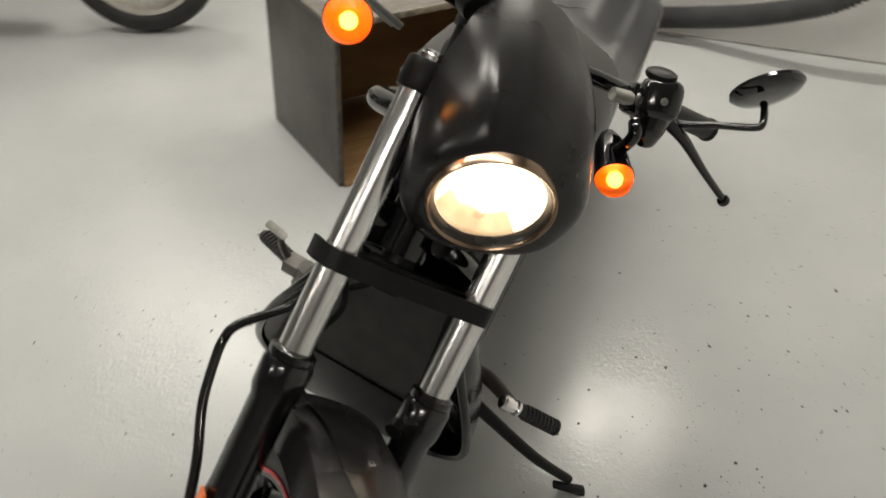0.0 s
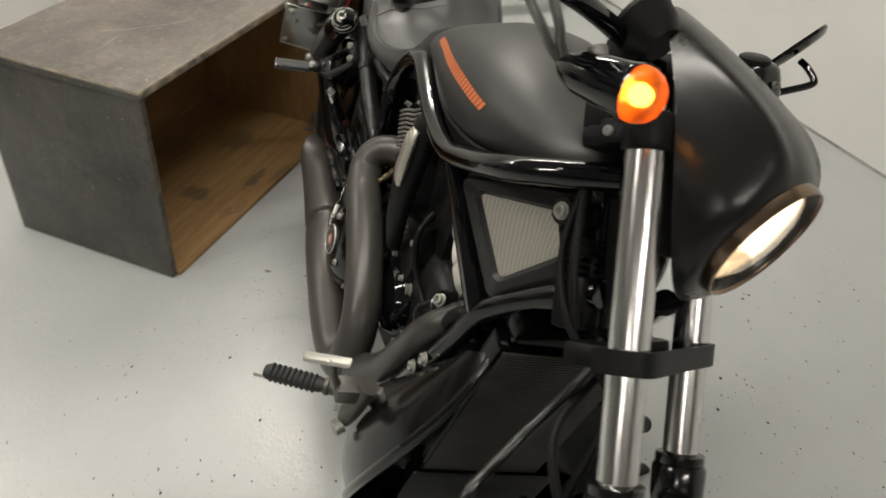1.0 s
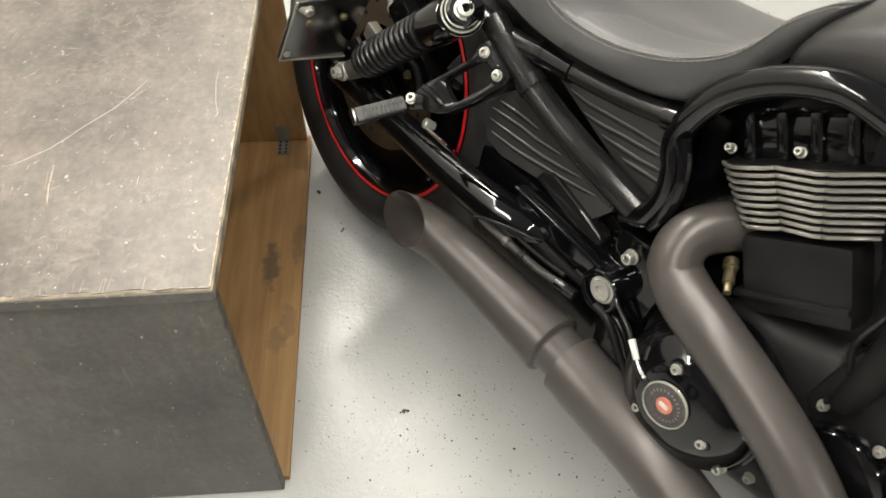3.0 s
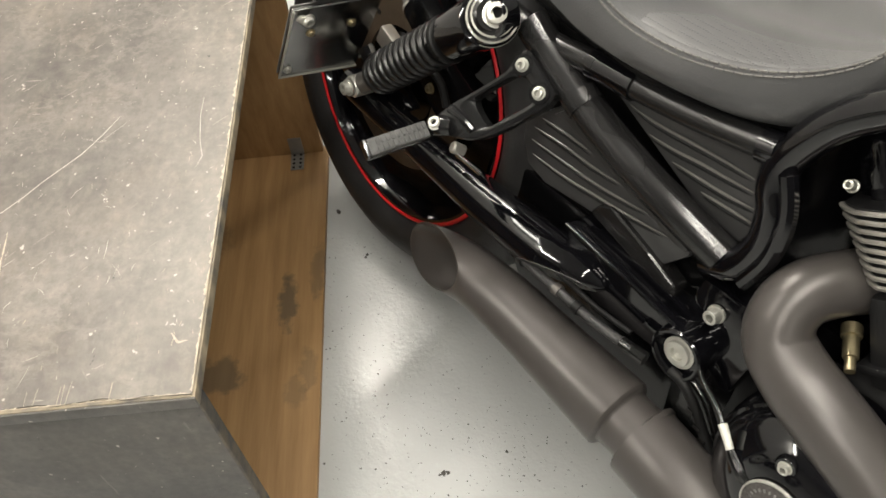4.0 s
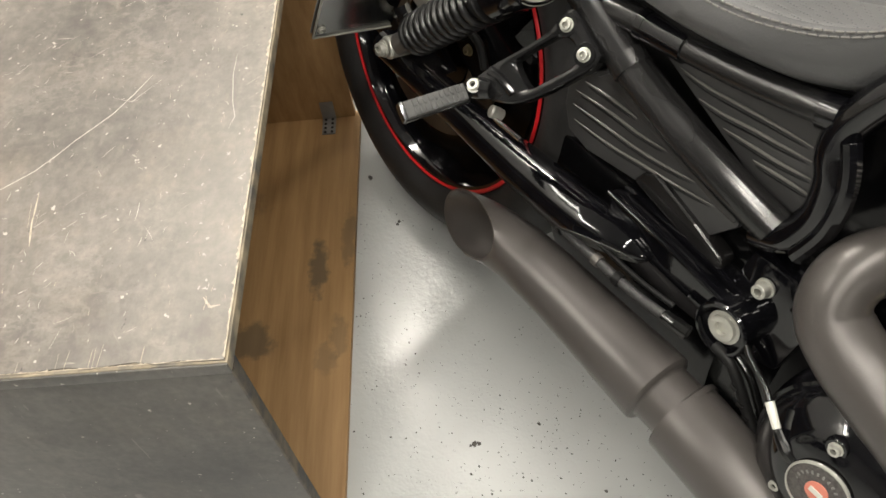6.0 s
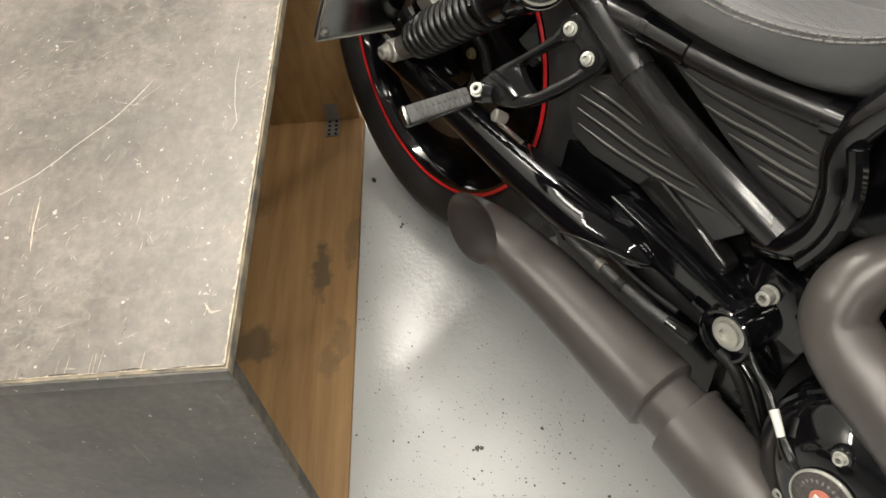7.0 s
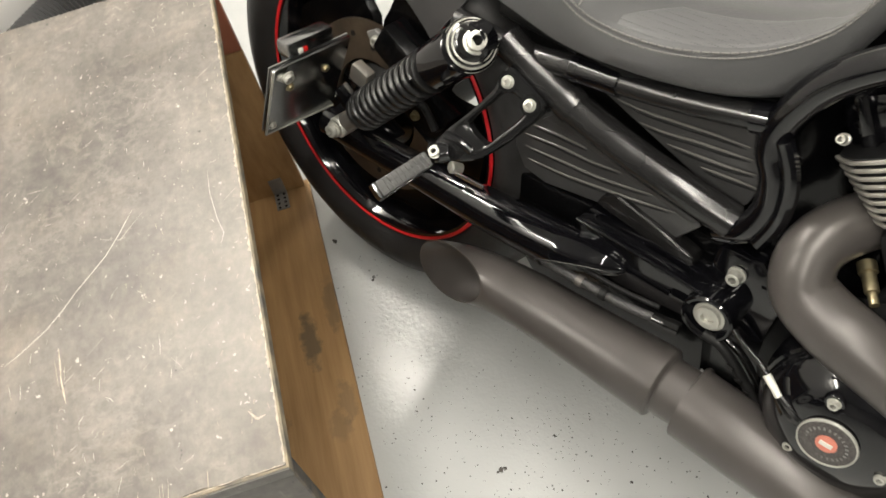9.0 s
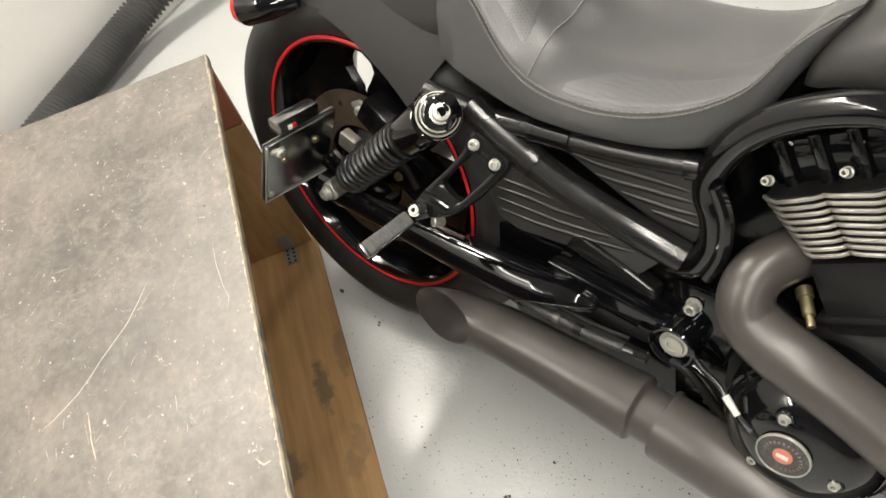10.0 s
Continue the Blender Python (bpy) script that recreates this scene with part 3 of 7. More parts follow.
part("bracket_leaf", block(bmesh.new(), (BL - 0.0205, -0.055, 0.042), (0.0025, 0.028, 0.045), bevel=0.0008), GREYMETAL, hinge)
for k in range(8):
    bm = lathe(bmesh.new(), [(0, 0.0032), (0.0012, 0.0028)], (BL - 0.062 + 0.012 * (k // 2), -0.062 + 0.014 * (k % 2), 0.0205), (0, 0, 1), 8)
    part("hole", bm, MATTE, hinge)

# ---- crumbs and flakes on the floor ----
rnd = random.Random(21)
bm = bmesh.new()
spots = [(0.421, -0.274, 0.007), (0.426, -0.268, 0.006), (0.457, -0.174, 0.005), (-0.153, -0.101, 0.009), (-0.023, -0.12, 0.006), (-0.02, -0.125, 0.005), (0.42, -0.28, 0.004), (0.457, -0.307, 0.004), (0.599, -0.164, 0.004), (0.75, 0.61, 0.009), (0.22, 1.0, 0.011), (1.07, 0.76, 0.008), (0.62, 0.70, 0.010), (0.45, 0.78, 0.008)]
for cx, cy, sx, sy, n in ((0.44, -0.16, 0.05, 0.04, 70), (0.30, -0.30, 0.09, 0.07, 80), (0.45, -0.30, 0.12, 0.06, 110), (0.60, -0.26, 0.10, 0.08, 70), (0.18, -0.25, 0.06, 0.05, 30), (0.95, -0.55, 0.30, 0.20, 60), (1.5, -0.6, 0.4, 0.3, 50), (0.8, 0.85, 0.45, 0.30, 150), (0.2, 0.95, 0.35, 0.25, 110), (1.4, 0.75, 0.3, 0.25, 80), (2.0, 0.2, 0.4, 0.5, 50)):
    for k in range(n):
        spots.append((rnd.gauss(cx, sx), rnd.gauss(cy, sy), rnd.uniform(0.0006, 0.0017) * (1.0 if cy < 0 and cx < 0.8 else 2.6) * rnd.choice((1, 1, 1, 1.7))))
for x, y, r in spots:
    n, a0 = rnd.randint(4, 6), rnd.uniform(0, 6)
    ring = [V(x + r * rnd.uniform(0.45, 1.0) * math.cos(a0 + 6.283 * k / n), y + r * rnd.uniform(0.35, 0.8) * math.sin(a0 + 6.283 * k / n), 0.0004) for k in range(n)]
    tip = bm.verts.new((x, y, 0.0006 + r * 0.25))
    vs = [bm.verts.new(p) for p in ring]
    for k in range(n):
        bm.faces.new((vs[k], vs[(k + 1) % n], tip))
tagged(finish("floor_debris", bm, DIRT, smooth=0), "scattered dark crumbs and flakes of dirt on the floor", "debris", kind="stuff")

# ---- corrugated exhaust hose on the floor ----
bm = bmesh.new()
path = spline([(-0.75, -0.95, 0.058), (-1.02, -0.72, 0.058), (-1.20, -0.42, 0.06), (-1.300, -0.14, 0.066), (-1.338, 0.07, 0.085), (-1.372, 0.29, 0.115), (-1.345, 0.58, 0.20), (-1.35, 0.87, 0.33), (-1.44, 1.12, 0.56)], 66)
rad = [0.048 + 0.006 * math.sin(i * 2 * math.pi / 4) for i in range(len(path))]
tube(bm, path, rad, 20, smooth=False)
hose = thing("exhaust_hose", "black corrugated exhaust extraction hose lying on the floor by the wall", "hose")
part("corrugated_tube", bm, HOSE, hose)
part("end_cuff", tube(bmesh.new(), [path[0] + (path[0] - path[3]).normalized() * 0.05, path[3]], 0.057, 24, smooth=False), MATTE, hose, "smooth black rubber cuff")
part("end_cuff", tube(bmesh.new(), [path[-4], path[-1]], 0.057, 24, smooth=False), MATTE, hose, "smooth black rubber cuff")

# ---- wheel of a second motorcycle ----
W2 = pose(-0.27, -1.84, 0.322, 0, 0, 33)
parked = thing("parked_motorcycle", "second motorcycle beyond the box, black tyre and bright rim", "motorcycle", W2)
wheel2 = part("front_wheel", lathe(bmesh.new(), [(-0.05, 0.03), (-0.05, 0.045), (0.05, 0.045), (0.05, 0.03)], (0, 0, 0), (1, 0, 0), 24), DARKMETAL, parked, "wire-spoked front wheel with a bright rim")
bm = lathe(bmesh.new(), [(-0.045, 0.225), (-0.062, 0.25), (-0.064, 0.275), (-0.05, 0.303), (-0.02, 0.317), (0, 0.32), (0.02, 0.317), (0.05, 0.303), (0.064, 0.275), (0.062, 0.25), (0.045, 0.225)], (0, 0, 0), (1, 0, 0), 56, closed=True)
part("tyre", bm, RUBBER, wheel2)
bm = lathe(bmesh.new(), [(-0.052, 0.236), (-0.05, 0.218), (-0.03, 0.205), (0.03, 0.205), (0.05, 0.218), (0.052, 0.236), (0.045, 0.24), (-0.045, 0.24)], (0, 0, 0), (1, 0, 0), 56, closed=True)
part("rim", bm, ALU, wheel2, "bright alloy rim")
bm = lathe(bmesh.new(), [(0.062, 0.085), (0.062, 0.145), (0.067, 0.145), (0.067, 0.085)], (0, 0, 0), (1, 0, 0), 48, closed=True)
part("brake_disc", bm, STEEL, wheel2)
for k in range(36):
    a = 2 * math.pi * k / 36
    sx = 0.04 if k % 2 else -0.04
    b = a + (0.5 if k % 4 < 2 else -0.5)
    part("spoke", tube(bmesh.new(), [(sx, 0.042 * math.cos(b), 0.042 * math.sin(b)), (0, 0.212 * math.cos(a), 0.212 * math.sin(a))], 0.0022, 6, smooth=False), STEEL, wheel2)

# its fork, tank, seat and engine, running away from the box
for sx in (-1, 1):
    part("fork_leg", tube(bmesh.new(), [(sx * 0.09, 0.0, 0.0), (sx * 0.09, -0.30, 0.55)], 0.026, 18, smooth=False), STEEL, parked)
bm = lathe(bmesh.new(), [(-0.07, 0.33), (-0.075, 0.345), (0, 0.352), (0.075, 0.345), (0.07, 0.33)], (0, 0, 0), (1, 0, 0), 48)
bmesh.ops.delete(bm, geom=[f for f in bm.faces if f.calc_center_median().z < 0.12 or len(f.verts) > 4], context="FACES")
part("front_fender", bm, SATIN, parked)
for nm, c, size, mt in (("engine", (0, -0.62, 0.10), (0.34, 0.46, 0.42), MATTE), ("fuel_tank", (0, -0.62, 0.52), (0.30, 0.52, 0.24), SATIN), ("seat", (0, -1.10, 0.44), (0.28, 0.50, 0.12), LEATHER)):
    part(nm, block(bmesh.new(), c, size, None, 0.08, 4), mt, parked)
part("handlebar", tube(bmesh.new(), [(-0.38, -0.45, 0.66), (-0.15, -0.36, 0.64), (0.15, -0.36, 0.64), (0.38, -0.45, 0.66)], 0.014, 12), CHROME, parked)
part("rear_tyre", lathe(bmesh.new(), [(-0.06, 0.22), (-0.08, 0.27), (-0.05, 0.31), (0, 0.32), (0.05, 0.31), (0.08, 0.27), (0.06, 0.22)], (0, -1.55, 0), (1, 0, 0), 48, closed=True), RUBBER, parked)

# ---- the motorcycle ----
# own frame: x ahead, y to its left, z up; it leans to its left on the side stand
LEAN_DEG = 15.1
bike = thing("motorcycle", "satin black motorcycle with lit headlight, leaning on its side stand", "motorcycle", pose(0, 0, 0, -LEAN_DEG, 0, 0))


def put(name, bm, material, parent=None, label="", smooth=35):
    return part(name, bm, material, parent or bike, label, smooth)


# rear wheel
RW = V(0, 0, 0.367)
prof = [(-0.100, 0.243), (-0.112, 0.255), (-0.121, 0.278), (-0.122, 0.297), (-0.113, 0.318), (-0.090, 0.334), (-0.05, 0.343), (0, 0.346)]
prof = prof + [(-s, r) for s, r in prof[-2::-1]]
rear = put("rear_wheel", lathe(bmesh.new(), [(-0.108, 0.247), (-0.108, 0.236), (-0.085, 0.222), (0.085, 0.222), (0.108, 0.236), (0.108, 0.247), (0.095, 0.246), (0.08, 0.232), (-0.08, 0.232), (-0.095, 0.246)], RW, (0, 1, 0), 72, closed=True), GLOSS, label="gloss black rear rim")
part("tyre", lathe(bmesh.new(), prof, RW, (0, 1, 0), 80, closed=True), RUBBER, rear, "wide black tyre")
part("rim_stripe", lathe(bmesh.new(), [(-0.1085, 0.2475), (-0.1105, 0.2455), (-0.1105, 0.2425), (-0.1085, 0.2405)], RW, (0, 1, 0), 90, closed=True), RED, rear, "thin red stripe round the rim")
for k in range(5):
    bm = bmesh.new()
    a0 = 2 * math.pi * k / 5 - 0.773
    loops = []
    for s, (r, half, y) in enumerate([(0.05, 0.628, -0.085), (0.11, 0.628, -0.078), (0.140, 0.60, -0.072), (0.152, 0.54, -0.070), (0.175, 0.475, -0.068), (0.192, 0.51, -0.068), (0.206, 0.60, -0.070), (0.222, 0.628, -0.075)]):
        loops.append([RW + V(r * math.sin(a0 + half * f), y + dy, r * math.cos(a0 + half * f)) for f, dy in [(-1, 0.012), (-0.9, 0), (-0.5, -0.004), (0, -0.006), (0.5, -0.004), (0.9, 0), (1, 0.012), (0.5, 0.02), (0, 0.02), (-0.5, 0.02)]])
    rings(bm, loops)
    part("spoke", bm, WHEELBLACK, rear, "broad gloss black wheel sector")
part("hub", lathe(bmesh.new(), [(-0.12, 0.0), (-0.12, 0.045), (-0.098, 0.075), (0.08, 0.07), (0.1, 0.045), (0.1, 0)], RW, (0, 1, 0), 28), WHEELBLACK, rear)
rotor = put("brake_disc", lathe(bmesh.new(), [(-0.106, 0.085), (-0.106, 0.150), (-0.100, 0.150), (-0.100, 0.085)], RW, (0, 1, 0), 64, closed=True), ROTOR, label="browned steel rear brake disc")
for k in range(18):
    a = 2 * math.pi * k / 18
    part("disc_hole", lathe(bmesh.new(), [(0, 0.005), (0.001, 0.0045)], RW + V((0.108 + 0.018 * (k % 2)) * math.sin(a), -0.1063, (0.108 + 0.018 * (k % 2)) * math.cos(a)), (0, -1, 0), 8), MATTE, rotor)
cal = put("brake_caliper", block(bmesh.new(), (0.105, -0.145, 0.525), (0.075, 0.045, 0.05), basis((0.8, 0, -0.5), (0, 1, 0)), 0.008), WHEELBLACK, label="grey rear brake caliper")
part("caliper_bracket", plate(bmesh.new(), [(0.018, -0.135, 0.520), (0.036, -0.135, 0.530), (0.058, -0.135, 0.522), (0.105, -0.135, 0.470), (0.092, -0.135, 0.455), (0.050, -0.135, 0.490), (0.030, -0.135, 0.500)], (0, -1, 0), 0.008, 0.002), GREYMETAL, cal, "grey caliper bracket")
part("bolt", bolt(bmesh.new(), (0.040, -0.136, 0.512), (0, -1, 0), 0.009), STEEL, cal)
part("body", block(bmesh.new(), (0.140, -0.135, 0.452), (0.105, 0.045, 0.075), basis((0.8, 0, -0.5), (0, 1, 0)), 0.010), WHEELBLACK, cal)
part("hose", tube(bmesh.new(), [(0.09, -0.165, 0.455), (0.125, -0.172, 0.475), (0.165, -0.170, 0.470), (0.185, -0.168, 0.44)], 0.006, 10), MATTE, cal)
part("pad_block", block(bmesh.new(), (0.085, -0.125, 0.508), (0.045, 0.02, 0.030), basis((0.8, 0, -0.5), (0, 1, 0)), 0.004), ALU, cal, "bright machined caliper block")
part("lower_block", block(bmesh.new(), (0.020, -0.150, 0.455), (0.035, 0.02, 0.030), basis((0.9, 0, -0.3), (0, 1, 0)), 0.004), ALU, cal, "bright machined caliper block")
part("bolt", bolt(bmesh.new(), (0.150, -0.170, 0.450), (0, -1, 0), 0.007), BRASS, cal)

# rear fender: an arched skin over the wheel
bm = bmesh.new()
loops = []
for k in range(25):
    a = radians(-40 + 78 * k / 24)
    f = k / 24
    r = 0.395 + 0.015 * math.sin(f * math.pi)
    hw = 0.128 - 0.018 * (1 - f) ** 2
    skirt = float(np.interp(math.degrees(a), [-40, -25, -10, 2, 14, 28, 38], [0.04, 0.065, 0.115, 0.138, 0.155, 0.163, 0.165]))
    c = RW + V(math.sin(a) * r, 0, math.cos(a) * r)
    inn = V(-math.sin(a), 0, -math.cos(a))
    sec = []
    for y, d in ((-1.0, skirt), (-1.0, 0.045), (-0.93, 0.018), (-0.75, 0.004), (0, -0.004), (0.75, 0.004), (0.93, 0.018), (1, 0.045), (1, skirt)):
        sec.append(c + V(0, y * hw, 0) + inn * d)
    for y, d in ((0.965, skirt), (0.96, 0.045), (0.9, 0.024), (0, 0.003), (-0.9, 0.024), (-0.96, 0.045), (-0.965, skirt)):
        sec.append(c + V(0, y * hw, 0) + inn * d)
    loops.append(sec)
rings(bm, loops)
fender = put("rear_fender", bm, FEND, label="satin charcoal rear fender")
bm = tube(bmesh.new(), [(-0.08, -0.125, 0.668), (-0.12, -0.15, 0.662), (-0.165, -0.163, 0.652)], [0.012, 0.026, 0.032], 16, 4)
sig = put("rear_indicator", bm, GLOSS, label="small black rear indicator with red lens")
part("lens", lathe(bmesh.new(), [(0, 0.031), (0.012, 0.028), (0.02, 0.012), (0.021, 0.0)], (-0.165, -0.163, 0.652), (-0.9, -0.2, -0.1), 20), REDLENS, sig, "red lens")

# swing arm
bm = tube(bmesh.new(), [(-0.05, -0.165, 0.350), (0.10, -0.167, 0.351), (0.20, -0.168, 0.352), (0.29, -0.168, 0.352), (0.36, -0.167, 0.354), (0.42, -0.165, 0.357), (0.462, -0.163, 0.363), (0.487, -0.162, 0.367), (0.510, -0.160, 0.369)], [0.023, 0.025, 0.028, 0.031, 0.033, 0.033, 0.028, 0.019, 0.004], 28, 7)
# the arm's end is cut flat on its outer, lower side
fn, fp = V(0.30, -0.72, -0.62).normalized(), V(0.440, -0.178, 0.343)
bmesh.ops.bisect_plane(bm, geom=bm.verts[:] + bm.edges[:] + bm.faces[:], plane_co=fp, plane_no=fn, clear_outer=True)
rim_edges = [e for e in bm.edges if e.is_boundary and all(abs((v.co - fp).dot(fn)) < 1e-5 for v in e.verts)]
cut = bmesh.ops.holes_fill(bm, edges=rim_edges)["faces"]
cut_loops = [[v.co + fn * 0.0008 for v in f.verts] for f in cut]
arm = put("swing_arm", bm, GLOSS, label="gloss black swing arm")
for lp in cut_loops:
    bm = bmesh.new()
    mid = sum(lp, V(0, 0, 0)) / len(lp)
    rings(bm, [[p - fn * 0.0015 for p in lp], [p.lerp(mid, 0.02) for p in lp], [p.lerp(mid, 0.5) for p in lp]], True, True)
    part("cut_face", bm, FACET, arm, "flat cut face, greyed for the floor it reflects")
part("side_plate", plate(bmesh.new(), [(0.428, -0.158, 0.412), (0.445, -0.158, 0.416), (0.62, -0.158, 0.398), (0.625, -0.158, 0.345), (0.50, -0.158, 0.335), (0.44, -0.158, 0.35)], (0, -1, 0), 0.016, 0.004), GLOSS, arm)
part("beam", tube(bmesh.new(), [(0.428, -0.160, 0.410), (0.52, -0.160, 0.404), (0.612, -0.158, 0.394)], [0.0035, 0.0035, 0.0035], 12, 5), GLOSS, arm)
bm = bmesh.new()
plate(bm, [(0.40, -0.135, 0.37), (0.43, -0.14, 0.412), (0.53, -0.138, 0.41), (0.64, -0.138, 0.40), (0.66, -0.138, 0.34), (0.56, -0.138, 0.325)], (0, -1, 0), 0.03, 0.006)
part("web", bm, GLOSS, arm)
part("end_cap", lathe(bmesh.new(), [(-0.012, 0.0075), (0.0, 0.0085), (0.005, 0.0085), (0.007, 0.006)], (0.239, -0.188, 0.412), (-0.35, -0.75, 0.35), 20), STEEL, arm, "steel end cap")
part("tie_rod", tube(bmesh.new(), [(0.245, -0.190, 0.406), (0.289, -0.183, 0.400)], 0.0032, 10), CHROME, arm)
axle = put("axle_plate", plate(bmesh.new(), [(-0.10, -0.15, 0.34), (-0.10, -0.15, 0.39), (0.06, -0.15, 0.405), (0.10, -0.15, 0.38), (0.06, -0.15, 0.345)], (0, -1, 0), 0.012, 0.004), GLOSS)
part("axle_nut", bolt(bmesh.new(), (0, -0.152, 0.367), (0, -1, 0), 0.018, 0.012), STEEL, axle)
pivot = put("pivot_boss", lathe(bmesh.new(), [(-0.03, 0.031), (0.0, 0.0335), (0.012, 0.0335), (0.014, 0.031), (0.014, 0.028), (0.004, 0.026), (0.004, 0.0)], (0.628, -0.155, 0.368), (0, -1, 0), 32), GLOSS, label="black swing arm pivot boss")
part("bolt", bolt(bmesh.new(), (0.628, -0.160, 0.368), (0, -1, 0), 0.0178, 0.0055, 24), STEEL, pivot, "large pale steel pivot bolt")
bm = plate(bmesh.new(), [(0.60, -0.135, 0.40), (0.605, -0.135, 0.455), (0.66, -0.135, 0.46), (0.70, -0.135, 0.42), (0.69, -0.135, 0.34), (0.65, -0.135, 0.33)], (0, -1, 0), 0.03, 0.007)
put("pivot_plate", bm, GLOSS)
# dark castings and wiring space behind the pivot
put("frame_casting", plate(bmesh.new(), [(0.48, -0.105, 0.40), (0.60, -0.105, 0.47), (0.76, -0.105, 0.48), (0.84, -0.105, 0.40), (0.82, -0.105, 0.20), (0.66, -0.105, 0.185), (0.58, -0.105, 0.25), (0.47, -0.105, 0.31)], (0, -1, 0), 0.16, 0.01), WHEELBLACK)
put("inner_fender", plate(bmesh.new(), [(0.30, -0.118, 0.40), (0.60, -0.118, 0.41), (0.63, -0.118, 0.22), (0.36, -0.118, 0.205), (0.30, -0.118, 0.28)], (0, -1, 0), 0.03, 0.006), WHEELBLACK)
put("bolt", bolt(bmesh.new(), (0.637, -0.137, 0.429), (0, -1, 0), 0.0098, 0.014, 20), STEEL, label="pale steel bolt head")

# shock absorber
SA, SB = V(0.034, -0.206, 0.401), V(0.282, -0.212, 0.628)
sd = (SB - SA).normalized()
bm = tube(bmesh.new(), [SA + sd * 0.0, SA + sd * 0.066], 0.0155, 18, smooth=False)
shock = put("shock_absorber", bm, CASTMETAL, label="rear shock absorber with a black coil spring")
part("damper", tube(bmesh.new(), [SA + sd * 0.05, SB - sd * 0.03], 0.018, 16, smooth=False), MATTE, shock)
part("upper_cover", lathe(bmesh.new(), [(0, 0.029), (0.003, 0.0315), (0.05, 0.0325), (0.058, 0.031), (0.060, 0.027)], SB - sd * 0.078, sd, 28), GLOSS, shock, "gloss black upper cover")
a1, a2, _ = frame_of(sd)
coil = []
for k in range(11 * 14 + 1):
    t = k / (11 * 14)
    ang = 2 * math.pi * 11 * t
    coil.append(SA + sd * (0.068 + 0.168 * t) + (a1 * math.cos(ang) + a2 * math.sin(ang)) * 0.0265)
part("spring", tube(bmesh.new(), coil, 0.0044, 10, smooth=False), SPRING, shock, "satin black coil spring")
for s, r in ((0.060, 0.025), (0.240, 0.028)):
    part("spring_collar", lathe(bmesh.new(), [(0, r), (0.002, r + 0.003), (0.008, r + 0.003), (0.01, r)], SA + sd * s, sd, 26), MATTE, shock)
part("upper_eye", lathe(bmesh.new(), [(-0.02, 0.024), (0.006, 0.026), (0.009, 0.024), (0.009, 0.0)], SB, (0.1, -1, 0.15), 28), GLOSS, shock)
sx = (sd * 0.9 + V(0.05, -0.6, 0.12)).normalized()
for s, r in ((-0.012, 0.0335), (-0.003, 0.0305), (0.005, 0.0255)):
    part("eye_ring", lathe(bmesh.new(), [(0, r - 0.0022), (0.0006, r - 0.0006), (0.0016, r), (0.0026, r - 0.0006), (0.0032, r - 0.0022)], SB + sx * s, sx, 30, closed=True), STEEL, shock, "thin bright mounting ring")
part("washer", lathe(bmesh.new(), [(-0.012, 0.029), (0.004, 0.028), (0.009, 0.022), (0.011, 0.019), (0.0105, 0.0)], SB, sx, 30), SEMI, shock, "domed black washer")
part("washer_cup", lathe(bmesh.new(), [(-0.020, 0.0320), (-0.008, 0.0330), (-0.002, 0.0300), (0.004, 0.0250)], SB, sx, 30), GLOSS, shock)
part("upper_bolt", bolt(bmesh.new(), SB + sx * 0.009 + V(0.004, 0, 0.002), sx, 0.0135, 0.010, 20), STEEL, shock, "pale steel bolt")
part("lower_eye", lathe(bmesh.new(), [(-0.025, 0.016), (0.014, 0.0165), (0.017, 0.014)], SA, (0, -1, 0), 22), STEEL, shock)
part("lower_bolt", bolt(bmesh.new(), SA + V(0, -0.02, 0), (0, -1, 0), 0.011, 0.010), STEEL, shock)

# side-mounted plate bracket
pl = [V(0.03, -0.318, 0.535), V(-0.03, -0.305, 0.402), V(-0.03, -0.172, 0.392), V(0.035, -0.18, 0.535)]
pn = (pl[1] - pl[0]).cross(pl[3] - pl[0]).normalized()
if pn.x < 0:
    pn = -pn
pb = put("plate_bracket", plate(bmesh.new(), pl, pn, 0.006, 0.002), DARKMETAL, label="black side-mounted plate bracket")
part("plate_back", plate(bmesh.new(), [p - pn * 0.008 for p in pl], pn, 0.002), GREYMETAL, pb)
for a, b, r in ((0, 1, 0.0018), (1, 2, 0.0016)):
    part("rim", tube(bmesh.new(), [pl[a] + pn * 0.001, pl[b] + pn * 0.001], r, 10, smooth=False), STEEL, pb, "thin bright folded rim")
la, lb = pl[0].lerp(pl[3], 0.22), pl[0].lerp(pl[3], 0.80)
lamp = part("lamp_box", block(bmesh.new(), (la + lb) / 2 + V(-0.016, 0, 0.016), ((lb - la).length, 0.022, 0.026), basis(lb - la, (0, 0, 1)), 0.005), DARKMETAL, pb, "smoky lamp box with small coloured lenses")
for f, mt in ((0.35, REDLENS), (0.25, SIGNWHITE)):
    part("lamp_lens", block(bmesh.new(), la.lerp(lb, f) + V(-0.004, 0, 0.012), (0.007, 0.007, 0.007), bevel=0.001), mt, lamp)
part("screw", bolt(bmesh.new(), pl[0].lerp(pl[3], 0.14) + pn * 0.003 - V(0, 0, 0.012), pn, 0.009, 0.007, 16), STEEL, pb)
for a, b in ((0.25, 0.35), (0.72, 0.3), (0.08, 0.88), (0.1, 0.12)):
    q = pl[0].lerp(pl[3], a).lerp(pl[1].lerp(pl[2], a), b)
    part("bolt", bolt(bmesh.new(), q, pn, 0.006, 0.004, 14), BRASS if b < 0.8 and b > 0.2 else STEEL, pb)
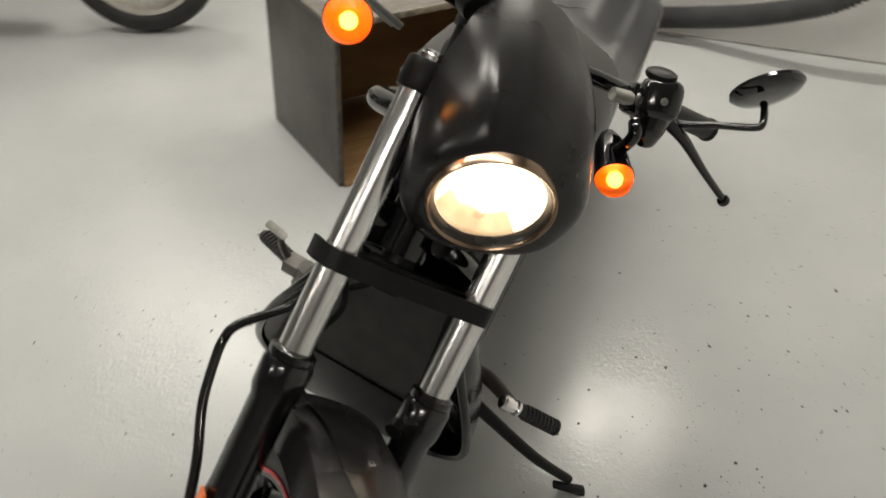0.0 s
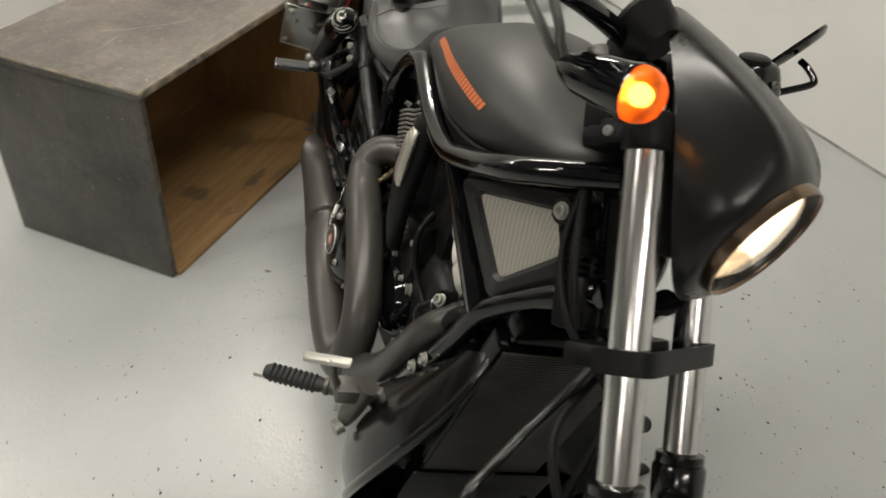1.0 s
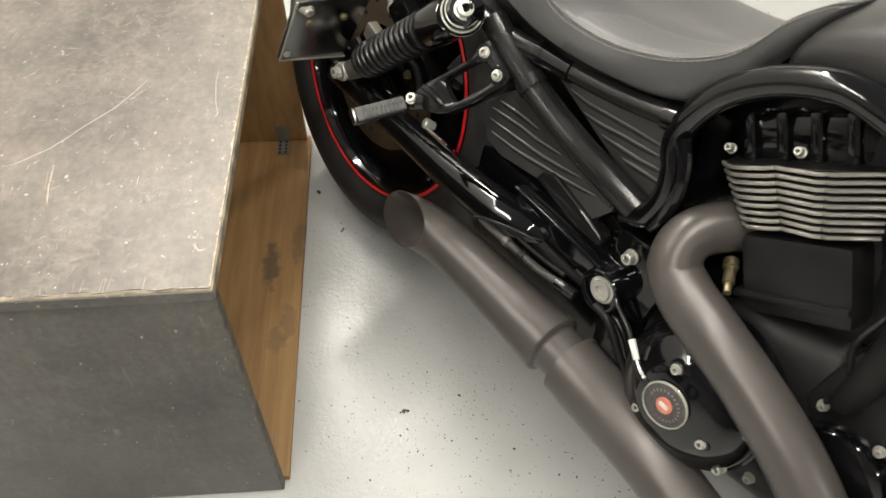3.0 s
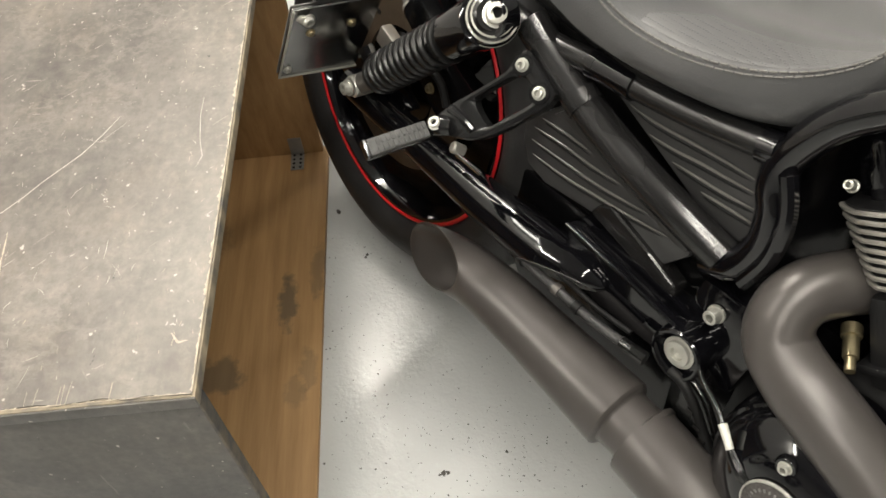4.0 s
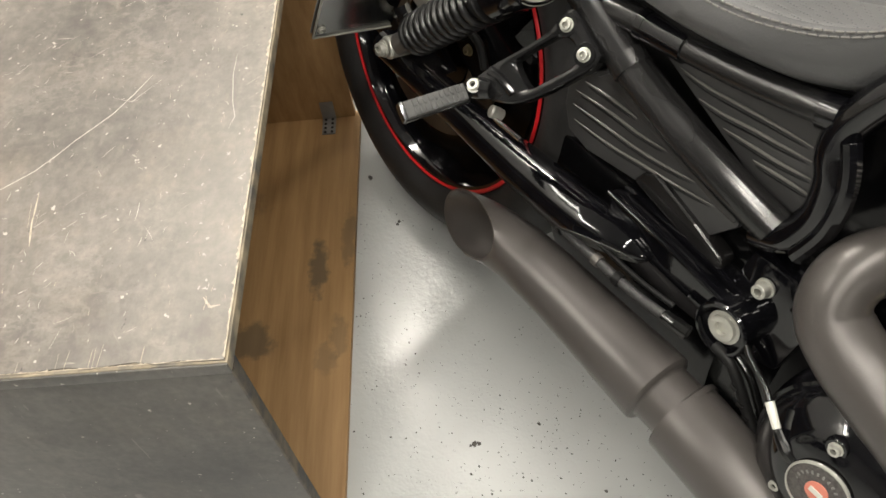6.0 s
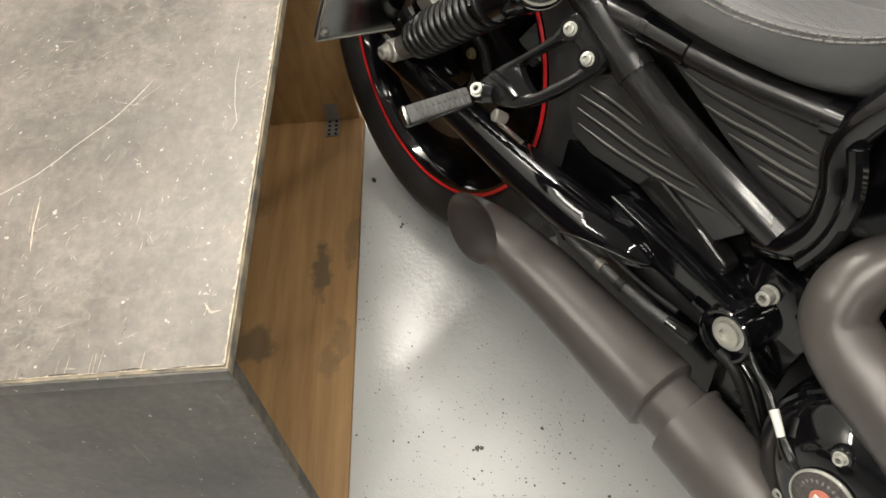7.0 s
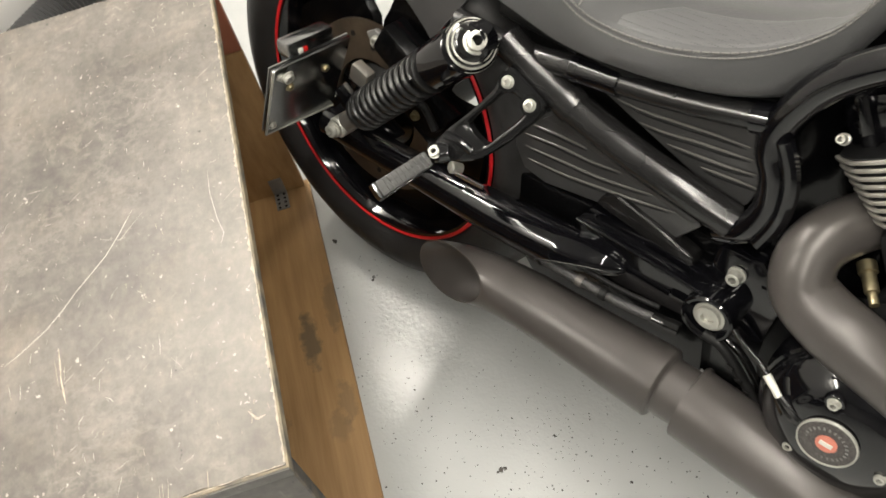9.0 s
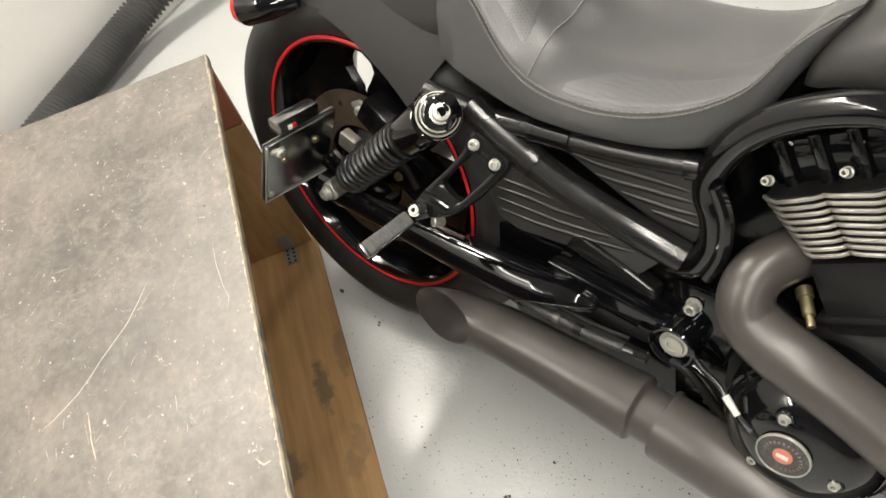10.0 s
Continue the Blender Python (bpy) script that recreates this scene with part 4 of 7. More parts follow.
put("plate_arm", tube(bmesh.new(), [(0.0, -0.18, 0.44), (0.03, -0.17, 0.40), (0.02, -0.16, 0.37)], 0.014, 10), GLOSS)

# passenger peg on its bracket
pegb = V(0.258, -0.243, 0.476)
def even(pts, n):
    """n points at even steps along a closed outline."""
    P = [Vector(p) for p in pts] + [Vector(pts[0])]
    acc = [0.0]
    for a, b in zip(P, P[1:]):
        acc.append(acc[-1] + (b - a).length)
    out = []
    for k in range(n):
        t = acc[-1] * k / n
        i = max(q for q in range(len(acc) - 1) if acc[q] <= t)
        out.append(P[i].lerp(P[i + 1], (t - acc[i]) / (acc[i + 1] - acc[i])))
    return out


PN = V(0.2124, -0.8963, 0.3893)
P_OUT = smooth_poly([(0.3057, -0.1860, 0.5812), (0.3114, -0.1803, 0.5913), (0.3198, -0.1779, 0.5923), (0.3430, -0.1778, 0.580), (0.3643, -0.1778, 0.5682), (0.3681, -0.1789, 0.5634), (0.3650, -0.1864, 0.5478), (0.3539, -0.1953, 0.5335), (0.3376, -0.2090, 0.5109), (0.3190, -0.2224, 0.4901), (0.3047, -0.2301, 0.4804), (0.2842, -0.2380, 0.4732), (0.2691, -0.2418, 0.4728), (0.2524, -0.2461, 0.4720), (0.2482, -0.2429, 0.4816), (0.2601, -0.2299, 0.5050), (0.2716, -0.2207, 0.5200), (0.2874, -0.2082, 0.5401), (0.3037, -0.1939, 0.5640)], 4)
P_IN = smooth_poly([(0.3142, -0.1917, 0.5634), (0.3267, -0.1869, 0.5676), (0.3380, -0.1858, 0.5641), (0.3463, -0.1879, 0.5548), (0.3469, -0.1922, 0.5445), (0.3286, -0.2076, 0.5190), (0.3162, -0.2173, 0.5035), (0.2993, -0.2191, 0.5086), (0.2855, -0.2179, 0.5188), (0.2862, -0.2143, 0.5267), (0.3018, -0.2011, 0.5486)], 5)
po, pi = even(P_OUT, 72), even(P_IN, 72)
bm = bmesh.new()
po = [p + (p - q).normalized() * 0.0018 for p, q in zip(po, pi)]
loops = [[p - PN * 0.019 for p in po], [p - PN * 0.0025 for p in po], [p.lerp(q, 0.10) for p, q in zip(po, pi)], [p.lerp(q, 0.55) + PN * 0.0012 for p, q in zip(po, pi)], [p.lerp(q, 0.90) for p, q in zip(po, pi)], [q - PN * 0.0025 for q in pi], [q - PN * 0.019 for q in pi]]
rings(bm, loops + [loops[0]], True, False)
bmesh.ops.remove_doubles(bm, verts=bm.verts, dist=1e-6)
peg = put("passenger_peg_bracket", bm, CASTBLACK, label="gloss black cast passenger footpeg bracket with a window")
part("web", tube(bmesh.new(), [V(0.262, -0.232, 0.500) + PN * 0.001, V(0.280, -0.228, 0.498) + PN * 0.003, V(0.300, -0.226, 0.490)], [0.006, 0.005, 0.006], 10, 5), CASTBLACK, peg)
part("hinge_boss", tube(bmesh.new(), [V(0.274, -0.236, 0.482), V(0.262, -0.242, 0.478), V(0.250, -0.250, 0.474)], [0.011, 0.0135, 0.012], 16, 4), CASTBLACK, peg)
for c in ((0.3180, -0.1835, 0.5785), (0.3530, -0.1838, 0.5605)):
    part("bolt_seat", lathe(bmesh.new(), [(-0.010, 0.0135), (0.0, 0.0135), (0.002, 0.0125), (0.002, 0.0)], c, PN, 24), CASTBLACK, peg)
    part("bolt", bolt(bmesh.new(), Vector(c) + PN * 0.002, PN, 0.0072, 0.006, 20), STEEL, peg, "pale steel bolt")
part("hinge_bolt", bolt(bmesh.new(), pegb + V(0.002, -0.009, 0.007), (0.2, -0.65, 0.72), 0.0078, 0.007, 16), SIGNWHITE, peg)
tip = V(0.240, -0.342, 0.458)
pd = (tip - pegb).normalized()
pside = V(0.80, -0.05, -0.60)
pside = (pside - pd * pside.dot(pd)).normalized()
pup = pside.cross(pd).normalized()
if pup.z < 0:
    pup = -pup
PG = Matrix((pd, pside, pup)).transposed()
plen = (tip - pegb).length
foot = part("footpeg", block(bmesh.new(), pegb + pd * (plen / 2 + 0.006) - pup * 0.005, (plen - 0.012, 0.025, 0.010), PG, 0.004), SEMI, peg, "dark flat footpeg with a worn grey ribbed rubber pad")
part("pad", block(bmesh.new(), pegb + pd * (plen / 2 + 0.006) + pup * 0.003, (plen - 0.022, 0.022, 0.010), PG, 0.004), PEGRUB, foot, "worn grey ribbed rubber pad")
part("tip_lip", block(bmesh.new(), tip - pd * 0.003 + pup * 0.001, (0.006, 0.023, 0.015), PG, 0.0025), DARKMETAL, foot)
for k in range(10):
    q = pegb + pd * (0.022 + (plen - 0.040) * k / 9) + pup * 0.008
    for sv in (-1, 1):
        part("rib", block(bmesh.new(), q + pside * 0.0052 * sv, (0.0042, 0.0088, 0.0030), PG, 0.001), PEGRUB, foot)


# ---- frame ----
def rod(name, pts, r, material=GLOSS, parent=None, label="", n=7, seg=14):
    return put(name, tube(bmesh.new(), pts, r, seg, n), material, parent, label)


RAIL = [(0.598, -0.128, 0.475), (0.630, -0.135, 0.497), (0.645, -0.138, 0.537), (0.640, -0.139, 0.578), (0.628, -0.140, 0.606), (0.629, -0.140, 0.640), (0.655, -0.142, 0.692), (0.700, -0.145, 0.735), (0.755, -0.148, 0.764), (0.80, -0.150, 0.772), (0.89, -0.156, 0.763), (0.99, -0.160, 0.753), (1.10, -0.166, 0.768), (1.20, -0.168, 0.812), (1.30, -0.160, 0.866), (1.36, -0.115, 0.905), (1.40, -0.06, 0.935)]
frame_part = rod("frame_rail", RAIL, 0.0185, label="gloss black tubular upper frame rail")
rod("frame_rail", [(x, -y, z) for x, y, z in RAIL[4:]], 0.0185)
part("inner_line", tube(bmesh.new(), [(0.650, -0.150, 0.495), (0.662, -0.152, 0.535), (0.662, -0.152, 0.572), (0.655, -0.152, 0.60), (0.640, -0.152, 0.628)], 0.0095, 10), GLOSS, frame_part)
rod("frame_brace", [(0.285, -0.150, 0.612), (0.327, -0.147, 0.587), (0.389, -0.145, 0.558), (0.469, -0.144, 0.531), (0.547, -0.140, 0.510), (0.612, -0.132, 0.492)], 0.0215, BRACKET, label="black painted diagonal frame brace")
put("brace_collar", tube(bmesh.new(), [(0.378, -0.1455, 0.564), (0.394, -0.145, 0.556)], 0.0240, 16, smooth=False), BRACKET)
seat_rail = rod("seat_rail", [(0.20, -0.142, 0.605), (0.312, -0.141, 0.598), (0.389, -0.140, 0.606), (0.451, -0.140, 0.611), (0.529, -0.139, 0.620), (0.618, -0.138, 0.636)], 0.0150, BRACKET)
for a, b in (((0.382, -0.140, 0.605), (0.392, -0.140, 0.606)), ((0.440, -0.140, 0.610), (0.446, -0.140, 0.6105)), ((0.600, -0.138, 0.632), (0.618, -0.138, 0.636))):
    part("clamp", tube(bmesh.new(), [a, b], 0.0178, 16, smooth=False), GLOSS, seat_rail)
part("clamp_sleeve", tube(bmesh.new(), [(0.392, -0.1405, 0.606), (0.440, -0.1405, 0.610)], 0.0168, 16, smooth=False), GLOSS, seat_rail)
rod("lower_rail", [(1.46, -0.05, 0.80), (1.41, -0.085, 0.745), (1.345, -0.122, 0.655), (1.32, -0.132, 0.58), (1.29, -0.140, 0.500), (1.225, -0.142, 0.375), (1.165, -0.142, 0.265), (1.10, -0.14, 0.20), (0.9, -0.13, 0.165), (0.6, -0.12, 0.17)], 0.018, label="gloss black lower frame rail")
rod("lower_rail", [(1.46, 0.05, 0.80), (1.41, 0.085, 0.745), (1.345, 0.122, 0.655), (1.29, 0.140, 0.500), (1.165, 0.142, 0.265), (1.10, 0.14, 0.20), (0.9, 0.13, 0.165), (0.6, 0.12, 0.17)], 0.018)
dta, dtb = V(1.122, -0.168, 0.784), V(1.334, -0.126, 0.634)
put("down_tube", block(bmesh.new(), (dta + dtb) / 2, ((dtb - dta).length, 0.031, 0.033), basis(dtb - dta, (0.14, 0.97, 0.2)), 0.007), GLOSS, label="gloss black square brace beside the radiator")
rod("frame_spine", [(1.42, 0.0, 0.93), (1.2, 0, 0.80), (0.9, 0, 0.72), (0.5, 0, 0.60)], 0.03)
for c in ((1.299, -0.158, 0.504), (1.275, -0.160, 0.462)):
    put("bolt", bolt(bmesh.new(), c, (0, -1, 0), 0.010, 0.008), STEEL)
put("bolt", bolt(bmesh.new(), (0.612, -0.137, 0.482), (0, -1, 0.2), 0.009, 0.006), GLOSS)

# ---- side covers with moulded ribs ----


def ribbed_cover(label, outline, ribs, y):
    bm = plate(bmesh.new(), [(x, y, z) for x, z in outline], (0, -1, 0), 0.02, 0.004)
    ob = put("side_cover", bm, COVER, label=label)
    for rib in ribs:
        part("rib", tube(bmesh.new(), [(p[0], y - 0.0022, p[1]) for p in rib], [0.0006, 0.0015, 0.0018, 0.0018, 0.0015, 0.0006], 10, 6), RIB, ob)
        # raised dark strip paints the shade below each rib
        part("rib_shade", tube(bmesh.new(), [(p[0] + 0.001, y + 0.0014, p[1] - 0.0052) for p in rib], [0.0012, 0.0026, 0.0030, 0.0030, 0.0026, 0.0012], 8, 6), MATTE, ob, "raised dark strip for the shaded groove under the rib")
    return ob


lower_cover = ribbed_cover("black plastic side cover with curved moulded ribs", [(0.297, 0.445), (0.293, 0.474), (0.335, 0.515), (0.374, 0.540), (0.571, 0.480), (0.575, 0.458), (0.55, 0.425), (0.434, 0.419), (0.351, 0.408), (0.314, 0.416)],
                           [((0.3223, 0.4919), (0.3631, 0.4948), (0.408, 0.4943)), ((0.3122, 0.4734), (0.3694, 0.4783), (0.417, 0.4789), (0.4605, 0.4833)), ((0.3135, 0.4546), (0.377, 0.458), (0.4243, 0.4605), (0.4678, 0.4661), (0.508, 0.4733)), ((0.3219, 0.4364), (0.384, 0.4394), (0.4302, 0.4459), (0.4822, 0.4531), (0.5413, 0.4639))], -0.126)
part("raised_flange", plate(bmesh.new(), [(x, -0.1315, z) for x, z in ((0.338, 0.509), (0.375, 0.545), (0.575, 0.480), (0.570, 0.463), (0.552, 0.4645), (0.463, 0.487), (0.401, 0.501), (0.36, 0.511))], (0, -1, 0.25), 0.012, 0.003), COVER, lower_cover)
ribbed_cover("black plastic side cover with parallel moulded ribs", [(0.405, 0.575), (0.439, 0.582), (0.594, 0.606), (0.606, 0.586), (0.625, 0.538), (0.614, 0.506), (0.551, 0.515)],
             [((0.4319, 0.5732), (0.4715, 0.5723), (0.5159, 0.5764), (0.5577, 0.5802), (0.6003, 0.5826)), ((0.4671, 0.5551), (0.5022, 0.5568), (0.5377, 0.562), (0.5722, 0.5653), (0.6073, 0.5693)), ((0.5071, 0.543), (0.5457, 0.5455), (0.5809, 0.5481), (0.6157, 0.5532)), ((0.552, 0.5326), (0.5872, 0.5356), (0.6205, 0.5375))], -0.116)
put("inner_cover", plate(bmesh.new(), [(0.24, -0.07, 0.42), (0.24, -0.07, 0.60), (0.62, -0.07, 0.64), (0.66, -0.07, 0.45), (0.6, -0.07, 0.36), (0.4, -0.07, 0.35)], (0, -1, 0), 0.02, 0.004), MATTE)
put("inner_cover", plate(bmesh.new(), [(0.60, -0.075, 0.44), (0.60, -0.075, 0.66), (0.68, -0.075, 0.745), (0.82, -0.075, 0.765), (0.86, -0.075, 0.70), (0.80, -0.075, 0.50), (0.72, -0.075, 0.42)], (0, -1, 0), 0.12, 0.006), WHEELBLACK)
put("inner_cover", plate(bmesh.new(), [(1.10, -0.07, 0.40), (1.10, -0.07, 0.76), (1.24, -0.07, 0.80), (1.36, -0.07, 0.86), (1.40, -0.07, 0.76), (1.36, -0.07, 0.62), (1.34, -0.07, 0.52), (1.26, -0.07, 0.40)], (0, -1, 0), 0.10, 0.006), WHEELBLACK)
put("battery_box", block(bmesh.new(), (0.43, 0.0, 0.47), (0.40, 0.13, 0.26), bevel=0.02), MATTE)
put("wiring_cover", plate(bmesh.new(), [(0.436, -0.135, 0.425), (0.445, -0.135, 0.443), (0.464, -0.135, 0.453), (0.530, -0.135, 0.434), (0.579, -0.135, 0.418), (0.584, -0.135, 0.403), (0.570, -0.135, 0.397), (0.505, -0.135, 0.410)], (0, -1, 0.1), 0.03, 0.006, 3), SATIN)

# ---- seat ----


def loft(bm, secs, seg=28, power=2.6):
    """secs: x, centre y, half width, bottom z, top z; rounded sections across x."""
    loops = []
    for x, cy, hw, zb, zt in secs:
        cz, hz = (zb + zt) / 2, (zt - zb) / 2
        lp = []
        for j in range(seg):
            a = 2 * math.pi * j / seg
            ca, sa = math.cos(a), math.sin(a)
            lp.append(V(x, cy + hw * math.copysign(abs(ca) ** (2 / power), ca), cz + hz * math.copysign(abs(sa) ** (2 / power), sa)))
        loops.append(lp)
    rings(bm, loops)
    return bm


def dense(secs, n=5):
    P = [np.array(s, float) for s in secs]
    out = []
    for i in range(len(P) - 1):
        a, b, c, d = P[max(i - 1, 0)], P[i], P[i + 1], P[min(i + 2, len(P) - 1)]
        for k in range(n):
            t = k / n
            out.append(0.5 * (2 * b + (c - a) * t + (2 * a - 5 * b + 4 * c - d) * t * t + (3 * b - a - 3 * c + d) * t ** 3))
    out.append(P[-1])
    return out


SEAT_SECS = [(0.215, 0.128, 0.655, 0.780, 0.810, 0.835), (0.26, 0.150, 0.655, 0.790, 0.815, 0.838), (0.30, 0.160, 0.652, 0.765, 0.800, 0.825), (0.335, 0.167, 0.648, 0.728, 0.775, 0.805), (0.37, 0.172, 0.644, 0.700, 0.742, 0.772), (0.42, 0.176, 0.643, 0.684, 0.716, 0.733), (0.50, 0.176, 0.648, 0.685, 0.712, 0.706), (0.58, 0.160, 0.656, 0.703, 0.722, 0.712), (0.64, 0.135, 0.680, 0.738, 0.746, 0.734), (0.675, 0.118, 0.745, 0.792, 0.797, 0.788), (0.70, 0.100, 0.797, 0.818, 0.820, 0.812), (0.718, 0.075, 0.822, 0.828, 0.829, 0.825)]
# x, half width, lower edge z, seam z, shoulder z, middle z
SEAT_D = dense(SEAT_SECS, 6)


def seat_half(s, f):
    """A point on the seat's top at the fraction f from the seam (0) to the middle (1), for one side."""
    x, hw, zb, zs, zh, zm = s
    y = hw * 0.93 * (1 - f)
    z = zs + (zh - zs) * math.sin(min(f / 0.45, 1) * math.pi / 2) if f < 0.45 else zh + (zm - zh) * (0.5 - 0.5 * math.cos((f - 0.45) / 0.55 * math.pi))
    return y, z


TOPF = [k / 26 for k in range(26)]


def seat_right(s):
    x, hw, zb, zs, zh, zm = s
    low = [(hw * 0.90, zb - 0.006), (hw * 0.985, zb + 0.003), (hw * 1.0, zb + (zs - zb) * 0.5), (hw * 0.968, zs - 0.004), (hw * 0.950, zs - 0.0045), (hw * 0.938, zs - 0.003)]
    return low + [seat_half(s, f) for f in TOPF]


bm = bmesh.new()
loops = []
for s in SEAT_D:
    right = seat_right(s)
    loops.append([V(s[0], -y, z) for y, z in right] + [V(s[0], 0, s[5])] + [V(s[0], y, z) for y, z in right[::-1]])
rings(bm, loops)
seat = put("seat", bm, LEATHER, label="black leather solo seat with grey stitching and perforated panels", smooth=50)
for side in (-1, 1):
    for wide, up in ((0.944, 0.0003), (0.975, -0.0035)):
        pts = [V(s[0], side * s[1] * wide, s[3] + up) for s in SEAT_D[2:-4]]
        path = spline(pts, 3)
        for k in range(0, len(path) - 2, 2):
            bm = tube(bmesh.new(), [path[k], path[k + 1].lerp(path[k + 2], 0.55)], 0.0011, 6, smooth=False)
            part("stitch", bm, THREAD, seat)


def seat_panel(rows, f0, f1, label):
    """A perforated panel lying on the seat's skin."""
    secs = SEAT_D[rows]
    grid = []
    for i, s in enumerate(secs):
        edge = min(1.0, 0.2 + min(i, len(secs) - 1 - i) * 0.2)
        row = []
        for k in range(13):
            f = f0 + (f1 - f0) * edge * k / 12
            y, z = seat_half(s, f)
            y2, z2 = seat_half(s, f + 0.01)
            n = V(0, -(z2 - z), -(y2 - y)).normalized()
            lift = 0.0007 if 0 < k < 12 and 0 < i < len(secs) - 1 else -0.0004
            row.append(V(s[0], -y, z) + V(0, -abs(n.y), abs(n.z)) * lift)
        grid.append(row)
    bm = bmesh.new()
    rings(bm, grid, closed=False)
    part("perforated_panel", bm, PERF, seat, label, 60)


seat_panel(slice(31, 51), 0.03, 0.30, "perforated leather band")
seat_panel(slice(8, 25), 0.12, 0.66, "perforated leather panel")
cr = []
for f in np.linspace(0.0, 0.95, 18):
    i = 26.5
    s = SEAT_D[int(i)] + (SEAT_D[int(i) + 1] - SEAT_D[int(i)]) * (i - int(i))
    y, z = seat_half(s, f)
    cr.append(V(s[0], -y, z + 0.0012))
part("cross_seam", tube(bmesh.new(), cr, 0.0012, 6, smooth=False), THREAD, seat)
part("base_pan", loft(bmesh.new(), [(0.25, 0, 0.12, 0.60, 0.66), (0.45, 0, 0.15, 0.60, 0.66), (0.62, 0, 0.12, 0.63, 0.69)]), MATTE, seat)
# pillion cowl behind the seat, flowing into the fender
bm = loft(bmesh.new(), dense([(-0.06, 0, 0.112, 0.70, 0.775), (0.04, 0, 0.122, 0.665, 0.80), (0.12, 0, 0.128, 0.64, 0.825), (0.20, 0, 0.130, 0.64, 0.845), (0.245, 0, 0.122, 0.66, 0.84)], 4), 32, 3.2)
put("tail_cowl", bm, FEND, label="satin charcoal tail cowl behind the seat")

# ---- tank cover ----
TANK = dense([(0.690, 0, 0.100, 0.742, 0.785), (0.705, 0, 0.118, 0.750, 0.815), (0.735, 0, 0.130, 0.764, 0.845), (0.79, 0, 0.142, 0.780, 0.881), (0.87, 0, 0.155, 0.784, 0.921), (0.97, 0, 0.167, 0.784, 0.955), (1.07, 0, 0.170, 0.797, 0.973), (1.17, 0, 0.162, 0.822, 0.970), (1.26, 0, 0.136, 0.856, 0.955), (1.32, 0, 0.100, 0.885, 0.943), (1.35, 0, 0.06, 0.90, 0.93)], 6)
bm = bmesh.new()
loops = []
for x, cy, hw, zb, zt in TANK:
    h = zt - zb
    side = [(0.72, -0.02), (0.90, 0.0), (0.97, 0.07), (1.0, 0.20), (1.0, 0.34), (0.965, 0.50), (0.89, 0.63), (0.79, 0.725), (0.67, 0.80), (0.54, 0.855), (0.36, 0.92), (0.18, 0.98)]
    lp = [V(x, -hw * a, zb + h * b) for a, b in side] + [V(x, 0, zb + h * 1.0)] + [V(x, hw * a, zb + h * b) for a, b in side[::-1]]
    loops.append(lp)
rings(bm, loops)
tank = put("tank_cover", bm, TANKBLACK, label="satin black tank cover")


def on_tank(x, b):
    """The tank's right side at x, at the height fraction b."""
    i = min(range(len(TANK) - 1), key=lambda k: abs(TANK[k][0] - x))
    _, _, hw, zb, zt = [np.interp(x, [t[0] for t in TANK], [t[n] for t in TANK]) for n in range(5)]
    a = np.interp(b, [0.0, 0.07, 0.20, 0.34, 0.50, 0.63, 0.725, 0.80], [0.90, 0.97, 1.0, 1.0, 0.965, 0.89, 0.79, 0.67])
    return V(x, -hw * a, zb + (zt - zb) * b)


# the tank's orange mark: plain slanted bars, no letters
NB = 26
for k in range(NB):
    w = (1.158 - 0.835) / NB
    x0 = 0.835 + w * k
    f = k / NB
    h0, h1 = 0.430 - 0.09 * f, 0.530 - 0.10 * f
    grid = [[on_tank(x0 + w * q + 0.005 * g, h0 + (h1 - h0) * g) + V(0, -0.0012, 0.0006) for q in (0.05, 0.86)] for g in (0, 0.5, 1)]
    bm = bmesh.new()
    rings(bm, grid, closed=False)
    part("mark_bar", bm, ORANGE, tank)
put("tank_seam", tube(bmesh.new(), [on_tank(x, 0.0) + V(0, 0.004, -0.006) for x in np.linspace(0.78, 1.30, 14)], 0.006, 8, 2), MATTE, None)

# ---- engine ----
put("airbox", block(bmesh.new(), (1.02, 0, 0.715), (0.42, 0.20, 0.10), basis((0.98, 0, 0.12), (0, 1, 0)), 0.02), MATTE, label="black intake box under the tank")
put("intake_body", block(bmesh.new(), (0.965, 0, 0.60), (0.16, 0.17, 0.20), None, 0.02), WRINKLE)
put("crankcase", loft(bmesh.new(), dense([(0.66, 0, 0.09, 0.24, 0.44), (0.74, 0, 0.125, 0.20, 0.47), (0.90, 0, 0.120, 0.19, 0.50), (1.06, 0, 0.105, 0.21, 0.52), (1.16, 0, 0.09, 0.26, 0.50), (1.20, 0, 0.06, 0.32, 0.45)], 3), 28, 4.0), WRINKLE, label="black V-twin crankcase")


def cylinder(name, base, ax, along, label, wide=0.17):
    """A cylinder and head: block up the axis, finned cover on its side."""
    ax, along = Vector(ax).normalized(), Vector(along).normalized()
    m3 = basis(along, (0, 1, 0))
    if (m3 @ V(0, 0, 1)).dot(ax) < 0:
        m3 = basis(-along, (0, 1, 0))
    body = put(name, block(bmesh.new(), Vector(base) + ax * 0.10, (0.17, wide, 0.22), m3, 0.018), WRINKLE, label=label)
    return body, m3, ax, along


rear_cyl, m3r, axr, alr = cylinder("rear_cylinder", (0.865, 0, 0.475), (-0.5, 0, 0.866), (0.866, 0, 0.5), "black rear cylinder with bright fin edges")
front_cyl, m3f, axf, _ = cylinder("front_cylinder", (1.03, 0, 0.475), (0.5, 0, 0.866), (0.866, 0, -0.5), "black front cylinder with bright fin edges", 0.12)


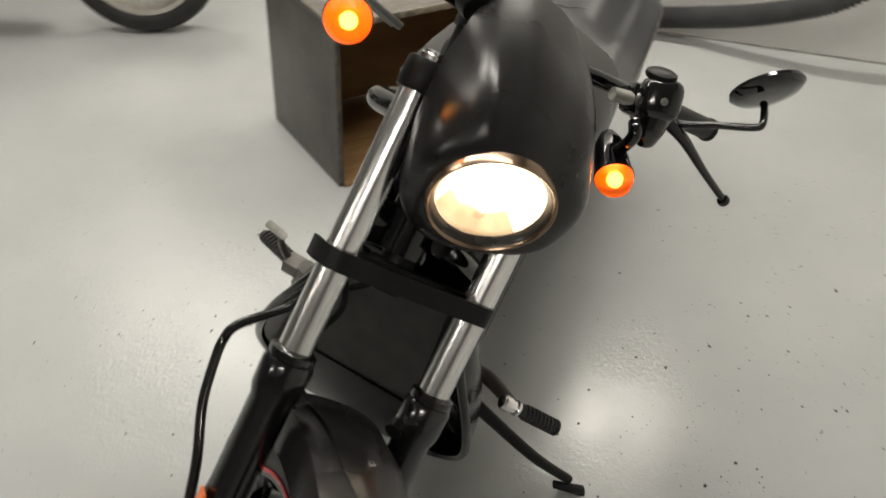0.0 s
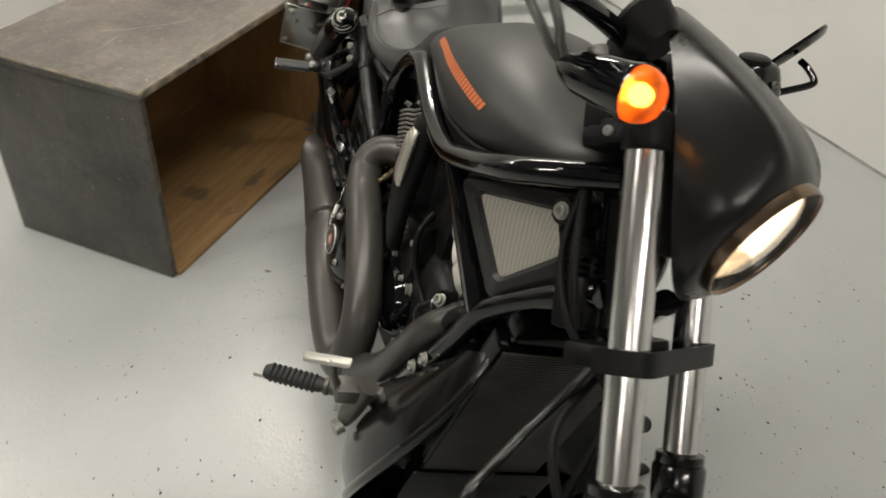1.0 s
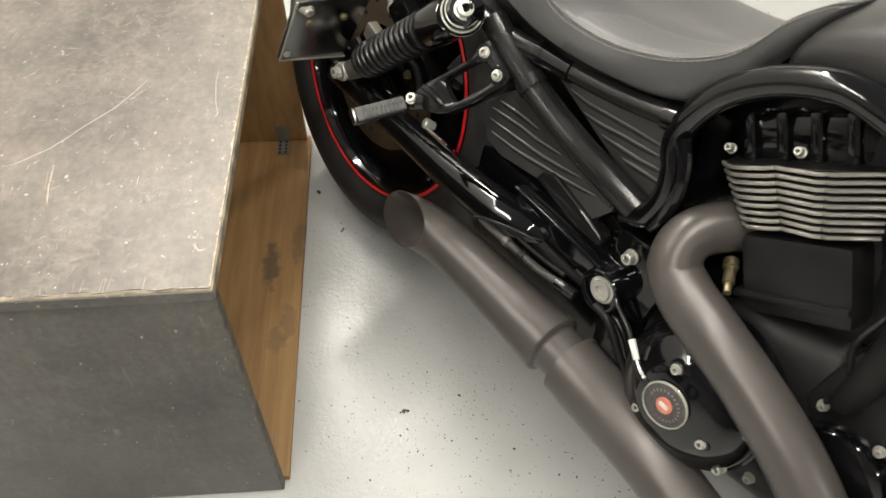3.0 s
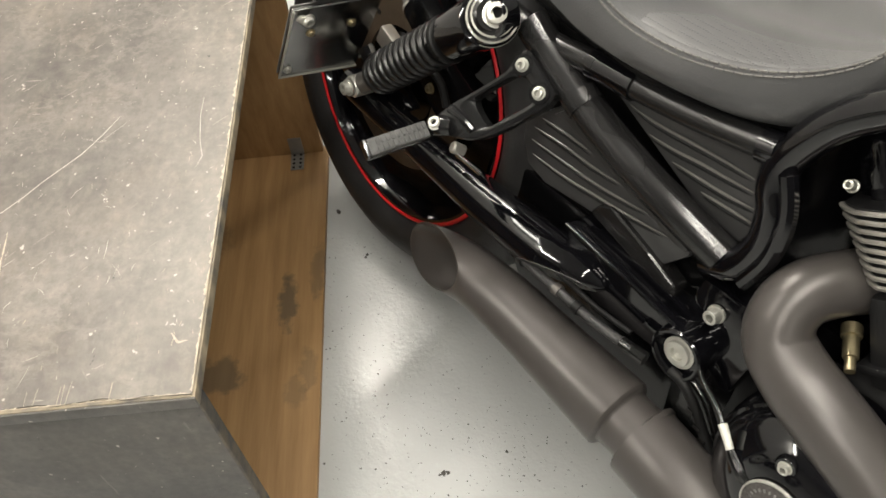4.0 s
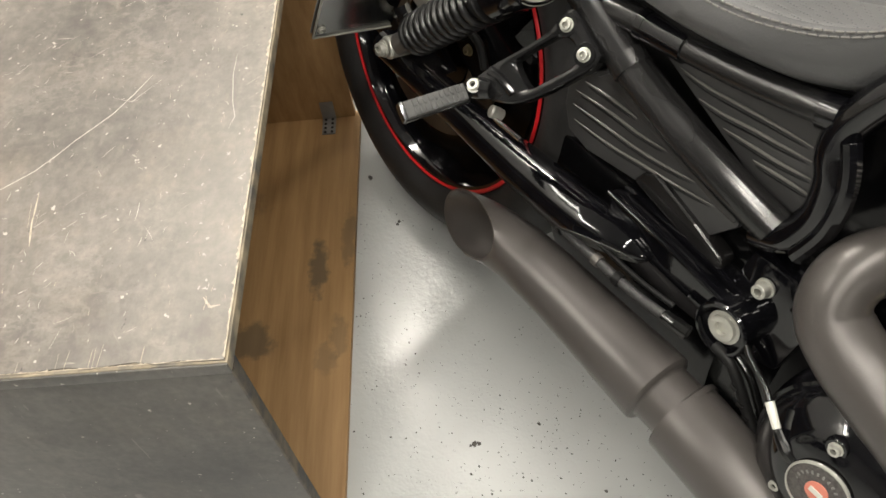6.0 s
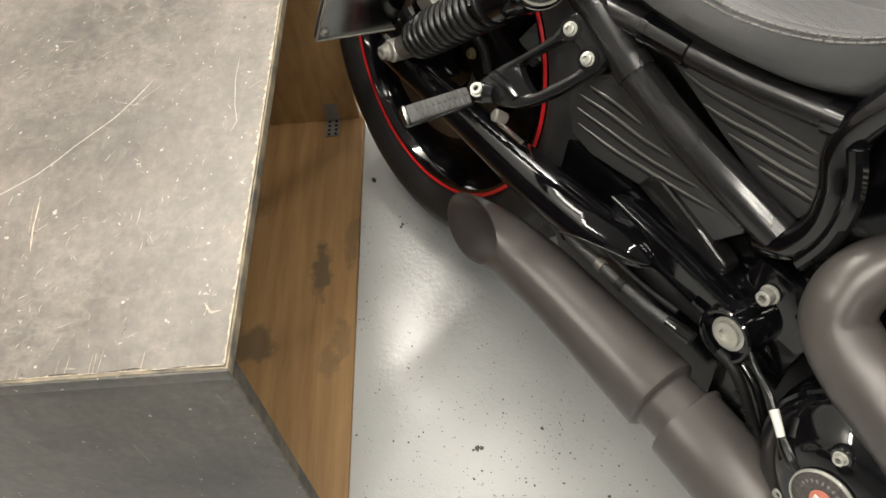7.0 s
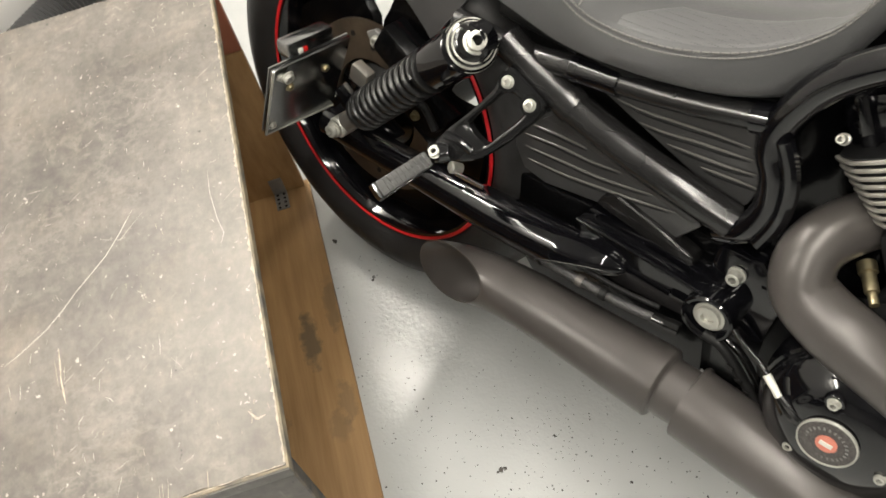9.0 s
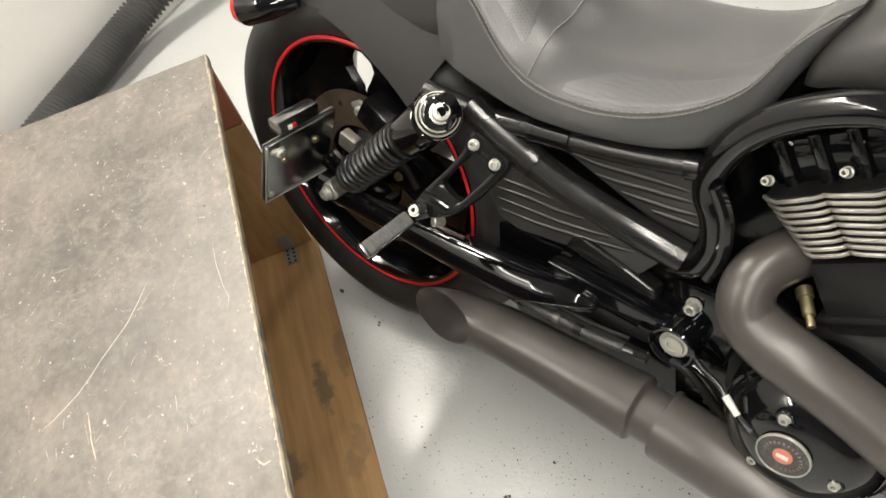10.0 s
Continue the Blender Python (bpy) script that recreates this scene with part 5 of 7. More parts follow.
def fins(parent, c, ax, al, n, pitch, length, taper, depth, y0, r=0.0026):
    """A stack of curved cooling fins with machined bright edges."""
    for k in range(n):
        L = length - taper * k
        p = Vector(c) - ax * pitch * k
        pts = []
        outline = [(-0.5, 0.0), (-0.485, -0.72), (-0.40, -0.93), (-0.20, -0.98), (-0.155, -0.92), (-0.11, -0.98), (0.08, -1.0), (0.125, -0.94), (0.17, -1.0), (0.36, -0.96), (0.46, -0.75), (0.5, 0.0)]
        out = [p + al * (a * L) + V(0, y0 + b * depth, 0) for a, b in outline]
        part("fin", plate(bmesh.new(), out, ax, 0.0052, 0.0008, 1), WRINKLE, parent)
        edge = [p + al * (a * (L + 0.002)) + V(0, y0 + b * (depth + 0.0012), 0) - ax * (0.0026 + 0.0018 * math.sin(a * 14)) for a, b in outline[1:-1]]
        part("fin_edge", tube(bmesh.new(), edge, r, 6, 2), FINEDGE, parent, "bright machined fin edge")


fins(rear_cyl, (0.775, 0, 0.668), axr, alr, 9, 0.0088, 0.215, 0.006, 0.062, -0.075)
fins(front_cyl, (1.148, 0, 0.648), V(0.484, 0, 0.875), V(0.875, 0, -0.484), 10, 0.0088, 0.196, 0.003, 0.062, -0.028, 0.0033)
part("head_cover", block(bmesh.new(), V(0.865, 0, 0.475) + axr * 0.235, (0.17, 0.20, 0.06), m3r, 0.016), GLOSS, rear_cyl, "gloss black head cover")
part("head_cover", block(bmesh.new(), V(1.03, 0, 0.475) + axf * 0.235, (0.17, 0.20, 0.06), m3f, 0.016), GLOSS, front_cyl, "gloss black head cover")
for k in range(4):
    part("cover_rib", block(bmesh.new(), V(0.865, -0.085, 0.475) + axr * 0.238 + alr * (-0.06 + 0.04 * k), (0.015, 0.045, 0.062), m3r, 0.004), GLOSS, rear_cyl)
for c in ((0.683, -0.112, 0.630), (0.758, -0.112, 0.672)):
    part("bolt", bolt(bmesh.new(), c, (-0.15, -0.9, 0.4), 0.0056, 0.011), STEEL, rear_cyl)
part("cylinder_jacket", block(bmesh.new(), V(0.832, -0.100, 0.545), (0.135, 0.065, 0.10), m3r, 0.012), WRINKLE, rear_cyl)
part("jacket_lip", block(bmesh.new(), V(0.840, -0.104, 0.520), (0.142, 0.066, 0.010), m3r, 0.004), WRINKLE, rear_cyl)
part("cylinder_jacket", block(bmesh.new(), V(1.085, -0.045, 0.565), (0.13, 0.045, 0.12), m3f, 0.012), WRINKLE, front_cyl)
# oxygen sensor on the rear exhaust port
put("oxygen_sensor", lathe(bmesh.new(), [(0, 0.010), (0.012, 0.010), (0.013, 0.0075), (0.035, 0.0075), (0.036, 0.005), (0.05, 0.005)], (0.752, -0.118, 0.508), (0.55, -0.75, -0.3), 14), BRASS, label="brass-coloured oxygen sensor")
# breather bar with a perforated insert
bar = put("breather_cover", tube(bmesh.new(), [(0.955, -0.150, 0.752), (0.962, -0.162, 0.735), (0.966, -0.164, 0.66), (0.966, -0.164, 0.60), (0.962, -0.158, 0.53), (0.952, -0.142, 0.46)], [0.014, 0.025, 0.026, 0.026, 0.022, 0.015], 18, 6, flat=0.8), MATTE, label="black upright cover with a perforated silver insert")
part("insert", tube(bmesh.new(), [(0.967, -0.180, 0.725), (0.968, -0.184, 0.70), (0.968, -0.184, 0.64), (0.967, -0.180, 0.612)], [0.012, 0.0205, 0.0205, 0.012], 16, 6, flat=0.5), GRILLE, bar, "perforated silver insert")
# covers on the right of the crankcase
clutch = put("clutch_cover", lathe(bmesh.new(), [(-0.06, 0.105), (0.0, 0.105), (0.02, 0.10), (0.045, 0.088), (0.06, 0.066), (0.066, 0.05), (0.066, 0.0)], (0.815, -0.155, 0.345), (0.05, -1, 0.05), 44), GLOSS, label="gloss black clutch cover with a round badge")
badge = part("badge", lathe(bmesh.new(), [(0, 0.031), (0.004, 0.031), (0.005, 0.0295), (0.005, 0.0)], (0.807, -0.2215, 0.350), (0.05, -1, 0.05), 36), BADGE, clutch, "round grey badge with an orange-red centre")
part("badge_ring", lathe(bmesh.new(), [(0.003, 0.0325), (0.006, 0.0318), (0.006, 0.0305), (0.003, 0.0298)], (0.807, -0.2215, 0.350), (0.05, -1, 0.05), 36, closed=True), STEEL, badge)
part("badge_centre", lathe(bmesh.new(), [(0.0045, 0.0115), (0.0062, 0.0115), (0.0062, 0)], (0.807, -0.2215, 0.350), (0.05, -1, 0.05), 28), BADGERED, badge)
for k in range(24):
    a = 2 * math.pi * (k + 0.5) / 24
    part("badge_mark", block(bmesh.new(), (0.807 + 0.0215 * math.cos(a), -0.2272, 0.350 + 0.0215 * math.sin(a)), (0.0020, 0.0010, 0.0034), Matrix.Rotation(-(a - math.pi / 2), 3, "Y")), GREYMETAL, badge)
part("badge_mark", block(bmesh.new(), (0.807, -0.2282, 0.350), (0.014, 0.001, 0.006)), SIGNWHITE, badge)
part("rim", lathe(bmesh.new(), [(0.0, 0.100), (0.014, 0.104), (0.022, 0.102), (0.024, 0.096), (0.018, 0.090)], (0.815, -0.155, 0.345), (0.05, -1, 0.05), 44, closed=True), GLOSS, clutch)
part("derby_ring", lathe(bmesh.new(), [(0.054, 0.050), (0.064, 0.046), (0.066, 0.041), (0.058, 0.037)], (0.812, -0.155, 0.346), (0.05, -1, 0.05), 40, closed=True), GLOSS, clutch)
for a in (108, 228, 348):
    c = V(0.812 + 0.056 * math.cos(radians(a)), -0.214, 0.348 + 0.056 * math.sin(radians(a)))
    part("lug", lathe(bmesh.new(), [(-0.02, 0.013), (0.0, 0.012), (0.004, 0.010)], c, (0.05, -1, 0.05), 18), GLOSS, clutch)
    part("bolt", bolt(bmesh.new(), c + V(0, -0.003, 0), (0.05, -1, 0.05), 0.0065, 0.006), STEEL, clutch)
for a in (20, 275, 330):
    part("bolt", bolt(bmesh.new(), V(0.815 + 0.092 * math.cos(radians(a)), -0.185, 0.345 + 0.092 * math.sin(radians(a))), (0, -1, 0), 0.0075, 0.012), STEEL, clutch)
put("timing_cover", lathe(bmesh.new(), [(-0.05, 0.075), (0.0, 0.072), (0.02, 0.06), (0.026, 0.035), (0.026, 0)], (0.99, -0.115, 0.36), (0, -1, 0), 32), GLOSS, label="gloss black engine side cover")
put("cam_cover", plate(bmesh.new(), [(0.91, -0.122, 0.42), (0.93, -0.122, 0.52), (0.99, -0.122, 0.54), (1.03, -0.122, 0.48), (1.02, -0.122, 0.40), (0.96, -0.122, 0.37)], (0, -1, 0), 0.06, 0.010), WRINKLE, label="black engine cover plate")
for c in ((0.935, -0.124, 0.43), (0.945, -0.124, 0.50), (1.005, -0.124, 0.51), (1.01, -0.124, 0.43), (0.968, -0.124, 0.395)):
    put("bolt", bolt(bmesh.new(), c, (0, -1, 0), 0.0065, 0.007), STEEL)
put("bolt", bolt(bmesh.new(), (1.025, -0.108, 0.415), (0, -1, 0), 0.0145, 0.010, 20), STEEL, label="large pale steel plug")
put("engine_plug_seat", lathe(bmesh.new(), [(-0.05, 0.03), (0, 0.024)], (1.025, -0.107, 0.415), (0, -1, 0), 20), WRINKLE)
for c in ((0.90, -0.128, 0.30), (0.92, -0.128, 0.265), (1.08, -0.118, 0.33), (1.10, -0.115, 0.37), (1.06, -0.118, 0.285), (1.13, -0.105, 0.42)):
    put("bolt", bolt(bmesh.new(), c, (0, -1, 0), 0.007, 0.009), STEEL)
filt = put("oil_filter", lathe(bmesh.new(), [(-0.002, 0), (0.0, 0.022), (0.006, 0.0275), (0.088, 0.0275), (0.092, 0.030), (0.100, 0.030), (0.104, 0.024), (0.12, 0.022)], (1.137, -0.108, 0.448), (0.60, 0.02, 0.79), 28), SEMI, label="black oil filter canister")
part("band", lathe(bmesh.new(), [(0.010, 0.0274), (0.011, 0.0282), (0.016, 0.0282), (0.017, 0.0274)], (1.137, -0.108, 0.448), (0.60, 0.02, 0.79), 28, closed=True), WRINKLE, filt)
pump = put("water_pump", lathe(bmesh.new(), [(-0.05, 0.035), (0, 0.04), (0.015, 0.036), (0.03, 0.02), (0.03, 0)], (1.268, -0.095, 0.575), (0.2, -1, 0.1), 28), GLOSS, label="black water pump housing")
for a in (30, 150, 270):
    part("bolt", bolt(bmesh.new(), V(1.268 + 0.033 * math.cos(radians(a)), -0.108, 0.575 + 0.033 * math.sin(radians(a))), (0.2, -1, 0.1), 0.007, 0.007), STEEL, pump)
rod("coolant_hose", [(1.262, -0.12, 0.53), (1.275, -0.135, 0.56), (1.295, -0.13, 0.60), (1.33, -0.10, 0.62)], 0.012, MATTE)
for c, r in (((1.222, -0.135, 0.562), 0.010), ((1.294, -0.140, 0.503), 0.009), ((1.311, -0.140, 0.533), 0.009)):
    put("bolt", bolt(bmesh.new(), c, (0.1, -0.8, 0.4), r, 0.009, 16), STEEL)
rod("vacuum_hose", [(0.985, -0.10, 0.57), (1.01, -0.125, 0.545), (1.03, -0.125, 0.50), (1.06, -0.11, 0.46), (1.10, -0.10, 0.44)], 0.006, MATTE)
rod("sensor_wire", [(0.93, -0.12, 0.57), (0.925, -0.14, 0.53), (0.945, -0.135, 0.48), (0.935, -0.13, 0.44)], 0.004, MATTE)
rod("coolant_hose", [(1.17, -0.10, 0.47), (1.19, -0.13, 0.44), (1.22, -0.14, 0.42), (1.255, -0.13, 0.40)], 0.012, MATTE)
# plug cable by the pivot
cable = rod("switch_cable", [(0.668, -0.188, 0.396), (0.681, -0.195, 0.393), (0.708, -0.203, 0.386), (0.723, -0.210, 0.380)], 0.0034, SEMI)
part("connector", tube(bmesh.new(), [(0.722, -0.2095, 0.3805), (0.744, -0.218, 0.368)], [0.0050, 0.0050, 0.0042], 12, smooth=False), SIGNWHITE, cable, "off-white cable connector")
part("cable_end", tube(bmesh.new(), [(0.744, -0.218, 0.368), (0.753, -0.220, 0.362), (0.765, -0.221, 0.356), (0.778, -0.220, 0.352)], [0.0045, 0.0055, 0.007, 0.006], 10), SEMI, cable)
bhose = rod("brake_hose", [(0.372, -0.180, 0.331), (0.429, -0.188, 0.338), (0.465, -0.188, 0.339), (0.500, -0.188, 0.339), (0.537, -0.188, 0.341), (0.579, -0.188, 0.348)], 0.0062, BRAID, label="dark braided rear brake hose with crimped joints", seg=12)
for a, b, r, mt in (((0.372, -0.180, 0.331), (0.400, -0.186, 0.335), 0.0082, SEMI), ((0.458, -0.188, 0.339), (0.468, -0.188, 0.339), 0.0082, CASTMETAL), ((0.494, -0.188, 0.339), (0.504, -0.188, 0.339), 0.0085, MATTE), ((0.572, -0.188, 0.3465), (0.588, -0.188, 0.3485), 0.0082, SEMI), ((0.588, -0.188, 0.3485), (0.606, -0.186, 0.3495), 0.0088, SEMI)):
    part("hose_collar", tube(bmesh.new(), [a, b], r, 14, smooth=False), mt, bhose, "crimped metal collar")
rod("wheel_sensor_wire", [(0.40, -0.182, 0.352), (0.46, -0.178, 0.352), (0.52, -0.176, 0.350), (0.57, -0.172, 0.352)], 0.0035, MATTE)
loom = rod("wiring_loom", [(0.630, -0.165, 0.342), (0.653, -0.165, 0.339), (0.676, -0.165, 0.322), (0.700, -0.165, 0.298), (0.726, -0.165, 0.275)], 0.0065, MATTE)
for f in (0.35, 0.6, 0.8):
    q = Vector((0.653, -0.165, 0.339)).lerp(Vector((0.715, -0.165, 0.283)), f)
    part("tie", block(bmesh.new(), q, (0.010, 0.016, 0.006), None, 0.002), SEMI, loom)
rod("wiring_loom", [(0.645, -0.150, 0.338), (0.674, -0.150, 0.329), (0.699, -0.150, 0.306), (0.725, -0.150, 0.273)], 0.005, SEMI)

# ---- exhaust ----
rod("rear_header", [(0.785, -0.035, 0.552), (0.747, -0.075, 0.545), (0.722, -0.112, 0.538), (0.7055, -0.145, 0.525), (0.704, -0.163, 0.503), (0.717, -0.171, 0.479), (0.752, -0.175, 0.461), (0.80, -0.178, 0.447), (0.872, -0.178, 0.420), (0.955, -0.180, 0.382), (1.020, -0.182, 0.335), (1.050, -0.187, 0.275), (1.040, -0.192, 0.222), (0.990, -0.198, 0.205), (0.91, -0.204, 0.218), (0.81, -0.206, 0.242), (0.72, -0.202, 0.250), (0.652, -0.196, 0.250)], [0.0325] * 4 + [0.0335, 0.036] + [0.0375] * 6 + [0.039, 0.042, 0.0455, 0.0485, 0.0495], PIPE, label="matt dark grey exhaust pipe looping from the rear cylinder", n=6, seg=28)
rod("front_header", [(1.235, -0.06, 0.60), (1.262, -0.11, 0.57), (1.255, -0.15, 0.53), (1.208, -0.155, 0.436), (1.160, -0.158, 0.345), (1.10, -0.168, 0.27), (1.03, -0.185, 0.220)], [0.024, 0.024, 0.024, 0.0245, 0.026, 0.031, 0.036], DARKPIPE, label="darker grey exhaust pipe of the front cylinder", seg=24)
MB, MEND = V(0.612, -0.193, 0.251), V(0.258, -0.196, 0.261)
md = (MEND - MB).normalized()
SEG = 44
a1, a2, _ = frame_of(md)


def muffler_ring(s, r):
    return [MB + md * s + (a1 * math.cos(2 * math.pi * j / SEG) + a2 * math.sin(2 * math.pi * j / SEG)) * r for j in range(SEG)]


def muffler_mouth(r):
    """The turned-down, slash-cut end."""
    axis, cut = V(-0.875, -0.128, -0.466).normalized(), V(-0.365, -0.931, 0.027).normalized()
    c = V(0.2484, -0.2059, 0.2299)
    out = []
    for j in range(SEG):
        t = 2 * math.pi * j / SEG
        o = a1 * math.cos(t) + a2 * math.sin(t)
        o = (o - axis * o.dot(axis)).normalized() * r
        out.append(c + o - axis * (o.dot(cut) / axis.dot(cut)))
    return out


def muffler_end(r, n=12, s0=0.17):
    """Rings from the straight tube to the mouth, each point on its own curve."""
    A, E = muffler_ring(s0, r), muffler_mouth(r + 0.0045)
    out = []
    for k in range(n + 1):
        t = k / n
        lp = []
        for p, q in zip(A, E):
            m = p + md * max(0.0, (q - p).dot(md)) * 0.62
            lp.append(p.lerp(m, t).lerp(m.lerp(q, t), t))
        out.append(lp)
    return out


bm = bmesh.new()
rings(bm, [muffler_ring(-0.004, 0.039), muffler_ring(0.0, 0.0415), muffler_ring(0.002, 0.0470), muffler_ring(0.005, 0.0498), muffler_ring(0.014, 0.0500), muffler_ring(0.09, 0.0465)] + muffler_end(0.0435) + muffler_end(0.0414)[::-1] + [muffler_ring(0.135, 0.041)], True, True)
muf = put("muffler", bm, PIPE, label="matt dark grey slash-cut muffler with a turned-down tip")
part("neck", lathe(bmesh.new(), [(-0.06, 0.0400), (0.01, 0.0400)], MB, md, 40), PIPE, muf)
part("collar", lathe(bmesh.new(), [(-0.006, 0.0490), (-0.004, 0.0500), (0.001, 0.0500), (0.003, 0.0470), (0.003, 0.038)], MB - md * 0.038, md, 40), PIPE, muf)
part("inner_baffle", lathe(bmesh.new(), [(0, 0.043), (0.002, 0.025), (0.0, 0.0)], MB + md * 0.14, md, 30), PIPEIN, muf)
part("rivet", bolt(bmesh.new(), MB - md * 0.085 + V(0, -0.030, -0.031), (0, -0.7, -0.7), 0.005, 0.003, 12), PIPE, muf)


# ---- radiator and its shrouds ----
def shell(bm, grid, thick, flip=1):
    """A sheet through rows of points, given a thickness along its own normals."""
    rows, cols = len(grid), len(grid[0])
    nrm = [[None] * cols for _ in range(rows)]
    for i in range(rows):
        for j in range(cols):
            du = grid[min(i + 1, rows - 1)][j] - grid[max(i - 1, 0)][j]
            dv = grid[i][min(j + 1, cols - 1)] - grid[i][max(j - 1, 0)]
            nrm[i][j] = du.cross(dv).normalized() if du.cross(dv).length > 1e-9 else V(0, 0, 1)
    A = [[bm.verts.new(grid[i][j]) for j in range(cols)] for i in range(rows)]
    B = [[bm.verts.new(grid[i][j] - nrm[i][j] * thick * flip) for j in range(cols)] for i in range(rows)]
    for i in range(rows - 1):
        for j in range(cols - 1):
            bm.faces.new((A[i][j], A[i + 1][j], A[i + 1][j + 1], A[i][j + 1]))
            bm.faces.new((B[i][j], B[i][j + 1], B[i + 1][j + 1], B[i + 1][j]))
    border = [(i, 0) for i in range(rows)] + [(rows - 1, j) for j in range(1, cols)] + [(i, cols - 1) for i in range(rows - 2, -1, -1)] + [(0, j) for j in range(cols - 2, 0, -1)]
    for (i, j), (k, l) in zip(border, border[1:] + border[:1]):
        bm.faces.new((A[i][j], A[k][l], B[k][l], B[i][j]))
    return bm


def quad_frame(outer, inner, nrm, thick):
    """A rounded frame between an outer and an inner outline."""
    bm = bmesh.new()
    o, i = smooth_poly(outer, 1), smooth_poly(inner, 1)
    nrm = Vector(nrm).normalized()
    rings(bm, [[p - nrm * thick for p in outer], [p for p in outer], [p.lerp(q, 0.12) + nrm * 0.006 for p, q in zip(outer, inner)], [p.lerp(q, 0.8) + nrm * 0.005 for p, q in zip(outer, inner)], [p - nrm * 0.003 for p in inner]], True, False)
    return bm


def rounded(corners, r, n=5):
    """A closed outline with its corners rounded."""
    P = [Vector(c) for c in corners]
    out = []
    for i, p in enumerate(P):
        a, b = (P[i - 1] - p), (P[(i + 1) % len(P)] - p)
        s, e = p + a.normalized() * r, p + b.normalized() * r
        for k in range(n):
            t = k / (n - 1)
            out.append(s.lerp(p, t).lerp(p.lerp(e, t), t))
    return out


MESH = [V(1.232, -0.150, 0.780), V(1.355, -0.096, 0.846), V(1.388, -0.082, 0.800), V(1.341, -0.124, 0.713)]
RADO = [V(1.186, -0.166, 0.778), V(1.372, -0.066, 0.885), V(1.412, -0.062, 0.765), V(1.338, -0.118, 0.664)]
rn = (MESH[1] - MESH[0]).cross(MESH[3] - MESH[0]).normalized()
if rn.y > 0:
    rn = -rn
for side in (1, -1):
    fl = (lambda p: V(p.x, p.y * side, p.z))
    n2 = V(rn.x, rn.y * side, rn.z)
    shroud = put("radiator_shroud", quad_frame([fl(p) for p in rounded(RADO, 0.022)], [fl(p) for p in rounded(MESH, 0.012)], n2, 0.05), SATIN, label="black radiator side shroud with a perforated metal grille")
    bm = bmesh.new()
    g4 = [fl(p) - n2 * 0.002 for p in rounded(MESH, 0.012)]
    rings(bm, [g4, [p - n2 * 0.002 for p in g4]])
    part("grille", bm, GRILLE, shroud, "perforated silver metal grille")
    part("bolt", bolt(bmesh.new(), fl(V(1.369, -0.089, 0.857)) + n2 * 0.012, n2, 0.0105, 0.006), STEEL, shroud)
    part("bolt_lug", lathe(bmesh.new(), [(-0.02, 0.022), (0.0, 0.021), (0.011, 0.018)], fl(V(1.369, -0.089, 0.857)), n2, 20), SATIN, shroud)

# the radiator core behind the fork, with its fins
core = put("radiator", block(bmesh.new(), (1.372, -0.01, 0.482), (0.04, 0.225, 0.36), basis((0.985, 0, -0.17), (0, 1, 0)), 0.006), WHEELBLACK, label="black finned radiator core")
for k in range(60):
    f = k / 59
    part("cooling_fin", block(bmesh.new(), V(1.394 + 0.060 * (f - 0.5), -0.01, 0.482 + 0.335 * (f - 0.5)), (0.003, 0.21, 0.0024), basis((0.985, 0, -0.17), (0, 1, 0))), CORE, core)
put("radiator_top_tank", block(bmesh.new(), (1.395, 0, 0.685), (0.06, 0.22, 0.045), basis((0.985, 0, -0.17), (0, 1, 0)), 0.015), WHEELBLACK)
put("lower_duct", block(bmesh.new(), (1.335, 0, 0.235), (0.05, 0.27, 0.18), basis((0.985, 0, -0.17), (0, 1, 0)), 0.015), WHEELBLACK)
put("radiator_upper", block(bmesh.new(), (1.34, 0, 0.775), (0.10, 0.13, 0.17), basis((0.9, 0, -0.4), (0, 1, 0)), 0.02), MATTE)

for side in (1, -1):
    front = spline([(1.400, -0.112, 0.625), (1.425, -0.150, 0.55), (1.425, -0.200, 0.44), (1.395, -0.228, 0.32), (1.350, -0.218, 0.220), (1.335, -0.180, 0.176), (1.365, -0.130, 0.200)], 4)
    rear_e = spline([(1.345, -0.118, 0.575), (1.30, -0.140, 0.505), (1.235, -0.155, 0.40), (1.175, -0.165, 0.30), (1.16, -0.165, 0.22), (1.18, -0.15, 0.165), (1.25, -0.11, 0.165)], 4)
    grid = []
    for a, b in zip(front, rear_e):
        row = []
        for k in range(9):
            t = k / 8
            p = a.lerp(b, t)
            bulge = math.sin(t * math.pi) * 0.022
            row.append(V(p.x, (p.y - bulge) * side, p.z))
        grid.append(row)
    scoop = put("radiator_scoop", shell(bmesh.new(), grid, 0.006, -side), SCOOPBLACK, label="black lower radiator scoop with an open front mouth")
    lip = [V(p.x + 0.002, p.y * side, p.z) for p in front]
    part("lip", tube(bmesh.new(), lip, 0.0085, 12, smooth=False), SEMI, scoop)
    part("inner_duct", shell(bmesh.new(), [[V(p.x - 0.004, (p.y + 0.004) * side, p.z), V(p.x - 0.035, (p.y + 0.03) * side, p.z), V(1.36, -0.115 * side, 0.24 + 0.36 * (1 - i / (len(front) - 1)))] for i, p in enumerate(front)], 0.004, side), WHEELBLACK, scoop)

# ---- front fork: its own steered frame ----
M0 = V(1.5195, 0.038, 0.7575)
FU, FV = V(-0.602, -0.041, 0.797).normalized(), V(-0.4625, 0.82, -0.34)
FV = (FV - FU * FU.dot(FV)).normalized()
FW = FV.cross(FU)


def F(w, v, u):
    """A place in the fork's frame: ahead, left, up along the tubes."""
    return M0 + FW * w + FV * v + FU * u


def D(w, v, u):
    return FW * w + FV * v + FU * u


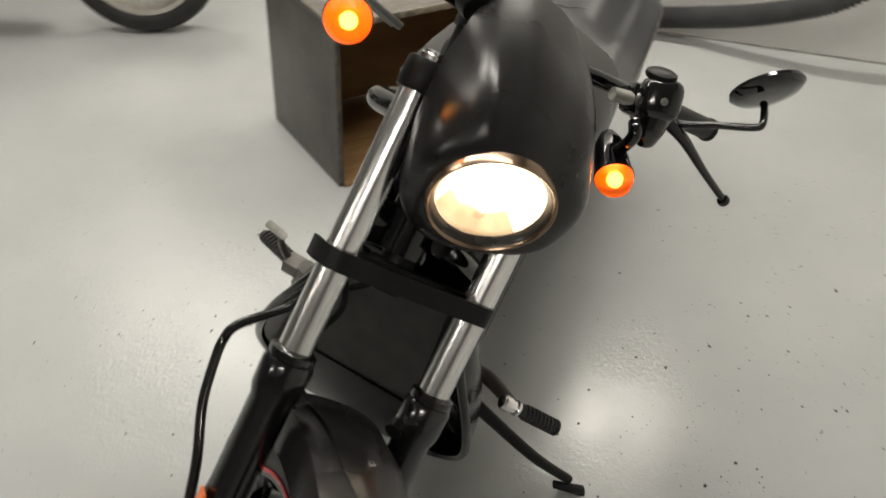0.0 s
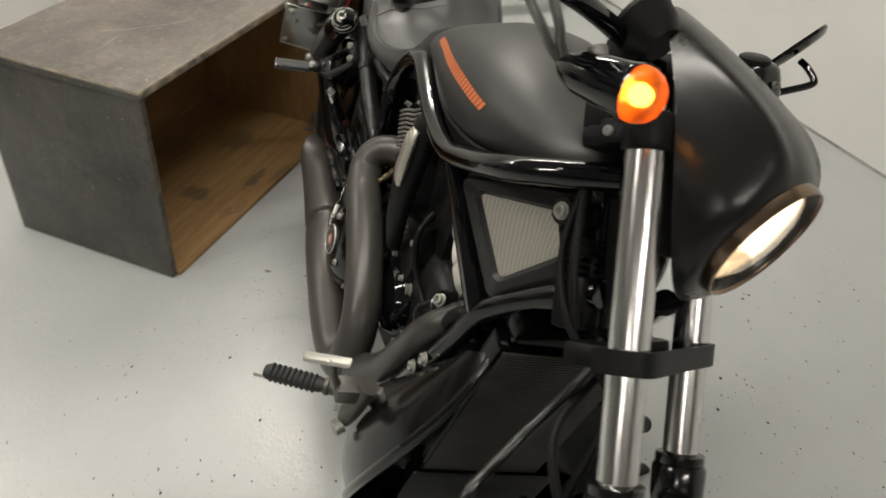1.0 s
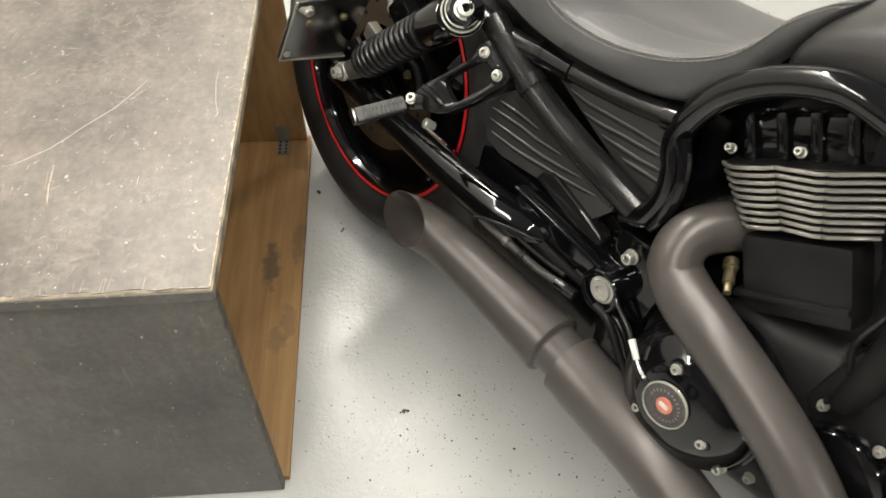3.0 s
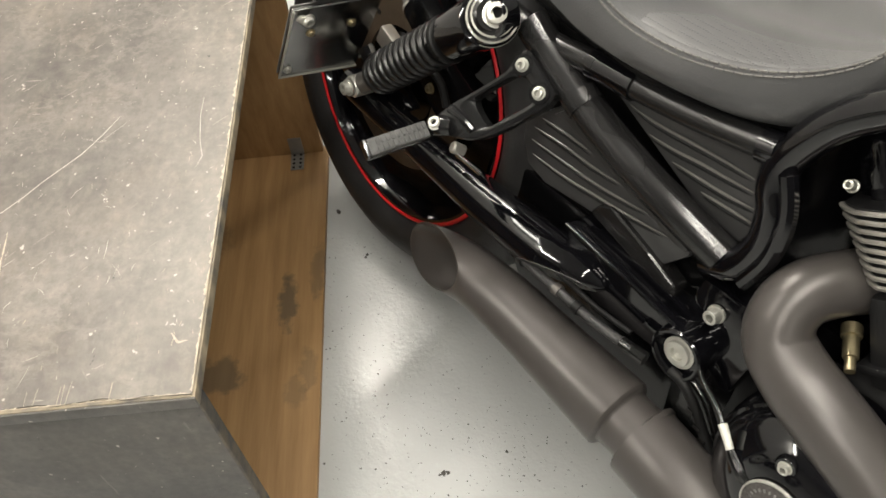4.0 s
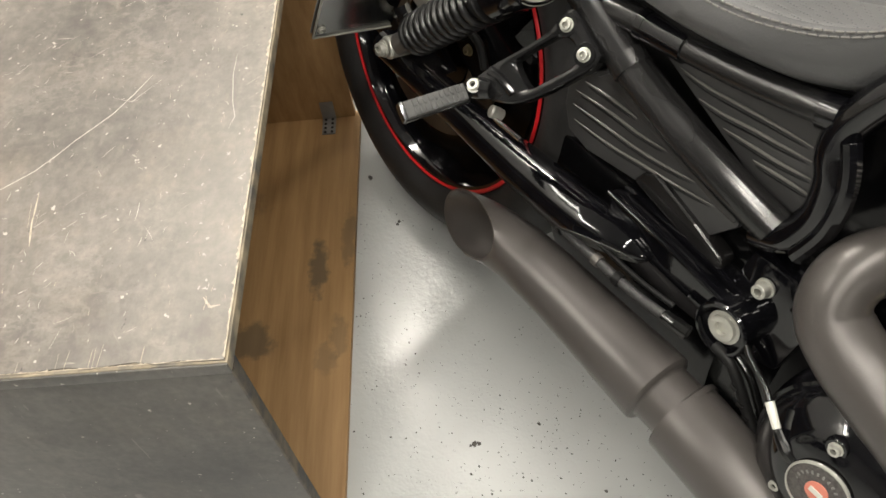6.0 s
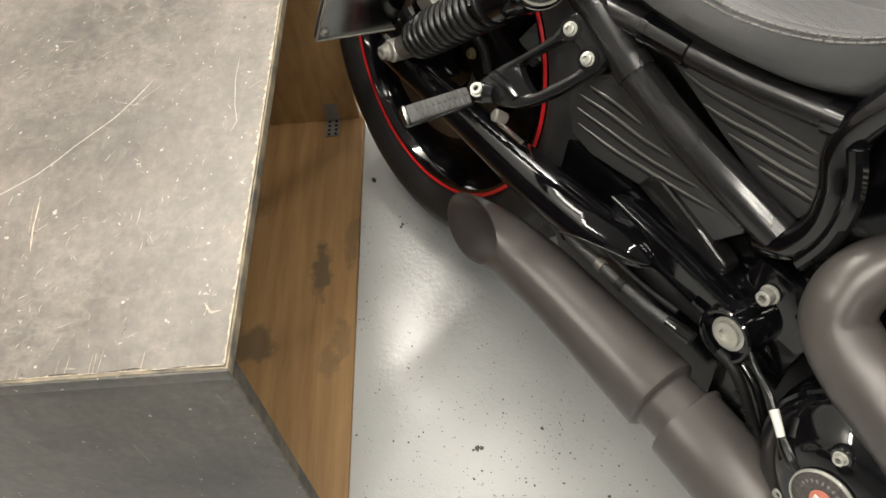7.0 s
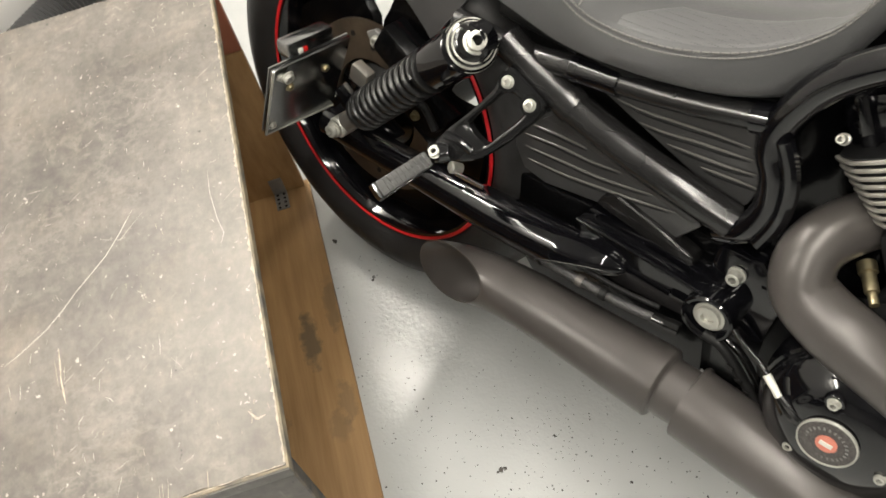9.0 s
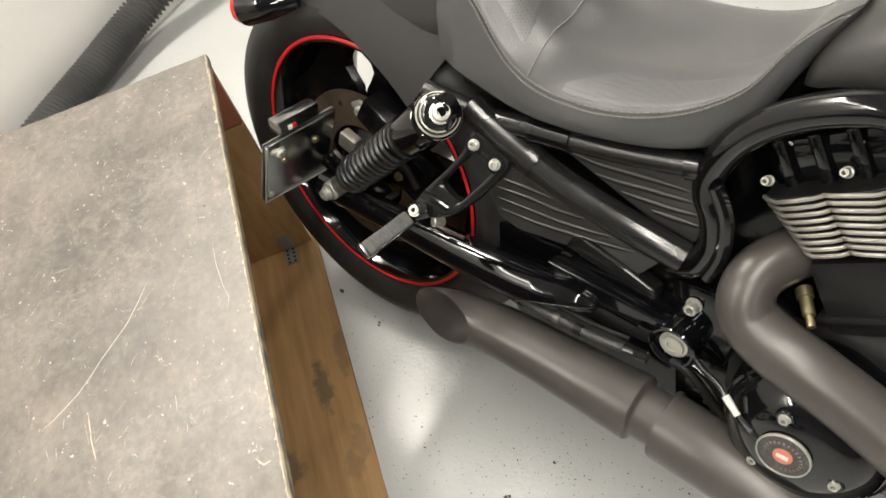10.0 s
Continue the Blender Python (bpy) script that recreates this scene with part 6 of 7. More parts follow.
F3 = Matrix((FW, FV, FU)).transposed()
TV = 0.1157
for sv in (-1, 1):
    put("fork_tube", lathe(bmesh.new(), [(0, 0.0245), (0.44, 0.0245)], F(0, sv * TV, -0.165), FU, 36), CHROME, label="polished chrome fork tube")
    leg = put("fork_leg", lathe(bmesh.new(), [(0, 0.030), (0.42, 0.031), (0.435, 0.036), (0.475, 0.037), (0.482, 0.034), (0.485, 0.027)], F(0, sv * TV, -0.635), FU, 32), SEMI, label="black lower fork leg")
    part("dust_seal", lathe(bmesh.new(), [(0, 0.033), (0.004, 0.0335), (0.012, 0.0335), (0.016, 0.026)], F(0, sv * TV, -0.152), FU, 32), SEMI, leg)
    cap = put("fork_cap", lathe(bmesh.new(), [(0, 0.021), (0.008, 0.021), (0.010, 0.018), (0.014, 0.018), (0.016, 0.012)], F(0, sv * TV, 0.288), FU, 24), CHROME, label="chrome fork cap")
    clamp = put("upper_clamp", lathe(bmesh.new(), [(-0.003, 0.028), (0.0, 0.030), (0.038, 0.030), (0.041, 0.028)], F(0, sv * TV, 0.248), FU, 30), MATTE, label="black upper fork clamp")
    part("clamp_lug", block(bmesh.new(), F(-0.036, sv * TV, 0.268), (0.040, 0.028, 0.030), F3, 0.006), MATTE, clamp)
    part("bolt", bolt(bmesh.new(), F(-0.044, sv * (TV + 0.0145), 0.268), D(0, sv, 0), 0.0058, 0.002), GREYMETAL, clamp)
put("upper_triple_clamp", block(bmesh.new(), F(-0.055, 0, 0.266), (0.070, 0.215, 0.028), F3, 0.010), MATTE, label="black upper triple clamp")
low = put("lower_triple_clamp", block(bmesh.new(), F(-0.055, 0, 0.002), (0.060, 0.225, 0.028), F3, 0.008), MATTE, label="black lower triple clamp band")
bm = bmesh.new()
pth = [F(-0.03, -TV - 0.031, 0.002), F(-0.005, -TV - 0.030, 0.002), F(0.020, -TV - 0.020, 0.002), F(0.031, -TV, 0.002), F(0.031, -0.05, 0.002), F(0.031, 0.05, 0.002), F(0.031, TV - 0.01, 0.002), F(0.026, TV + 0.010, 0.002), F(0.006, TV + 0.026, 0.002)]
strip = spline(pth, 3)
loops = []
for i, p in enumerate(strip):
    d = (strip[min(i + 1, len(strip) - 1)] - strip[max(i - 1, 0)]).normalized()
    o = d.cross(FU).normalized()
    loops.append([p + o * 0.0035 + FU * 0.0145, p - o * 0.0035 + FU * 0.0145, p - o * 0.0035 - FU * 0.0145, p + o * 0.0035 - FU * 0.0145])
rings(bm, loops)
part("band", bm, MATTE, low, "flat black band round both fork tubes")
put("steering_stem", tube(bmesh.new(), [F(-0.07, 0, -0.03), F(-0.07, 0, 0.29)], 0.028, 20, smooth=False), MATTE)
put("steering_head", tube(bmesh.new(), [F(-0.075, 0, 0.03), F(-0.075, 0, 0.235)], 0.042, 20, smooth=False), GLOSS)
for pts, r in (([F(-0.09, -0.07, 0.22), F(-0.11, -0.085, 0.12), F(-0.085, -0.095, 0.03), F(-0.045, -0.075, -0.03), F(-0.03, -0.066, -0.07), F(-0.05, -0.075, -0.12), F(-0.075, -0.082, -0.19), F(-0.07, -0.085, -0.28)], 0.0055), ([F(-0.085, -0.09, 0.2), F(-0.085, -0.10, 0.1), F(-0.08, -0.09, 0.03)], 0.006)):
    rod("front_cable", pts, r, MATTE)
put("horn_block", block(bmesh.new(), F(-0.10, -0.045, 0.06), (0.05, 0.06, 0.07), F3, 0.010), MATTE)
for k in range(5):
    put("relay_fin", block(bmesh.new(), F(-0.095, -0.07, 0.10 + 0.010 * k), (0.03, 0.02, 0.004), F3, 0.001), MATTE)

# front wheel on the floor
TYRE_R = 0.325
lean = radians(LEAN_DEG)
to_world_z = V(0, -math.sin(lean), math.cos(lean))
nz = FV.dot(to_world_z)
reach = TYRE_R * math.sqrt(1 - nz * nz) + 0.02 * abs(nz)
ua = (reach - M0.dot(to_world_z) - 0.03 * FW.dot(to_world_z)) / FU.dot(to_world_z)
AX = F(0.03, 0, ua)
fw = put("front_wheel", lathe(bmesh.new(), [(-0.05, 0.242), (-0.05, 0.23), (-0.03, 0.215), (0.03, 0.215), (0.05, 0.23), (0.05, 0.242), (0.03, 0.238), (-0.03, 0.238)], AX, FV, 64, closed=True), GLOSS, label="gloss black front rim")
part("tyre", lathe(bmesh.new(), [(-0.045, 0.238), (-0.058, 0.255), (-0.062, 0.275), (-0.056, 0.298), (-0.04, 0.314), (-0.018, 0.323), (0, 0.325), (0.018, 0.323), (0.04, 0.314), (0.056, 0.298), (0.062, 0.275), (0.058, 0.255), (0.045, 0.238)], AX, FV, 72, closed=True), RUBBER, fw, "black front tyre")
part("rim_stripe", lathe(bmesh.new(), [(-0.0505, 0.2425), (-0.052, 0.2405), (-0.052, 0.2375), (-0.0505, 0.2355)], AX, FV, 72, closed=True), RED, fw, "thin red stripe round the rim")
part("hub", lathe(bmesh.new(), [(-0.06, 0.02), (-0.06, 0.04), (0.06, 0.04), (0.06, 0.02)], AX, FV, 24), GLOSS, fw)
for k in range(5):
    a = 2 * math.pi * k / 5
    e = FU * math.cos(a) + FW * math.sin(a)
    e2 = FU * math.cos(a + 0.22) + FW * math.sin(a + 0.22)
    part("spoke", tube(bmesh.new(), [AX + e * 0.035, AX + e * 0.13, AX + e2 * 0.222], [0.026, 0.016, 0.024], 10, 4, flat=0.7), GLOSS, fw)
for sv in (-1, 1):
    part("brake_disc", lathe(bmesh.new(), [(sv * 0.075, 0.09), (sv * 0.075, 0.15), (sv * 0.080, 0.15), (sv * 0.080, 0.09)], AX, FV, 48, closed=True), STEEL, fw)
# front fender
bm = bmesh.new()
loops = []
for k in range(27):
    a = radians(-62 + 122 * k / 26)
    e = FU * math.cos(a) + FW * math.sin(a)
    r = TYRE_R + 0.028
    hw = 0.078 * (0.72 + 0.28 * math.sin(math.pi * min(1, max(0, k / 26)))) 
    c = AX + e * r
    sec = [c + FV * (hw * y) - e * d for y, d in ((-1, 0.07), (-1.0, 0.035), (-0.93, 0.014), (-0.7, 0.003), (-0.28, -0.004), (-0.2, -0.007), (0.2, -0.007), (0.28, -0.004), (0.7, 0.003), (0.93, 0.014), (1.0, 0.035), (1, 0.07), (0.96, 0.07), (0.95, 0.035), (0.85, 0.016), (0, 0.004), (-0.85, 0.016), (-0.95, 0.035), (-0.96, 0.07))]
    loops.append(sec)
rings(bm, loops)
ff = put("front_fender", bm, SATIN, label="satin black front fender")
bm = bmesh.new()
grid = []
for k in range(12):
    a = radians(-34 + 60 * k / 11)
    e = FU * math.cos(a) + FW * math.sin(a)
    hw = 0.064 * (1 - 0.45 * k / 11) * (1 - 0.45 * max(0, (k - 9) / 2) ** 2)
    grid.append([AX + e * (TYRE_R + 0.037) + FV * hw * y - e * (0.006 * abs(y) ** 3) for y in (-1, -0.6, 0, 0.6, 1)])
shell(bm, grid, 0.003, -1)
tongue = part("mount_plate", bm, SATIN, ff, "gloss black mounting plate")
a = radians(15)
part("screw", bolt(bmesh.new(), AX + (FU * math.cos(a) + FW * math.sin(a)) * (TYRE_R + 0.038), FU * math.cos(a) + FW * math.sin(a), 0.006, 0.004), CHROME, tongue)
for sv in (-1, 1):
    part("stay", tube(bmesh.new(), [F(0.0, sv * (TV - 0.03), -0.20), F(0.01, sv * 0.075, -0.21)], 0.014, 10), MATTE, ff)
put("side_reflector", block(bmesh.new(), F(0.01, -0.152, -0.40), (0.028, 0.006, 0.075), F3, 0.003), REFLECTOR, label="amber side reflector on the fork leg")
rod("front_brake_hose", [F(-0.055, -0.06, 0.02), F(-0.07, -0.067, -0.026), F(-0.135, -0.091, -0.111), F(-0.172, -0.148, -0.180), F(-0.182, -0.158, -0.215), F(-0.165, -0.161, -0.251), F(-0.125, -0.163, -0.300), F(-0.06, -0.155, -0.36), F(-0.02, -0.15, -0.42)], 0.0078, SEMI, label="black front brake hose")
rod("front_brake_hose", [F(-0.06, -0.02, -0.02), F(-0.09, -0.10, -0.10), F(-0.06, -0.12, -0.20), F(-0.02, -0.12, -0.30)], 0.006, MATTE)

# headlight, cowl and bar: the upper part's frame
M0 = V(1.5255, 0.04, 0.761)
FU, FV = V(-0.555, -0.061, 0.83).normalized(), V(-0.432, 0.873, -0.225)
FV = (FV - FU * FU.dot(FV)).normalized()
FW = FV.cross(FU)
F3 = Matrix((FW, FV, FU)).transposed()
HX = D(0.78, 0, -0.62).normalized()
HC = F(0.084, 0.020, 0.168)
hu = (FU - HX * FU.dot(HX)).normalized()
hl = put("headlight", lathe(bmesh.new(), [(-0.10, 0.05), (-0.06, 0.075), (0.0, 0.083), (0.010, 0.0845), (0.015, 0.0835), (0.018, 0.079), (0.012, 0.0745), (0.0, 0.072), (-0.05, 0.05), (-0.055, 0.0)], HC, HX, 56), SATIN, label="round headlight in a satin black bezel, switched on")
part("trim_ring", lathe(bmesh.new(), [(0.003, 0.0722), (0.010, 0.0752), (0.014, 0.0768), (0.0145, 0.0785), (0.019, 0.0800), (0.022, 0.0828), (0.0215, 0.0850), (0.016, 0.0864), (0.006, 0.0868), (0.0, 0.080)], HC, HX, 56, closed=True), WARMRING, hl, "dark polished ring, tinted bronze for the headlight's warm reflection")
part("reflector", lathe(bmesh.new(), [(-0.040, 0.016), (-0.034, 0.03), (-0.015, 0.055), (0.004, 0.0715), (0.001, 0.0715), (-0.02, 0.055), (-0.038, 0.03), (-0.044, 0.016)], HC, HX, 48, closed=True), HEADGLOW, hl, "brightly lit reflector")
bm = bmesh.new()
grid = []
for k in range(15):
    a = radians(122 + 116 * k / 14)
    e = hu * math.cos(a) + HX.cross(hu) * math.sin(a)
    grid.append([HC + e * r + HX * s for s, r in ((0.0045, 0.0705), (-0.002, 0.064), (-0.011, 0.0555), (-0.017, 0.0485))])
shell(bm, grid, 0.001)
part("reflector_facet", bm, WARMGLOW, hl, "warm-toned lower facets of the reflector")
part("bulb_shield", tube(bmesh.new(), [HC - hu * 0.046 - HX * 0.02, HC - hu * 0.030 + HX * 0.0, HC - hu * 0.022 + HX * 0.002], [0.015, 0.011, 0.007], 12, 4), WARMGLOW, hl, "small bulb shield")
part("bulb", lathe(bmesh.new(), [(-0.045, 0.0), (-0.045, 0.016), (-0.02, 0.018), (-0.010, 0.012), (-0.008, 0)], HC, HX, 20), BEAM, hl, "glowing bulb")
lens_mat = bpy.data.materials.new("clear_lens")
lens_mat.use_nodes = True
lb = lens_mat.node_tree.nodes["Principled BSDF"]
lb.inputs["Transmission Weight"].default_value, lb.inputs["Roughness"].default_value, lb.inputs["IOR"].default_value = 1.0, 0.08, 1.3
lens = part("lens", lathe(bmesh.new(), [(0.006, 0.072), (0.012, 0.066), (0.020, 0.045), (0.024, 0.02), (0.0245, 0.0), (0.022, 0.0), (0.0215, 0.02), (0.0175, 0.045), (0.0095, 0.066), (0.004, 0.072)], HC, HX, 48, cap=False), lens_mat, hl, "clear headlight lens")
lens.visible_shadow = False

# cowl: swept from the bezel back to its rear edge
back = smooth_poly([F(-0.035, 0.012, 0.445), F(-0.02, 0.087, 0.415), F(0.02, 0.134, 0.31), F(0.030, 0.140, 0.22), F(0.030, 0.117, 0.125), F(0.02, 0.062, 0.085), F(0.02, 0.012, 0.078), F(0.02, -0.034, 0.085), F(0.030, -0.080, 0.125), F(0.030, -0.099, 0.22), F(0.02, -0.094, 0.31), F(-0.02, -0.052, 0.415)], 5)
nb = len(back)
ring0 = []
for p in back:
    q = p - HC
    a = math.atan2(q.dot(FV), (q - FV * q.dot(FV)).dot(hu))
    ring0.append(HC + (hu * math.cos(a) + FV * math.sin(a)) * 0.0845 + HX * 0.008)
loops = []
for k in range(13):
    t = k / 12
    lp = []
    for i in range(nb):
        a, b = ring0[i], back[i]
        mid = a.lerp(b, 0.42)
        top = max(0.0, (b - HC).normalized().dot(FU))
        sidew = abs((b - HC).normalized().dot(FV))
        c = mid + FW * (0.062 * top + 0.018 * sidew) + FV * math.copysign((0.020 if (b - HC).dot(FV) < 0 else 0.075) * sidew, (b - HC).dot(FV)) + HX * (0.004 + 0.022 * max(0.0, (b - HC).normalized().dot(hu)))
        ang = abs(math.atan2((b - HC).dot(FV), (b - HC).dot(hu)))
        out = ((mid - HC) - HX * (mid - HC).dot(HX)).normalized()
        ridge = 0.010 * math.exp(-((ang - 0.62) / 0.15) ** 2) - 0.007 * math.exp(-((ang - 1.1) / 0.28) ** 2)
        lp.append(a.lerp(c, t).lerp(c.lerp(b, t), t) + out * ridge * math.sin(math.pi * t) ** 0.8)
    loops.append(lp)
inner = [[p + (HC + FW * -0.02 + FU * 0.08 - p).normalized() * 0.004 for p in lp] for lp in loops[::-1]]
bm = bmesh.new()
rings(bm, loops + inner, True, False)
cowl = put("headlight_cowl", bm, SATIN, label="satin black headlight cowl swept back over the forks", smooth=60)
part("cowl_bracket", block(bmesh.new(), F(0.01, 0, 0.2), (0.04, 0.10, 0.14), F3, 0.01), MATTE, cowl)

# indicators
for sv, c in ((-1, F(0.048, -0.230, 0.294)), (1, F(-0.038, 0.247, 0.257))):
    IX = D(0.94, -0.03, -0.33).normalized() if sv < 0 else HX
    body = put("indicator", lathe(bmesh.new(), [(-0.105, 0.008), (-0.098, 0.014), (-0.075, 0.024), (-0.04, 0.0275), (-0.010, 0.0300), (-0.006, 0.0300), (-0.006, 0.0288), (-0.030, 0.026), (-0.036, 0.0)], c, IX, 32), GLOSS, label="bullet-shaped black indicator with a lit amber lens")
    ln = part("lens", lathe(bmesh.new(), [(-0.010, 0.0292), (-0.003, 0.0298), (0.004, 0.0288), (0.012, 0.0255), (0.018, 0.020), (0.020, 0.010), (0.0205, 0.0)], c, IX, 32), AMBER, body, "lit amber lens")
    bm = bmesh.new()
    bmesh.ops.create_uvsphere(bm, u_segments=16, v_segments=10, radius=0.0105, matrix=Matrix.Translation(c - IX * 0.002 + FV * 0.001))
    part("bulb", bm, BULB, ln, "bright bulb inside the lens")
    part("bulb_dish", lathe(bmesh.new(), [(-0.028, 0.004), (-0.025, 0.016), (-0.012, 0.026), (-0.013, 0.0265), (-0.027, 0.017)], c, IX, 24, closed=True), HALO, ln, "glowing dish round the bulb")
    part("lens_ring", lathe(bmesh.new(), [(-0.010, 0.0306), (-0.006, 0.0312), (-0.002, 0.0306), (-0.006, 0.0296)], c - IX * 0.002, IX, 32, closed=True), GLOSS, body)
    part("stem", tube(bmesh.new(), [c - IX * 0.05, F(-0.004, sv * 0.224, 0.322), F(-0.012, sv * 0.222, 0.345)], [0.010, 0.010, 0.011], 12, 5), GREYMETAL if sv < 0 else GLOSS, body, "grey mounting stud")

# handlebar, risers, grips and levers
hb = rod("handlebar", [F(-0.17, -0.44, 0.450), F(-0.10, -0.33, 0.425), F(-0.055, -0.25, 0.408), F(-0.05, -0.17, 0.398), F(-0.07, -0.05, 0.390), F(-0.07, 0.05, 0.375), F(-0.085, 0.16, 0.385), F(-0.12, 0.30, 0.395), F(-0.17, 0.44, 0.405)], 0.0127, GLOSS, label="black handlebar", seg=16)
for sv in (-1, 1):
    part("riser", tube(bmesh.new(), [F(-0.07, sv * 0.05, 0.28), F(-0.07, sv * 0.05, 0.365)], [0.021, 0.019], 18, smooth=False), MATTE, hb)
    part("riser_clamp", block(bmesh.new(), F(-0.07, sv * 0.05, 0.378), (0.05, 0.04, 0.034), F3, 0.008), MATTE, hb)
    gx = -0.12 if sv > 0 else -0.11
    gu = 0.0 if sv > 0 else 0.035
    grip = put("grip", tube(bmesh.new(), [F(gx - 0.012, sv * 0.325, 0.397 + gu), F(gx - 0.05, sv * 0.445, 0.406 + gu)], 0.0185, 20, smooth=False), RUBBER, label="black rubber handlebar grip")
    part("grip_end", lathe(bmesh.new(), [(0, 0.02), (0.008, 0.021), (0.012, 0.016)], F(gx - 0.05, sv * 0.445, 0.406 + gu), D(-0.3, sv, 0.07), 18), MATTE, grip)
    perch = put("lever_perch", block(bmesh.new(), F(gx + 0.030, sv * 0.265, 0.385 + gu), (0.055, 0.065, 0.05), F3 @ Matrix.Rotation(-sv * 0.28, 3, "Z"), 0.014), GLOSS, label="black lever perch and switch housing")
    part("switch_box", block(bmesh.new(), F(gx + 0.012, sv * 0.295, 0.39 + gu), (0.055, 0.055, 0.065), F3 @ Matrix.Rotation(-sv * 0.28, 3, "Z"), 0.014), MATTE, perch)
    part("clamp_bolt", bolt(bmesh.new(), F(gx + 0.058, sv * 0.262, 0.392 + gu), D(1, 0, 0.2), 0.0065, 0.005), STEEL, perch)
    part("lever", tube(bmesh.new(), [F(gx + 0.055, sv * 0.285, 0.378 + gu), F(gx + 0.066, sv * 0.335, 0.360 + gu), F(gx + 0.060, sv * 0.40, 0.33 + gu), F(gx + 0.054, sv * 0.463, 0.304 + gu)], [0.014, 0.011, 0.008, 0.007], 12, 6, flat=0.8), GLOSS, perch)
    bm = bmesh.new()
    bmesh.ops.create_uvsphere(bm, u_segments=14, v_segments=10, radius=0.0105, matrix=Matrix.Translation(F(gx + 0.053, sv * 0.467, 0.302 + gu)))
    part("lever_ball", bm, GLOSS, perch)
hous = put("clutch_housing", block(bmesh.new(), F(-0.020, 0.246, 0.390), (0.060, 0.062, 0.062), F3 @ Matrix.Rotation(-0.35, 3, "Z") @ Matrix.Rotation(0.2, 3, "X"), 0.022, 4), SEMI, label="rounded black clutch lever housing")
part("lower_lobe", tube(bmesh.new(), [F(-0.022, 0.250, 0.372), F(-0.028, 0.256, 0.345), F(-0.036, 0.266, 0.326)], [0.027, 0.024, 0.014], 18, 5), SEMI, hous)
part("cap", lathe(bmesh.new(), [(0, 0.022), (0.004, 0.024), (0.009, 0.0235), (0.012, 0.018), (0.012, 0)], F(-0.020, 0.232, 0.418), D(0.3, -0.3, 0.9), 24), MATTE, hous)
part("bolt", bolt(bmesh.new(), F(0.012, 0.236, 0.386), D(1, -0.3, 0), 0.005, 0.004), GREYMETAL, hous)
put("clutch_fitting", tube(bmesh.new(), [F(-0.075, 0.20, 0.375), F(-0.08, 0.235, 0.38)], [0.010, 0.012], 12, smooth=False), STEEL)
res = put("brake_reservoir", block(bmesh.new(), F(-0.045, -0.275, 0.432), (0.055, 0.085, 0.05), F3, 0.008), GLOSS, label="black front brake fluid reservoir")
part("lid", block(bmesh.new(), F(-0.045, -0.275, 0.460), (0.057, 0.087, 0.006), F3, 0.002), MATTE, res)
mir = put("mirror", lathe(bmesh.new(), [(0, 0.0), (0.0005, 0.03), (0.004, 0.048), (0.012, 0.056), (0.018, 0.055)], (0, 0, 0), (0, 0, 1), 40), GLOSS, label="oval black mirror on a cranked stem")
MC = F(-0.018, 0.418, 0.470)
mx = (F(-0.005, 0.470, 0.500) - F(-0.03, 0.363, 0.435)).normalized()
mn = D(0.533, 0.345, -0.773)
mn = (mn - mx * mn.dot(mx)).normalized()
my = mx.cross(mn)
mm = Matrix((mx * 1.02, my * 1.02, -mn * 0.9)).transposed().to_4x4()
mm.translation = MC
mir.matrix_basis = mm
part("glass", lathe(bmesh.new(), [(0.0145, 0.0545), (0.0165, 0.0545), (0.0165, 0)], (0, 0, 0), (0, 0, 1), 40), MIRROR, mir, "mirror glass")
stem = rod("mirror_stem", [F(-0.070, 0.285, 0.378), F(-0.056, 0.322, 0.379), F(-0.02, 0.362, 0.398), F(0.010, 0.398, 0.414), F(0.014, 0.405, 0.424), F(0.0, 0.408, 0.445), F(-0.012, 0.410, 0.456)], 0.0058, GLOSS, label="black cranked mirror stem", n=6)
# cables from the bar
for pts in ([F(-0.055, -0.30, 0.42), F(-0.058, -0.285, 0.385), F(-0.052, -0.27, 0.362), F(-0.06, -0.235, 0.345), F(-0.08, -0.15, 0.325)], [F(-0.045, -0.27, 0.42), F(-0.045, -0.262, 0.39), F(-0.043, -0.25, 0.366), F(-0.055, -0.22, 0.345), F(-0.075, -0.14, 0.325)]):
    rod("control_cable", pts, 0.0055, GREYMETAL, label="grey control cable")
put("ignition_block", block(bmesh.new(), F(-0.09, -0.02, 0.31), (0.06, 0.09, 0.07), F3, 0.012), MATTE)
put("instrument_pod", lathe(bmesh.new(), [(-0.05, 0.024), (-0.03, 0.036), (-0.008, 0.040), (-0.006, 0.042), (0.0, 0.042), (0.002, 0.038), (0.002, 0)], F(-0.055, -0.06, 0.418), D(-0.7, 0, 0.7), 32), MATTE, label="round black instrument pod")

